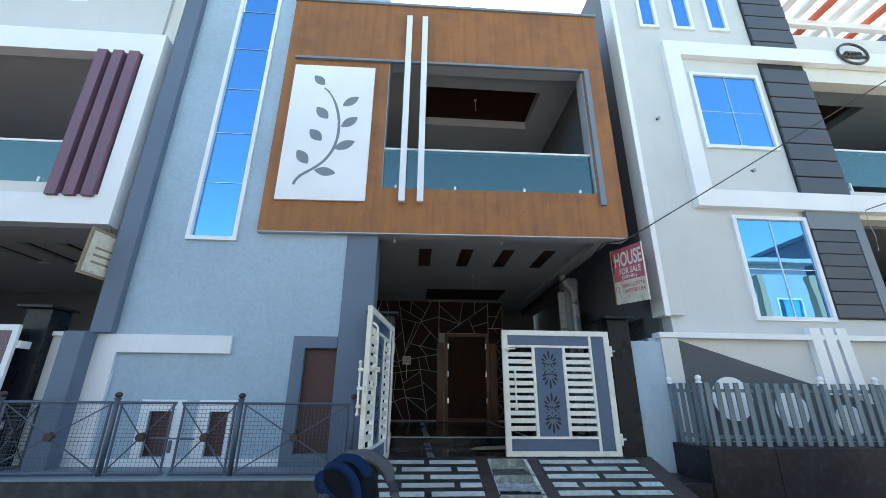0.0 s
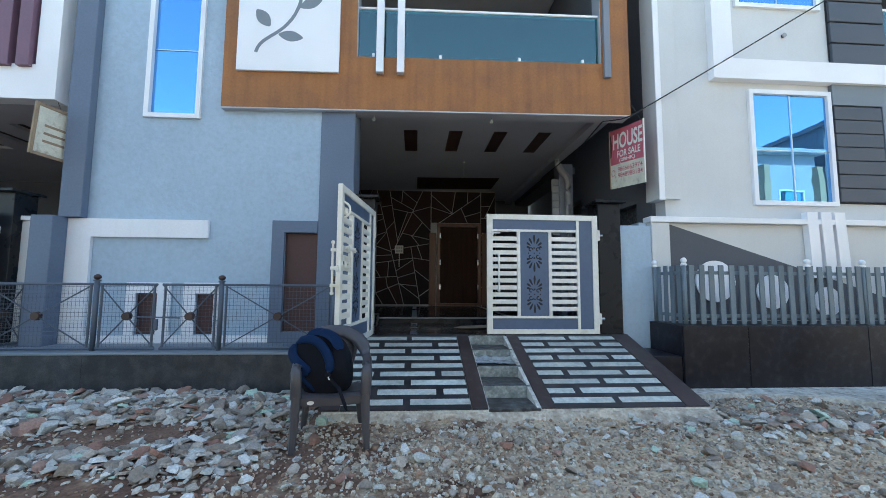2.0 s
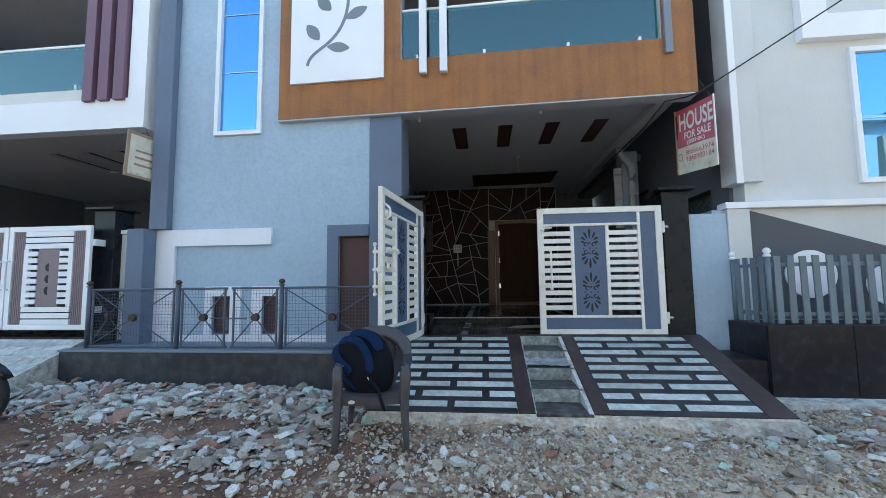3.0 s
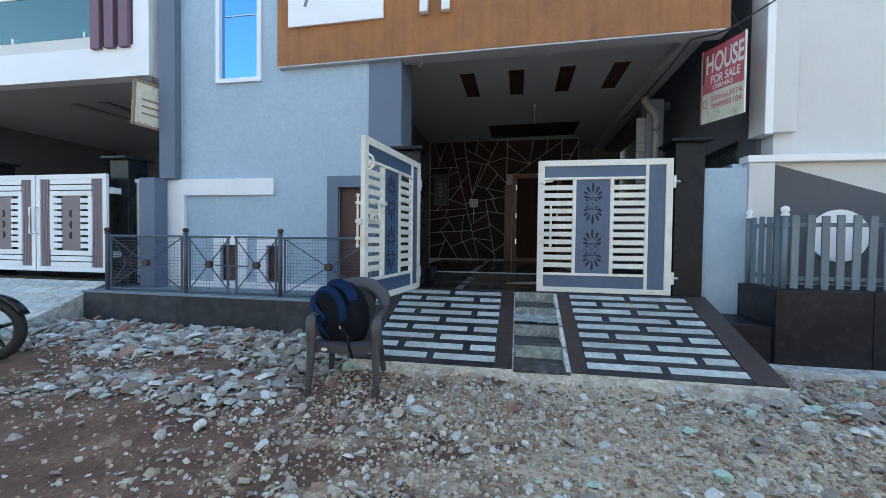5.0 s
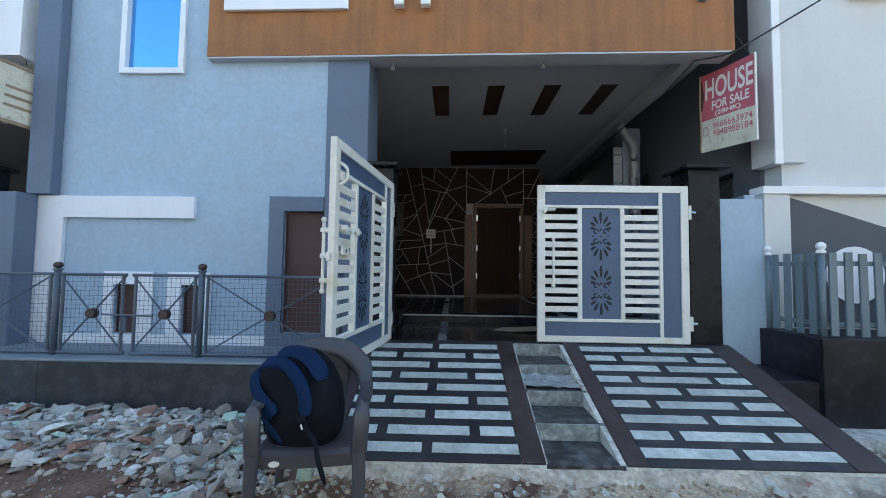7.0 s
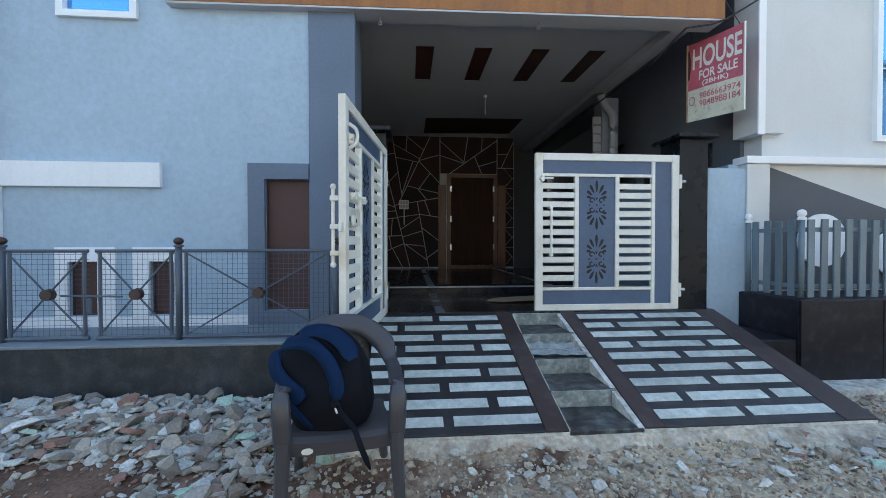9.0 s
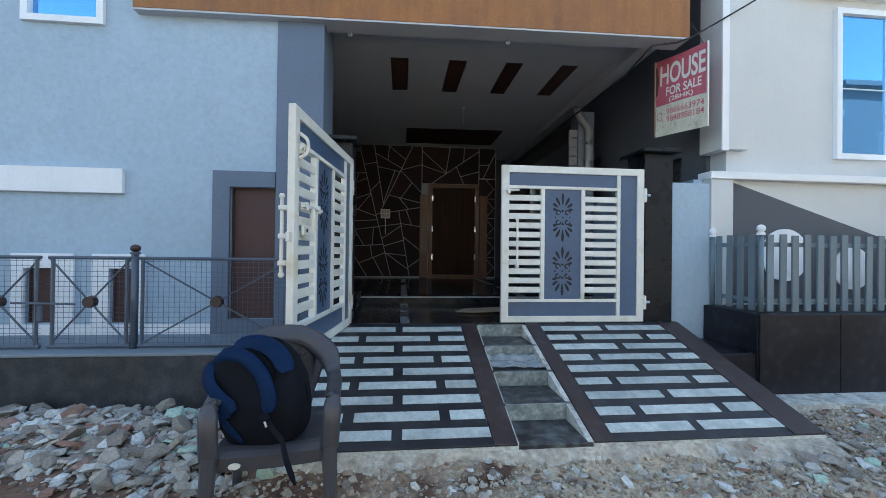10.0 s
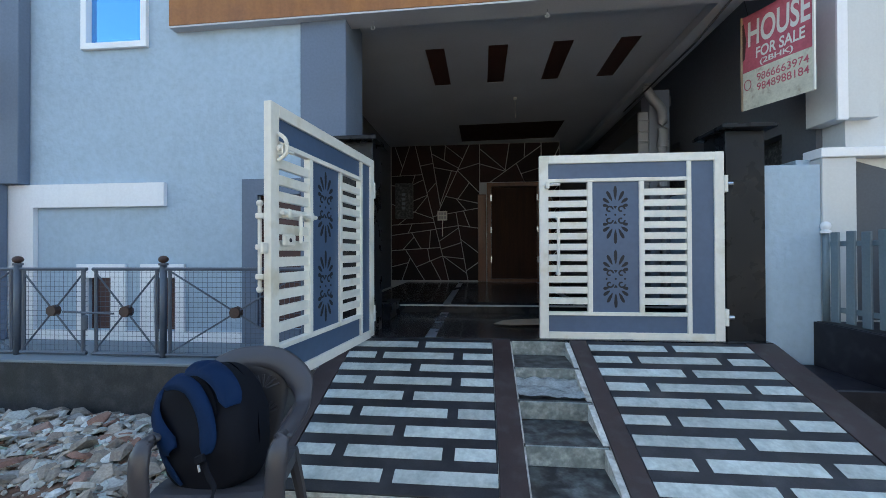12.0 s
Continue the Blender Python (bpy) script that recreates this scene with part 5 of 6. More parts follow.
def sale_board_far():
    s = thing("sale_board", "cream and navy sale board with red lettering", "sign")
    x0, x1, y = 7.5, 9.25, 5.70
    part("backing", boxed(x0 - 0.01, y, 1.5, x1 + 0.01, y + 0.02, 2.135, 0.003), M["steel"], s)
    part("top_field", boxed(x0, y - 0.006, 1.95, x1, y - 0.001, 2.13), M["sign_cream"], s, "cream strip")
    part("middle_field", boxed(x0, y - 0.006, 1.86, x1, y - 0.001, 1.949), M["sign_teal"], s, "teal strip")
    part("lower_field", boxed(x0, y - 0.006, 1.505, x1, y - 0.001, 1.859), M["sign_navy"], s, "navy field")
    for tx, z, sz, mat, w, cx in (("HOUSE FOR SALE", 2.037, 0.16, "sign_red", 1.36, 8.2), ("79891832", 1.765, 0.19, "sign_white", 1.02, 8.06), ("98496225", 1.6, 0.19, "sign_white", 1.02, 8.06)):
        lettering("lettering", tx, sz, M[mat], s, pose(cx, y - 0.008, z, 90), w, tx.lower())
    part("strut", boxed(7.7, y + 0.021, 1.55, 7.74, 5.858, 2.0), M["steel"], s)


sale_board_far()


# ---- hanging sale sign at the portico ----
def sale_sign():
    s = thing("sale_sign", "tattered red and cream sale sign hanging by the portico", "sign")
    x0, x1 = 0.0, 0.617

    def at(u, v, w):
        # u across, v up (0 at the foot to 1 at the head), w out of the board's face
        k = u / x1
        foot, head = 2.665 - 0.035 * k, 3.555 - 0.03 * k
        bow = 0.012 * math.sin(k * 3.1) * math.sin(v * 5)
        return (3.24 + 0.185 * k - 0.954 * (w + bow), 6.31 - 0.588 * k - 0.3 * (w + bow), foot + (head - foot) * v)

    def field(name, v0, v1, mat, label):
        bm = bmesh.new()
        us, vs = np.linspace(x0, x1, 7), np.linspace(v0, v1, 5)
        sheet(bm, [float(a) for a in us], [float(a) for a in vs], 0.0, 0.004, lambda u, v: True, at)
        part(name, bm, M[mat], s, label)

    field("lower_field", 0.0, 0.40, "sign_cream", "cream field")
    field("upper_field", 0.40, 1.0, "sign_red", "faded red field")

    def tx(text, v, size, mat, cu, w, lab):
        cu_ = bpy.data.curves.new("letters", "FONT")
        cu_.body, cu_.size, cu_.align_x, cu_.align_y, cu_.offset = text, 1.0, "CENTER", "CENTER", 0.022 if text.isupper() or text[0] == "(" else 0.008
        t = new("letters", cu_)
        bpy.context.view_layer.update()
        me = bpy.data.meshes.new_from_object(t.evaluated_get(bpy.context.evaluated_depsgraph_get()))
        bpy.data.objects.remove(t)
        xs, ys = [q.co.x for q in me.vertices], [q.co.y for q in me.vertices]
        mx, my = (max(xs) + min(xs)) / 2, (max(ys) + min(ys)) / 2
        for q in me.vertices:
            q.co = at(cu + (q.co.x - mx) * w / (max(xs) - min(xs)), v + (q.co.y - my) * size / (max(ys) - min(ys)), 0.0058)
        me.materials.clear()
        me.materials.append(M[mat])
        ob = new("lettering", me)
        ob.parent = s
        ob["label"] = lab

    c = (x0 + x1) / 2
    tx("HOUSE", 0.79, 0.27, "sign_white", c + 0.015, 0.54, "white capitals")
    tx("FOR SALE", 0.565, 0.115, "sign_white", c + 0.035, 0.42, "white capitals")
    tx("(2BHK)", 0.45, 0.075, "sign_white", c + 0.01, 0.29, "white capitals")
    tx("9866663974", 0.305, 0.078, "sign_red", c + 0.055, 0.44, "red numerals")
    tx("9848988184", 0.205, 0.078, "sign_red", c + 0.055, 0.44, "red numerals")
    for v0, v1, u0, u1 in ((0.0, 1.0, x0 - 0.012, x0 + 0.001), (0.0, 1.0, x1 - 0.001, x1 + 0.012)):
        bm = bmesh.new()
        plate(bm, [(u0, v0), (u1, v0), (u1, v1), (u0, v1)], 0.02, at)
        part("batten", bm, M["label_pale"] if u0 > x0 else M["card"], s)
    part("tear", plate(bmesh.new(), [(x0 - 0.02, 0.52), (x0 + 0.02, 0.55), (x0 + 0.035, 0.75), (x0 + 0.012, 0.93), (x0 - 0.015, 0.9)], 0.009, at), M["maroon"], s, "torn curled edge")
    part("phone_mark", tube(bmesh.new(), [at(x0 + 0.05 + 0.035 * math.cos(a), 0.26 + 0.055 * math.sin(a), 0.006) for a in np.linspace(0, 6.28, 16)], 0.004, 4), M["sign_red"], s)
    for u, k in ((x0 + 0.05, 3.28), (x1 - 0.05, 3.33)):
        top = at(u, 1.0, 0)
        part("tie_wire", tube(bmesh.new(), [top, (k, top[1] + 0.12, 3.85)], 0.004, 5), M["cable"], s)


sale_sign()


def cables():
    def sag(a, b, drop, n=14):
        a, b = Vector(a), Vector(b)
        return [a.lerp(b, k / n) - Vector((0, 0, drop * 4 * (k / n) * (1 - k / n))) for k in range(n + 1)]

    c = tagged(part("power_cable", tube(bmesh.new(), sag((3.335, 5.9, 3.63), (10.5, 4.6, 8.0), 0.03), 0.009, 6), M["cable"]), "thin black power cable strung across the street front", "cable", "power cables")
    c2 = tagged(part("power_cable", tube(bmesh.new(), sag((7.33, 5.72, 4.2), (11.5, 4.9, 6.0), 0.1), 0.008, 6), M["cable"]), "thin black cable hooked to the white band", "cable", "power cables")
    tail = tagged(part("loose_wire", tube(bmesh.new(), [(7.33, 5.72, 4.2), (7.3, 5.72, 4.0), (7.34, 5.72, 3.75), (7.3, 5.72, 3.5)], 0.006, 5), M["grey_pvc"]), "loose grey wire hanging from the band", "cable")
    c3 = tagged(part("power_cable", tube(bmesh.new(), [(3.335, 5.88, 3.63), (3.2, 5.9, 3.585), (2.95, 5.95, 3.56), (2.8, 6.3, 3.34), (2.77, 8.2, 3.33)], 0.01, 6), M["cable"]), "black cable running under the soffit", "cable", "power cables")


cables()

# ---- next house ----
lf = part("wall_left_house_box", holed(-10.5, -4.36, 3.56, 7.09, 5.85, 6.05, [(-10.2, -4.63, 4.02, 6.65)], front), M["bright_white"])
tagged(lf, "white balcony frame of the next house", "wall", kind="structure")
lside = part("wall_left_house_side", holed(6.053, 13.0, 3.56, 9.8, -4.56, -4.362, [(7.2, 8.6, 4.6, 6.4)], side), M["pale_wall"])
tagged(lside, "pale side wall of the next house", "wall", kind="structure")
lup = part("wall_left_house_top", holed(-10.5, -4.565, 7.093, 9.8, 6.0, 6.2, [(-10.0, -6.0, 7.9, 9.2)], front), M["cream_wall"])
tagged(lup, "pale upper wall of the next house", "wall", kind="structure")
lupw = part("window_9", boxed(-10.0, 6.1, 7.903, -6.003, 6.12, 9.197), M["frame_white"])
tagged(lupw, "pale window band of the next house's top floor", "window", kind="structure")
# Porch walls in the shade-carrying grey
lback = part("wall_left_house_back", boxed(-10.5, 10.5, 0.0, -4.57, 10.7, 7.09), M["shade_grey"])
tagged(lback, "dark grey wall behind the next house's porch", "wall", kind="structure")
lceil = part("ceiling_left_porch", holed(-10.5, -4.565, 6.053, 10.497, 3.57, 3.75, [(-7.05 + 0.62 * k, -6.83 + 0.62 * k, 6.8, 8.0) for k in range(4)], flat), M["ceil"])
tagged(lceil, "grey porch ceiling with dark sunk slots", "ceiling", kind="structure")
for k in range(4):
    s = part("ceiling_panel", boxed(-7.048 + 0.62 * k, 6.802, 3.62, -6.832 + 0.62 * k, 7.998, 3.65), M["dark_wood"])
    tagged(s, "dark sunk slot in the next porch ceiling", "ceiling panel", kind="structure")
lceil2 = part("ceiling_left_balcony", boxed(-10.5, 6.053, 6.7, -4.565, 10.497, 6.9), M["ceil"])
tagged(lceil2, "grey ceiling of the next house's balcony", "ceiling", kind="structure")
lwl = part("wall_left_porch_side", boxed(-10.5, 6.053, 0.0, -10.3, 10.497, 9.8), M["shade_grey"])
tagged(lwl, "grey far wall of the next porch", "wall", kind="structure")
lws = part("wall_left_porch_side", boxed(-4.56, 8.0, 0.0, -4.362, 13.0, 3.555), M["shade_grey"])
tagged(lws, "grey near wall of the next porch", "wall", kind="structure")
lfl = part("floor_left_porch", boxed(-10.5, 5.62, -0.03, -4.78, 10.497, 0.56), M["granite"])
tagged(lfl, "dark granite floor of the next porch", "floor", kind="structure")
for k in range(3):
    f = part("balcony_fin", boxed(-5.33 + 0.25 * k, 5.79, 3.98, -5.17 + 0.25 * k, 5.99, 6.66, 0.004), M["plum"])
    tagged(f, "plum upright fin in a balcony opening", "fin", "plum fins")
linf = part("wall_left_fin_infill", boxed(-5.33, 6.0, 4.025, -4.635, 6.04, 4.95), M["cream_wall"])
tagged(linf, "pale low wall behind the plum fins", "wall", kind="structure")


def left_rail():
    r = thing("glass_railing", "teal glass railing of the next house's balcony", "railing")
    part("pane", boxed(-10.15, 5.94, 4.24, -5.34, 5.952, 4.92, 0.002), M["glass"], r).visible_shadow = False
    part("sill", boxed(-10.19, 5.93, 4.022, -5.34, 6.04, 4.235, 0.004), M["pale_wall"], r, "pale sill under the glass")
    part("top_rail", boxed(-10.15, 5.925, 4.92, -5.34, 5.967, 4.96, 0.006), M["bright_white"], r)
    for x in (-5.6, -7.0, -8.4):
        part("clamp", boxed(x - 0.018, 5.92, 4.236, x + 0.018, 5.975, 4.32, 0.006), M["bright_white"], r)


left_rail()
gate_post(-4.99, -4.67, 5.8, 6.12, "black granite gate post with a thin cap")


def mauve_leaf(m):
    g = thing("gate_leaf", "white gate leaf with mauve ribbed strips, shut", "gate", m, "next house's gate leaves")
    W, H = 1.26, 1.43

    def bar(x0, z0, x1, z1, name="frame_tube", mat="bright_white", y=0.022):
        part(name, boxed(x0, -y, z0, x1, y, z1, 0.003), M[mat], g)

    bar(0, 0, 0.07, H)
    bar(W - 0.07, 0, W, H)
    bar(0.07, H - 0.07, W - 0.07, H)
    bar(0.07, 0, W - 0.07, 0.07)
    for x0 in (0.08, W - 0.25):
        for k in range(6):
            bar(x0 + 0.0285 * k, 0.072, x0 + 0.0285 * k + 0.022, H - 0.072, "rib", "mauve", 0.012)
        bar(x0, 0.075, x0 + 0.168, H - 0.075, "sheet_panel", "plum", 0.004)
    xa, xb = 0.26, W - 0.26
    for k in range(3):
        bar(xa, 0.072 + 0.085 * k, xb, 0.142 + 0.085 * k, "slat")
        bar(xa, H - 0.142 - 0.085 * k, xb, H - 0.072 - 0.085 * k, "slat")
    z0, z1 = 0.335, H - 0.335
    for k in range(8):
        z = z0 + (z1 - z0) * (k + 0.5) / 8
        bar(xa, z - 0.033, xa + 0.2, z + 0.033, "slat")
        bar(xb - 0.2, z - 0.033, xb, z + 0.033, "slat")
    for q in (xa - 0.008, xb - 0.062):
        bar(q, z0 - 0.02, q + 0.07, z1 + 0.02, "stile", y=0.024)
    bar(xa + 0.2, z0 - 0.02, xb - 0.2, z1 + 0.02, "centre_panel", "mauve", 0.008)
    # Black plates in place of pierced holes, the dark is painted
    for s in range(3):
        part("cutout", plate(bmesh.new(), [((xa + xb) / 2 + 0.05 * math.cos(a) * math.sin(a * 0.5), z0 + 0.2 + 0.16 * s + 0.06 * math.sin(a)) for a in np.linspace(0.2, 6, 10)], 0.001, lambda u, v, w: (u, -0.0095 - w, v)), M["gap_shade"], g)
    part("handle", tube(bmesh.new(), [(0.04, -0.03, 0.55), (0.04, -0.07, 0.56), (0.04, -0.07, 0.94), (0.04, -0.03, 0.95)], 0.014, 8), M["bright_white"], g)
    for z in (0.25, H - 0.25):
        part("hinge", boxed(W - 0.01, 0.021, z - 0.03, W + 0.03, 0.19, z + 0.06, 0.004), M["bright_white"], g)


gate_post(-7.54, -7.27, 5.8, 6.12, "black granite gate post with a thin cap")
mauve_leaf(pose(-6.085, 5.62, 0.655))
mauve_leaf(pose(-6.105, 5.62, 0.655) @ Matrix.Diagonal((-1, 1, 1, 1)))

lramp = tagged(new("ramp_left"), "next house's stepped marble and concrete ramp", "ramp", kind="structure")
part("ramp_body", plate(bmesh.new(), [(4.45, -0.05), (4.45, 0.1), (5.6, 0.53), (5.6, -0.05)], 5.5, lambda u, v, w: (-4.79 - w, u, v)), M["concrete"], lramp)
for k in range(6):
    for i in range(7):
        ya, yb = 4.5 + 0.18 * k, 4.5 + 0.18 * k + 0.11
        xa = -4.84 - 0.62 * i - (0.3 if k % 2 else 0)
        part("marble_strip", plate(bmesh.new(), [(ya, 0.1 + (ya - 4.45) * 0.374), (yb, 0.1 + (yb - 4.45) * 0.374), (yb, 0.106 + (yb - 4.45) * 0.374), (ya, 0.106 + (ya - 4.45) * 0.374)], 0.55, lambda u, v, w, q=xa: (q - w, u, v)), M["marble"], lramp)


def left_sign():
    s = thing("hanging_board", "weathered pale board in a brown wooden frame", "sign board")
    m = pose(-4.265, 5.83, 3.08, 0, 3, 72)
    part("board", boxed(-0.24, -0.005, -0.3, 0.24, 0.005, 0.3, 0.002, m=m), M["sign_cream"], s)
    for q in ((-0.27, -0.33, -0.23, 0.33), (0.23, -0.33, 0.27, 0.33), (-0.229, 0.29, 0.229, 0.33), (-0.229, -0.33, 0.229, -0.29)):
        part("frame_batten", boxed(q[0], -0.015, q[1], q[2], 0.015, q[3], 0.003, m=m), M["card"], s)
    for k in range(3):
        part("print_bar", boxed(-0.15, -0.009, -0.15 + 0.1 * k, 0.15, -0.0055, -0.12 + 0.1 * k, m=m), M["card"], s)
    part("tie_wire", tube(bmesh.new(), [m @ Vector((0, 0, 0.33)), (-4.4, 5.95, 3.57)], 0.004, 5), M["cable"], s)


left_sign()


# ---- plastic chairs and backpack ----
def plastic_chair(m, mat, label, badge=True):
    """A moulded armchair; it faces -y."""
    c = thing("plastic_chair", label, "chair", m, "plastic chairs")
    P = M[mat]
    # seat: a dished slab with a rolled front edge
    bm = bmesh.new()
    n = 12
    top, low = [], []
    for j in range(n + 1):
        for i in range(n + 1):
            u, v = i / n * 2 - 1, j / n * 2 - 1
            x, y = 0.235 * u * (1 - 0.06 * v), 0.23 * v
            z = 0.44 - 0.018 * (1 - u * u) * (1 - v * v * 0.5) - 0.03 * max(0, -v - 0.75) / 0.25 + 0.01 * v * -1
            top.append(bm.verts.new((x, y, z)))
            low.append(bm.verts.new((x, y, z - 0.02 - (0.045 if max(abs(u), abs(v)) > 0.95 else 0))))
    w = n + 1
    for j in range(n):
        for i in range(n):
            k = j * w + i
            bm.faces.new([top[k], top[k + 1], top[k + w + 1], top[k + w]])
            bm.faces.new([low[k], low[k + w], low[k + w + 1], low[k + 1]])
    edge = [i for i in range(n)] + [n + j * w for j in range(n)] + [n * w + n - i for i in range(n)] + [(n - j) * w for j in range(n)]
    for a, b in zip(edge, edge[1:] + edge[:1]):
        bm.faces.new([top[a], low[a], low[b], top[b]])
    part("seat", bm, P, c, smooth=False)
    # back: a broad arched rim flowing down into the arms, and a pierced panel in it
    rim = arc([(-0.265, -0.16, 0.655), (-0.275, 0.02, 0.675), (-0.265, 0.17, 0.70), (-0.225, 0.245, 0.80), (-0.12, 0.285, 0.885), (0, 0.295, 0.905),
               (0.12, 0.285, 0.885), (0.225, 0.245, 0.80), (0.265, 0.17, 0.70), (0.275, 0.02, 0.675), (0.265, -0.16, 0.655)], 6)
    rad = [0.038 + 0.026 * smooth(0.68, 0.8, q.z) for q in rim]
    back = part("backrest", tube(bmesh.new(), rim, rad, 12, squash=0.42, upward=(0, -0.85, 0.5)), P, c, smooth=True)
    pan = bmesh.new()
    rows, cols = 10, 10
    grid = []
    for j in range(rows + 1):
        for i in range(cols + 1):
            u, v = i / cols * 2 - 1, j / rows
            half = 0.11 + 0.06 * math.sin(v * math.pi * 0.62) - 0.06 * max(0, v - 0.75) / 0.25
            grid.append(pan.verts.new((half * u, 0.215 + 0.075 * v - 0.03 * u * u * -1 - 0.03, 0.43 + 0.455 * v)))
    for j in range(rows):
        for i in range(cols):
            k = j * (cols + 1) + i
            pan.faces.new([grid[k], grid[k + 1], grid[k + cols + 2], grid[k + cols + 1]])
    ext = bmesh.ops.solidify(pan, geom=list(pan.faces), thickness=0.008)
    part("back_panel", pan, P, back, smooth=True)
    # moulded fan relief on the panel
    for cx, cz, r in ((-0.07, 0.78, 0.075), (0.05, 0.74, 0.08), (-0.02, 0.63, 0.09), (0.07, 0.62, 0.06)):
        for k in range(7):
            a = radians(20 + 23 * k)
            v0, v1 = (cz - 0.43) / 0.455, (cz + r * math.sin(a) - 0.43) / 0.455
            part("relief_rib", tube(bmesh.new(), [(cx + 0.015 * math.cos(a), 0.181 + 0.075 * v0 + 0.03 * (cx / 0.17) ** 2, cz + 0.015 * math.sin(a)), (cx + r * math.cos(a), 0.181 + 0.075 * v1 + 0.03 * ((cx + r * math.cos(a)) / 0.17) ** 2, cz + r * math.sin(a))], [0.004, 0.007], 6), P, back)
    # arms come down in front into the legs
    for s in (-1, 1):
        part("arm_front", tube(bmesh.new(), arc([(s * 0.265, -0.15, 0.657), (s * 0.266, -0.21, 0.637), (s * 0.262, -0.238, 0.56), (s * 0.255, -0.24, 0.42)], 5), [0.037] * 6 + [0.042] * 10, 8, squash=0.6, upward=(0, 1, 0.2)), P, c, smooth=True)
        for k in range(4):
            part("arm_rib", tube(bmesh.new(), [(s * 0.24, -0.205 - 0.002 * k, 0.66 - 0.014 * k), (s * 0.292, -0.205 - 0.002 * k, 0.657 - 0.014 * k)], 0.004, 5), P, c)
        part("leg", tube(bmesh.new(), [(s * 0.255, -0.24, 0.43), (s * 0.262, -0.262, 0.2), (s * 0.272, -0.285, 0.0)], [0.036, 0.03, 0.024], 8, squash=0.8, upward=(0, 1, 0)), P, c)
        part("leg", tube(bmesh.new(), [(s * 0.2, 0.2, 0.43), (s * 0.225, 0.255, 0.2), (s * 0.245, 0.29, 0.0)], [0.034, 0.028, 0.023], 8, squash=0.8, upward=(0, 1, 0)), P, c)
    if badge:
        part("badge", tube(bmesh.new(), [(-0.15, -0.247, 0.383), (-0.15, -0.2525, 0.383)], 0.026, 12, squash=0.6), M["label_pale"], c, "pale oval badge")
    return c


CHAIR = pose(-0.345, 3.87, ground_z(-0.35, 3.9), 0, 0, 9) @ Matrix.Diagonal((0.98, 0.9, 0.9, 1))
plastic_chair(CHAIR, "plastic", "dark grey-brown moulded plastic armchair carrying a backpack")
plastic_chair(pose(5.52, 4.26, 0.036, 0, 0, 38) @ Matrix.Diagonal((0.95, 0.92, 0.9, 1)), "black_plastic", "scuffed black plastic armchair standing on the concrete apron", False)


def backpack():
    m = CHAIR @ pose(0.035, -0.10, 0.40, -15, -27, -10) @ Matrix.Diagonal((1.22, 1.22, 1.2, 1))
    b = thing("backpack", "blue and black school backpack leaning on the chair", "backpack", m)
    A, B, C = 0.175, 0.12, 0.235

    def surf(lon, lat, k=1.0):
        def sp(t, e):
            return math.copysign(abs(t) ** e, t)
        e1, e2 = 0.42, 0.5
        x = A * sp(math.cos(lat), e1) * sp(math.cos(lon), e2)
        y = B * sp(math.cos(lat), e1) * sp(math.sin(lon), e2)
        z = C * sp(math.sin(lat), e1)
        taper = 1 - (0.16 if z > 0 else 0.3) * (z / C) ** 2
        y += 0.012 * math.sin(z * 24) * (1 if y < 0 else 0)
        x += 0.008 * math.sin(z * 17 + 1)
        return Vector((x * taper * k, y * taper * k, z * k + C))

    def skin(name, lon0, lon1, lat0, lat1, k, mat, label, nu=16, nv=14, parent=b):
        bm = bmesh.new()
        g = [[bm.verts.new(surf(lon0 + (lon1 - lon0) * i / nu, lat0 + (lat1 - lat0) * j / nv, k)) for i in range(nu + 1)] for j in range(nv + 1)]
        for j in range(nv):
            for i in range(nu):
                bm.faces.new([g[j][i], g[j][i + 1], g[j + 1][i + 1], g[j + 1][i]])
        if lon1 - lon0 > 6.2:
            bmesh.ops.remove_doubles(bm, verts=bm.verts, dist=1e-4)
        else:
            bmesh.ops.solidify(bm, geom=list(bm.faces), thickness=0.006)
        return part(name, bm, M[mat], parent, label, smooth=True)

    skin("body", 0, 2 * math.pi, -math.pi / 2, math.pi / 2, 1.0, "nylon", "black nylon body", 40, 28)
    skin("side_panel", math.pi - 0.5, math.pi + 0.35, -0.9, 1.1, 1.012, "blue_nylon", "blue side panel")

    def front_y(x, z):
        zz = max(-0.985, min(0.985, (z - C) / C))
        taper = 1 - (0.16 if zz > 0 else 0.3) * zz * zz
        r = (1 - abs(zz) ** (2 / 0.42)) ** 0.21
        q = min(0.985, abs(x / taper) / (A * r))
        return -B * r * (1 - q ** 4) ** 0.25 * taper

    def band(pts, w, name, mat, label, pad=0.012):
        """A padded band that lies on the bag's front."""
        line = arc([(p[0], p[1], 0) for p in pts], 6)
        bm, rows = bmesh.new(), []
        for i, p in enumerate(line):
            d = (line[min(i + 1, len(line) - 1)] - line[max(i - 1, 0)]).normalized()
            ww = w * min(1.0, 0.55 + 0.15 * i, 0.45 + 0.18 * (len(line) - 1 - i))
            row = []
            for c in (-1, -0.7, 0, 0.7, 1):
                x, z = p.x - d.y * ww * c, p.y + d.x * ww * c
                row.append(bm.verts.new((x, front_y(x, z) - 0.012 - pad * (1 - abs(c) ** 3), z)))
            rows.append(row)
        for a, c in zip(rows, rows[1:]):
            for k in range(4):
                bm.faces.new([a[k], a[k + 1], c[k + 1], c[k]])
        bmesh.ops.solidify(bm, geom=list(bm.faces), thickness=0.012)
        part(name, bm, M[mat], b, label, smooth=True)

    def strap(pts, w, name, mat, label):
        pts = arc(pts, 6)
        rr = [w] * (len(pts) - 3) + [w * 0.85, w * 0.6, w * 0.3]
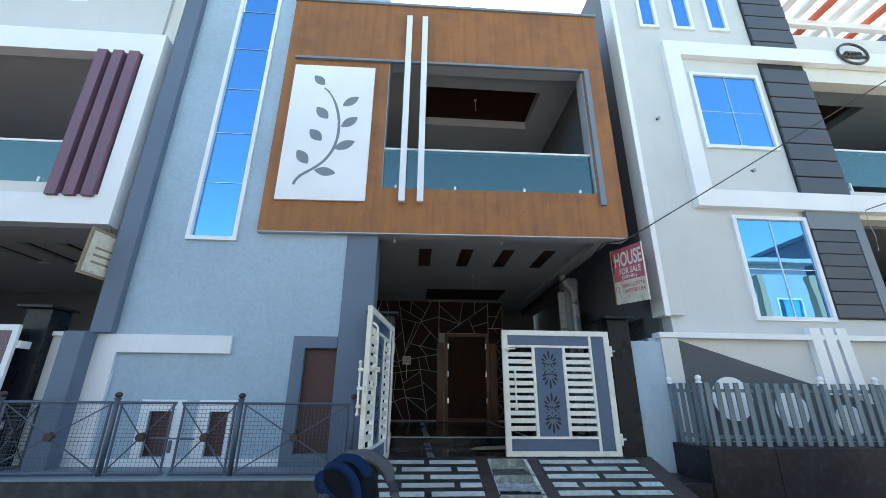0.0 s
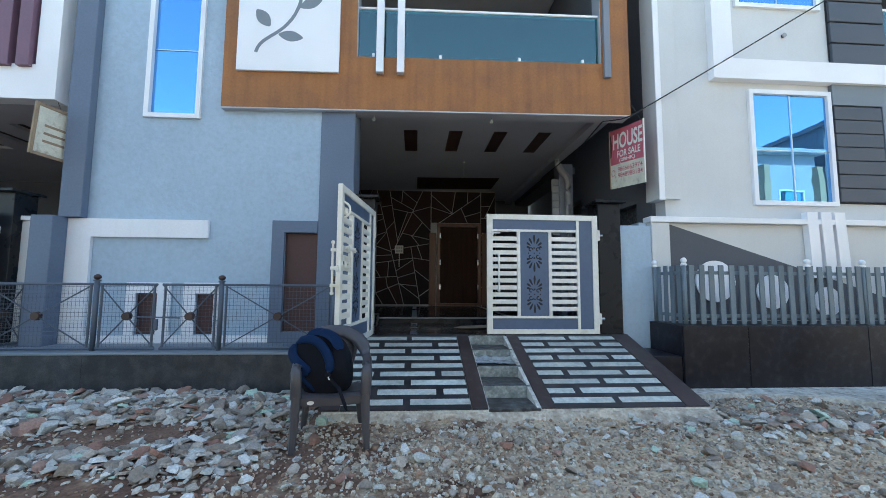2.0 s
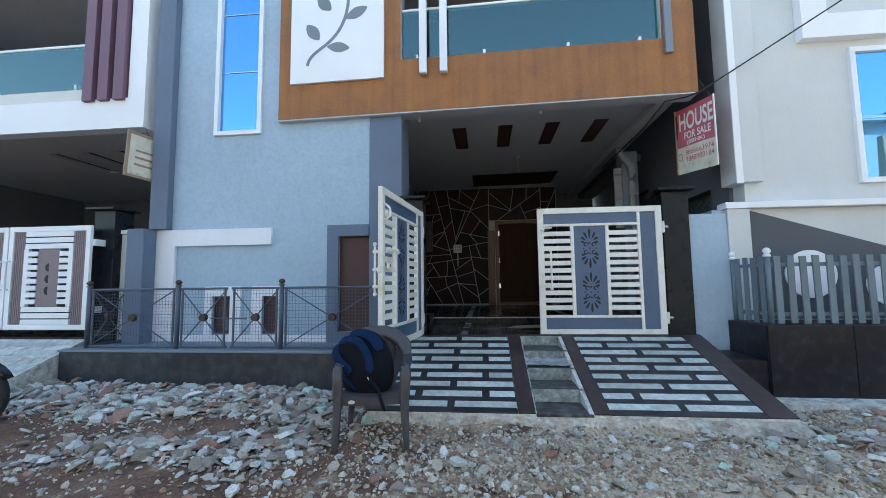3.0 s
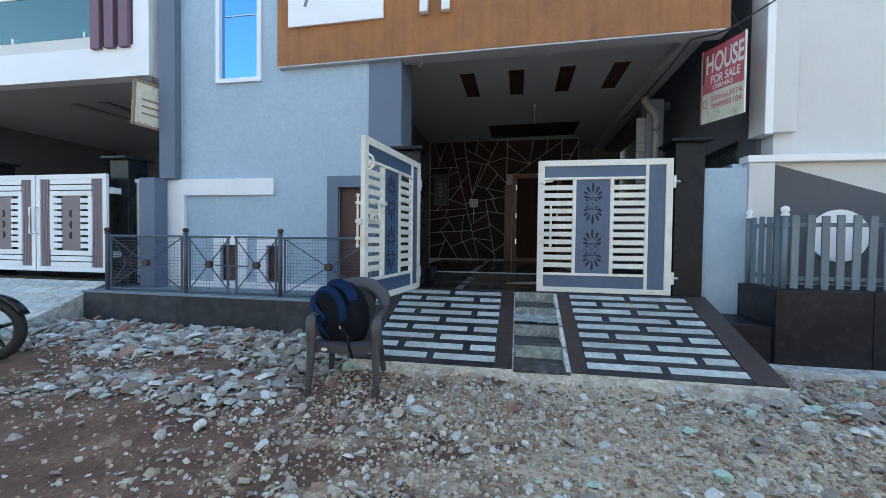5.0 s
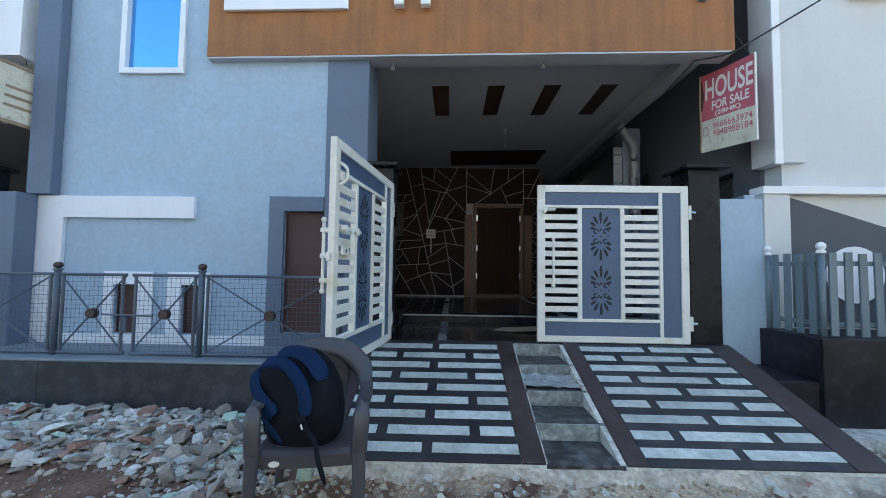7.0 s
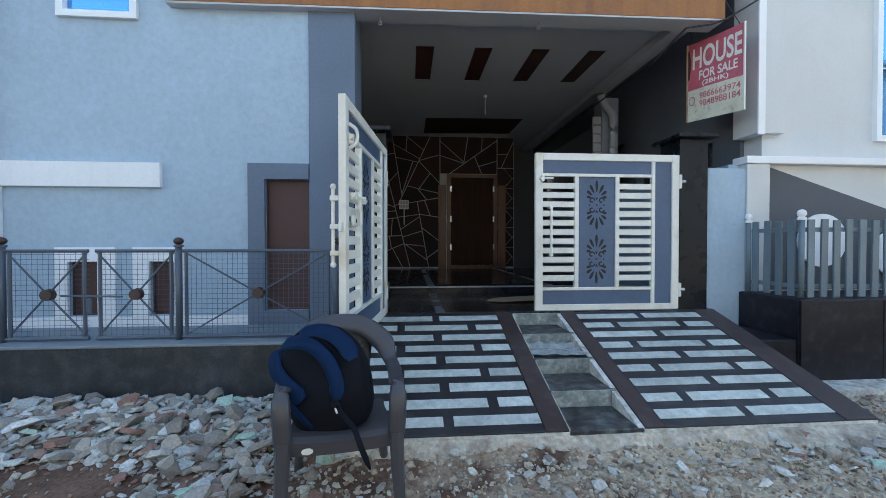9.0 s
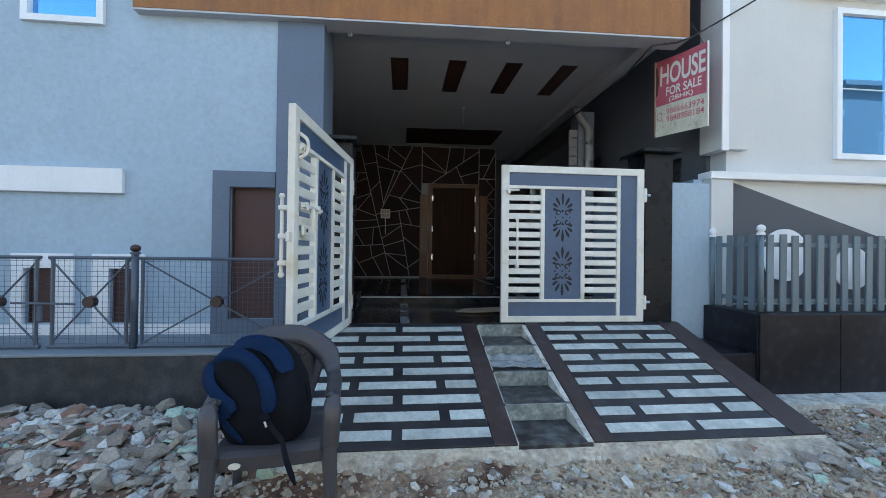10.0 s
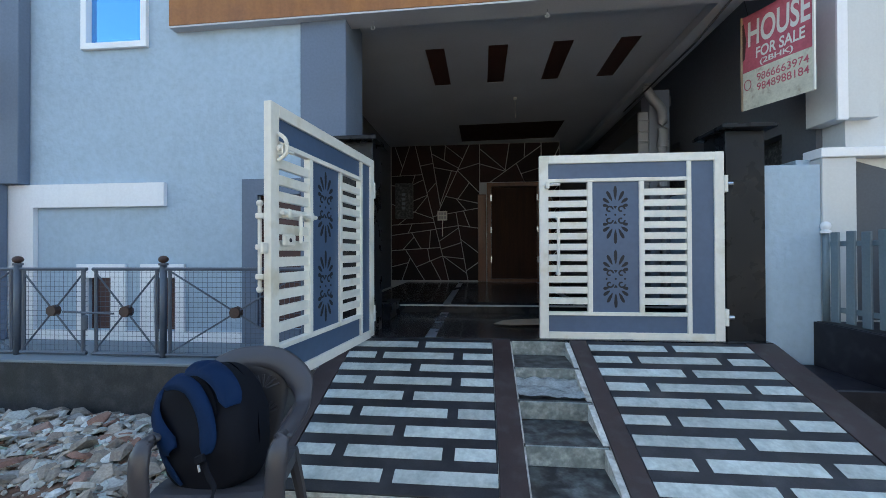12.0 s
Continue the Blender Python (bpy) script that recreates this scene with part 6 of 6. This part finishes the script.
        part(name, tube(bmesh.new(), pts, rr, 10, squash=0.22, upward=(0, -1, 0.15)), M[mat], b, label, smooth=True)

    band([(-0.10, 0.462), (-0.03, 0.445), (0.035, 0.39), (0.07, 0.30), (0.07, 0.21), (0.045, 0.14)], 0.03, "shoulder_strap", "blue_nylon", "padded blue shoulder strap", 0.024)
    band([(-0.118, 0.455), (-0.147, 0.40), (-0.14, 0.33), (-0.11, 0.26), (-0.075, 0.20)], 0.04, "shoulder_strap", "blue_nylon", "padded blue shoulder strap", 0.02)
    band([(-0.01, 0.47), (0.06, 0.455), (0.115, 0.41), (0.15, 0.34), (0.158, 0.26)], 0.03, "side_pad", "blue_nylon", "blue side pad")
    band([(-0.03, 0.462), (0.05, 0.425), (0.1, 0.35), (0.113, 0.25)], 0.008, "piping", "nylon", "black piping", 0.004)
    band([(-0.155, 0.33), (-0.13, 0.2), (-0.09, 0.08)], 0.016, "piping", "blue_nylon", "blue edge band", 0.004)
    strap([(0.04, -0.145, 0.13), (0.05, -0.15, 0.07), (0.07, -0.16, 0.02), (0.085, -0.2, -0.01), (0.09, -0.225, -0.06), (0.09, -0.228, -0.15)], 0.011, "strap_tail", "nylon", "black webbing tail")
    strap([(-0.07, 0.02, 0.466), (-0.06, 0.01, 0.485), (0.0, 0.0, 0.49), (0.03, 0.02, 0.466)], 0.012, "carry_loop", "nylon", "black carry loop")
    part("buckle", box(bmesh.new(), 0.022, -0.165, 0.115, 0.056, -0.146, 0.145, 0.004), M["nylon"], b)
    part("zip_pull", box(bmesh.new(), 0.036, -0.172, 0.09, 0.043, -0.166, 0.114, 0.001), M["steel"], b)


backpack()


# ---- motorcycle ----
def motorcycle(m):
    """It points along +x; the origin is on the ground under the front hub."""
    b = thing("motorcycle", "parked black motorcycle with black spoked wheels", "motorcycle", m)

    def wheel(x):
        R = 0.3
        hub = part("wheel", tube(bmesh.new(), [(x, -0.05, R), (x, 0.05, R)], 0.05, 14), M["alloy"], b)
        t = bmesh.new()
        tube(t, [(x + (R - 0.045) * math.cos(a), 0, R + (R - 0.045) * math.sin(a)) for a in np.linspace(0, 2 * math.pi, 41)], 0.045, 10, cap=False, upward=(0, 1, 0))
        bmesh.ops.remove_doubles(t, verts=t.verts, dist=1e-4)
        part("tyre", t, M["rubber"], hub, smooth=True)
        r = bmesh.new()
        tube(r, [(x + 0.215 * math.cos(a), 0, R + 0.215 * math.sin(a)) for a in np.linspace(0, 2 * math.pi, 41)], 0.018, 8, cap=False, upward=(0, 1, 0))
        part("rim", r, M["bike_black"], hub, smooth=True)
        for k in range(5):
            a = 2 * math.pi * k / 5 + 0.3
            part("spoke", tube(bmesh.new(), [(x + 0.04 * math.cos(a), 0, R + 0.04 * math.sin(a)), (x + 0.21 * math.cos(a), 0, R + 0.21 * math.sin(a))], [0.022, 0.014], 8), M["bike_black"], hub)
        part("brake_disc", tube(bmesh.new(), [(x, -0.06, R), (x, -0.064, R)], 0.1, 24), M["alloy"], hub)

    wheel(0)
    wheel(-1.28)
    for y in (-0.085, 0.085):
        part("fork", tube(bmesh.new(), [(0, y, 0.3), (-0.16, y, 0.62), (-0.27, y, 0.86)], [0.028, 0.024, 0.02], 10), M["bike_black"], b)
        part("handlebar", tube(bmesh.new(), arc([(-0.28, y, 0.9), (-0.3, y * 2.6, 0.97), (-0.36, y * 4.2, 0.96)], 5), 0.012, 8), M["bike_black"], b)
        part("mirror", ball(bmesh.new(), (-0.27, y * 3.6, 1.12), 0.055, scale=(0.3, 1.1, 0.7)), M["bike_black"], b, smooth=True)
        part("mirror_stem", tube(bmesh.new(), [(-0.31, y * 3, 0.965), (-0.275, y * 3.5, 1.1)], 0.006, 6), M["bike_black"], b)
        part("turn_signal", ball(bmesh.new(), (-0.13, y * 2.1, 0.77), 0.028), M["bike_black"], b, smooth=True)
    part("front_mudguard", tube(bmesh.new(), [(0.322 * math.cos(a), 0, 0.3 + 0.322 * math.sin(a)) for a in np.linspace(0.45, 2.6, 14)], 0.058, 10, squash=0.25, upward=(0, 0, 1)), M["bike_black"], b, smooth=True)
    head = part("headlamp_cowl", ball(bmesh.new(), (-0.12, 0, 0.83), 0.13, 16, 10, (0.8, 0.95, 1.05)), M["bike_black"], b, smooth=True)
    part("headlamp", ball(bmesh.new(), (-0.045, 0, 0.82), 0.085, 14, 8, (0.5, 1, 0.9)), M["steel"], head, smooth=True)
    part("fuel_tank", ball(bmesh.new(), (-0.55, 0, 0.86), 0.2, 18, 12, (1.35, 0.8, 0.75)), M["bike_black"], b, smooth=True)
    part("saddle", tube(bmesh.new(), arc([(-0.75, 0, 0.82), (-1.0, 0, 0.79), (-1.3, 0, 0.83), (-1.48, 0, 0.86)], 4), 0.12, 12, squash=0.4), M["rubber"], b, smooth=True)
    part("engine", boxed(-0.85, -0.13, 0.28, -0.42, 0.13, 0.62, 0.04), M["alloy"], b)
    part("frame_tube", tube(bmesh.new(), arc([(-0.25, 0, 0.8), (-0.36, 0, 0.5), (-0.45, 0, 0.28), (-0.9, 0, 0.26), (-1.05, 0, 0.6), (-1.4, 0, 0.75)], 4), 0.022, 8), M["bike_black"], b)
    part("exhaust", tube(bmesh.new(), arc([(-0.45, -0.12, 0.4), (-0.5, -0.15, 0.24), (-0.9, -0.17, 0.25), (-1.45, -0.18, 0.36)], 5), [0.025] * 8 + [0.045] * 8, 10), M["steel"], b, smooth=True)
    part("swing_arm", tube(bmesh.new(), [(-0.85, -0.1, 0.32), (-1.28, -0.1, 0.3)], 0.025, 8), M["bike_black"], b)
    part("rear_mudguard", tube(bmesh.new(), [(-1.28 + 0.35 * math.cos(a), 0, 0.3 + 0.35 * math.sin(a)) for a in np.linspace(0.8, 2.9, 12)], 0.07, 10, squash=0.25), M["bike_black"], b, smooth=True)
    part("side_stand", tube(bmesh.new(), [(-0.8, 0.12, 0.3), (-0.86, 0.3, 0.0)], 0.014, 8), M["bike_black"], b)


motorcycle(pose(-3.80, 3.64, 0.01, 0, 0, 20))


# ---- houses across the street, behind the walker ----
def opposite_house(x0, x1, name_label, mat, pillar_mat, top=6.6):
    h = thing("house", name_label, "house", group="houses across the street")
    y = -6.0
    holes = []
    for k in range(2):
        for s in range(2):
            a = x0 + 1.0 + k * (x1 - x0 - 3.0)
            holes.append((a, a + 1.3, 1.0 + 3.1 * s, 2.6 + 3.1 * s))
    part("wall", holed(x0, x1, 0, top, y - 0.25, y, holes, front), M[mat], h)
    part("roof", boxed(x0 - 0.2, y - 8, top, x1 + 0.2, y + 0.4, top + 0.2), M[mat], h)
    part("side_wall", boxed(x0, y - 8, 0, x0 + 0.25, y - 0.26, top), M[mat], h)
    part("side_wall", boxed(x1 - 0.25, y - 8, 0, x1, y - 0.26, top), M[mat], h)
    part("balcony", boxed(x0 + 0.5, y + 0.01, 3.2, x1 - 0.5, y + 1.1, 3.45), M["pale_wall"], h)
    for k in range(3):
        x = x0 + 0.8 + (x1 - x0 - 1.9) * k / 2
        part("pillar", boxed(x, y + 0.8, 0, x + 0.3, y + 1.09, 6.55), M[pillar_mat], h)
    for a, b, c, d in holes:
        w = part("window", holed(a, b, c, d, y - 0.1, y + 0.03, [(a + 0.06, b - 0.06, c + 0.06, d - 0.06)], front), M["frame_white"], h)
        part("pane", boxed(a + 0.062, y - 0.06, c + 0.062, b - 0.062, y - 0.05, d - 0.062), M["pane"], w)


opposite_house(-12, -3.2, "grey two-storey house across the street", "sunlit_grey", "pale_wall")
opposite_house(-2.6, 5.0, "two-storey house with ochre pillars across the street", "pale_wall", "ochre")
opposite_house(5.6, 11.5, "grey house with ochre pillars across the street", "sunlit_grey", "ochre")
opposite_house(12.0, 19.0, "pale house with ochre pillars across the street", "sunlit_grey", "ochre", 7.4)
opposite_house(19.5, 30.0, "tall grey house farther along the street", "shade_grey", "pale_wall", 8.8)


# ---- rubble ----
def chip_templates(n, seed, flatness):
    rnd = random.Random(seed)
    out = []
    for _ in range(n):
        bm = bmesh.new()
        k = rnd.randint(5, 7)
        for lev, sc in ((-0.5, 1.0), (0.5, rnd.uniform(0.6, 0.92))):
            for i in range(k):
                a = 2 * math.pi * (i + rnd.uniform(-0.3, 0.3)) / k
                r = rnd.uniform(0.35, 0.62) * sc
                bm.verts.new((r * math.cos(a), r * math.sin(a) * rnd.uniform(0.6, 0.95), (lev + rnd.uniform(-0.15, 0.15)) * flatness * rnd.uniform(0.7, 1.2)))
        bmesh.ops.convex_hull(bm, input=bm.verts)
        bmesh.ops.delete(bm, geom=[v for v in bm.verts if not v.link_faces], context="VERTS")
        bmesh.ops.triangulate(bm, faces=bm.faces)
        bm.verts.index_update()
        out.append((np.array([v.co[:] for v in bm.verts]), [[v.index for v in f.verts] for f in bm.faces]))
        bm.free()
    return out


FLAT_CHIPS, LUMPS = chip_templates(24, 3, 0.19), chip_templates(12, 5, 0.5)


def blocked(x, y):
    if y > 4.17 and -0.62 < x < 3.12:
        return True
    if y > 5.18:
        return True
    return -4.3 < x < -3.4 and 3.4 < y < 3.9


def scatter(name, spots, templates, label, mat):
    rnd = random.Random(len(spots))
    verts, faces = [], []
    for x, y, s, lift in spots:
        v, f = rnd.choice(templates)
        m = Euler((rnd.gauss(0, 0.36), rnd.gauss(0, 0.36), rnd.uniform(0, 6.28))).to_matrix()
        q = (v * s) @ np.array(m).T + np.array((x, y, ground_z(x, y) + lift))
        base = len(verts)
        verts.extend(map(tuple, q))
        faces.extend([[base + i for i in t] for t in f])
    me = bpy.data.meshes.new(name)
    me.from_pydata(verts, [], faces)
    me.materials.append(M[mat])
    return tagged(new(name, me), label, "rubble", kind="stuff")


def heap_density(x, y):
    patch = smooth(-0.32, 0.1, noise.noise((x * 0.9, y * 1.4, 3.7)) + 0.35 * (y - 4.1))
    a = smooth(-7.0, -5.5, x) * (1 - smooth(-1.0, -0.2, x)) * smooth(2.6, 3.7, y) * (0.04 + 0.93 * patch)
    b = 0.8 * math.exp(-((y - 3.85) / 0.4) ** 2 - ((x - 3.9) / 1.1) ** 2)
    return min(1, a + b + 0.05 + 0.1 * smooth(-1.6, 0.4, x))


def rubble():
    rnd = random.Random(11)
    heap, grit, big = [], [], []
    while len(heap) < 15000:
        x, y = rnd.uniform(-7.5, 7), rnd.uniform(0.8, 5.17)
        if not blocked(x, y) and rnd.random() < heap_density(x, y):
            s = min(0.17, 0.028 + rnd.expovariate(28)) * (0.55 + 0.5 * heap_density(x, y))
            heap.append((x, y, s, rnd.uniform(-0.05, 0.4) * s))
    while len(grit) < 42000:
        x, y = rnd.uniform(-7, 8), rnd.uniform(1.2, 5.17)
        if not blocked(x, y) and rnd.random() < (0.4 + 0.6 * max(0, noise.noise((x * 1.3, y * 1.3, 9)))) * (0.10 + 0.90 * smooth(-1.4, 0.7, x)):
            grit.append((x, y, min(0.075, 0.011 + rnd.expovariate(80)), 0.004))
    while len(big) < 270:
        x, y = rnd.uniform(-5.2, 5.0), rnd.uniform(2.6, 5.1)
        if not blocked(x, y) and rnd.random() < heap_density(x, y) - 0.02:
            big.append((x, y, rnd.uniform(0.06, 0.10) + min(0.07, rnd.expovariate(45))))
    scatter("rubble", heap, FLAT_CHIPS, "heaped flat chips of grey stone and broken brick", "rubble")
    scatter("gravel", grit, LUMPS, "loose grey and brown gravel over the dirt", "grit")
    meshes = []
    for k, (v, f) in enumerate(FLAT_CHIPS[:8] + LUMPS[:4]):
        me = bpy.data.meshes.new("stone")
        me.from_pydata([tuple(q) for q in v], [], f)
        me.materials.append(M["rubble"])
        meshes.append(me)
    for x, y, s in big:
        o = new("stone", rnd.choice(meshes))
        o.parent = ground
        o.matrix_world = pose(x, y, ground_z(x, y) + 0.10 * s + 0.02, rnd.gauss(0, 14), rnd.gauss(0, 14), rnd.uniform(0, 360)) @ Matrix.Diagonal((s, s, s * rnd.uniform(0.7, 1.2), 1))


rubble()


# ---- pieces of the floors, ramp and stone walls ----
def strips(x0, x1, single, double):
    """Nine courses of marble strips, with small dark squares between the pieces of each course."""
    pitch = 0.1646
    rnd = random.Random(21)
    bed = part("granite_bed", boxed(x0, 0.0, -0.014, x1, RLEN, 0.0, 0.002), M["brown_tile"], ramp)
    bed.matrix_world = RAMP_M
    for k in range(9):
        y0 = 0.066 + pitch * k
        y1 = y0 + 0.086
        xs = [x0 + 0.004] + list(single if k % 2 == 0 else double) + [x1 - 0.004]
        for i in range(len(xs) - 1):
            a = xs[i] + (0.035 if i else 0)
            b = xs[i + 1] - (0.035 if i < len(xs) - 2 else 0)
            d0, d1, d2 = (rnd.uniform(-0.004, 0.004) for _ in range(3))
            o = part("marble_strip", boxed(a + d0, y0 + d1 * 0.6, 0.0, b + d1, y1 + d2 * 0.6, 0.004 + abs(d0) * 0.4, 0.0015), M["marble"], ramp)
            o.matrix_world = RAMP_M @ Matrix.Rotation(rnd.uniform(-0.002, 0.002), 4, "Z")


strips(-0.345, 0.825, (0.24,), (-0.075, 0.555))
strips(1.60, 2.83, (2.218,), (1.90, 2.54))
for x0, x1, mm in ((-0.52, -0.349, "red_granite"), (0.829, 0.975, "red_granite"), (1.465, 1.596, "red_granite"), (2.834, 3.06, "red_granite")):
    o = part("border_slab", boxed(x0, 0.0, -0.012, x1, RLEN, 0.005, 0.002), M[mm], ramp)
    o.matrix_world = RAMP_M

for i in range(6):
    for j in range(9):
        x0, x1 = -0.9 + 0.66 * i, -0.9 + 0.66 * (i + 1)
        y0, y1 = 5.665 + 0.615 * j, 5.665 + 0.615 * (j + 1)
        lift = 0.02 if y0 < 7.0 else 0.10
        if y0 < 7.12 < y1:
            y1 = 7.118
        if y0 < 6.5:
            x0 = max(x0, -0.53)
        part("floor_tile", boxed(x0 + 0.001, y0 + 0.001, 0.561, x1 - 0.001, y1 - 0.001, 0.575 + lift, 0.0015), M["floor_tile"], floor)
for x in (0.25, 1.9):
    part("floor_strip", boxed(x, 5.67, 0.575, x + 0.09, 7.1, 0.599), M["floor_strip"], floor)
    part("floor_strip", boxed(x, 7.17, 0.6, x + 0.09, 11.1, 0.679), M["floor_strip"], floor)
crazed(pb, -1.28, 0.70, 0.7, 3.72, 11.2, 0.15, 31, 0.0085)
crazed(pb, 0.702, 2.038, 2.86, 3.72, 11.2, 0.22, 7, 0.009)
zigzag(pb, 2.04, 2.43, 0.7, 3.0, 11.2, 5)
crazed(pb, 2.04, 2.43, 3.01, 3.72, 11.2, 0.12, 9, 0.009)
crazed(wall_up_back, -0.98, 3.08, 4.26, 7.08, 9.197, 0.17, 12, 0.012)
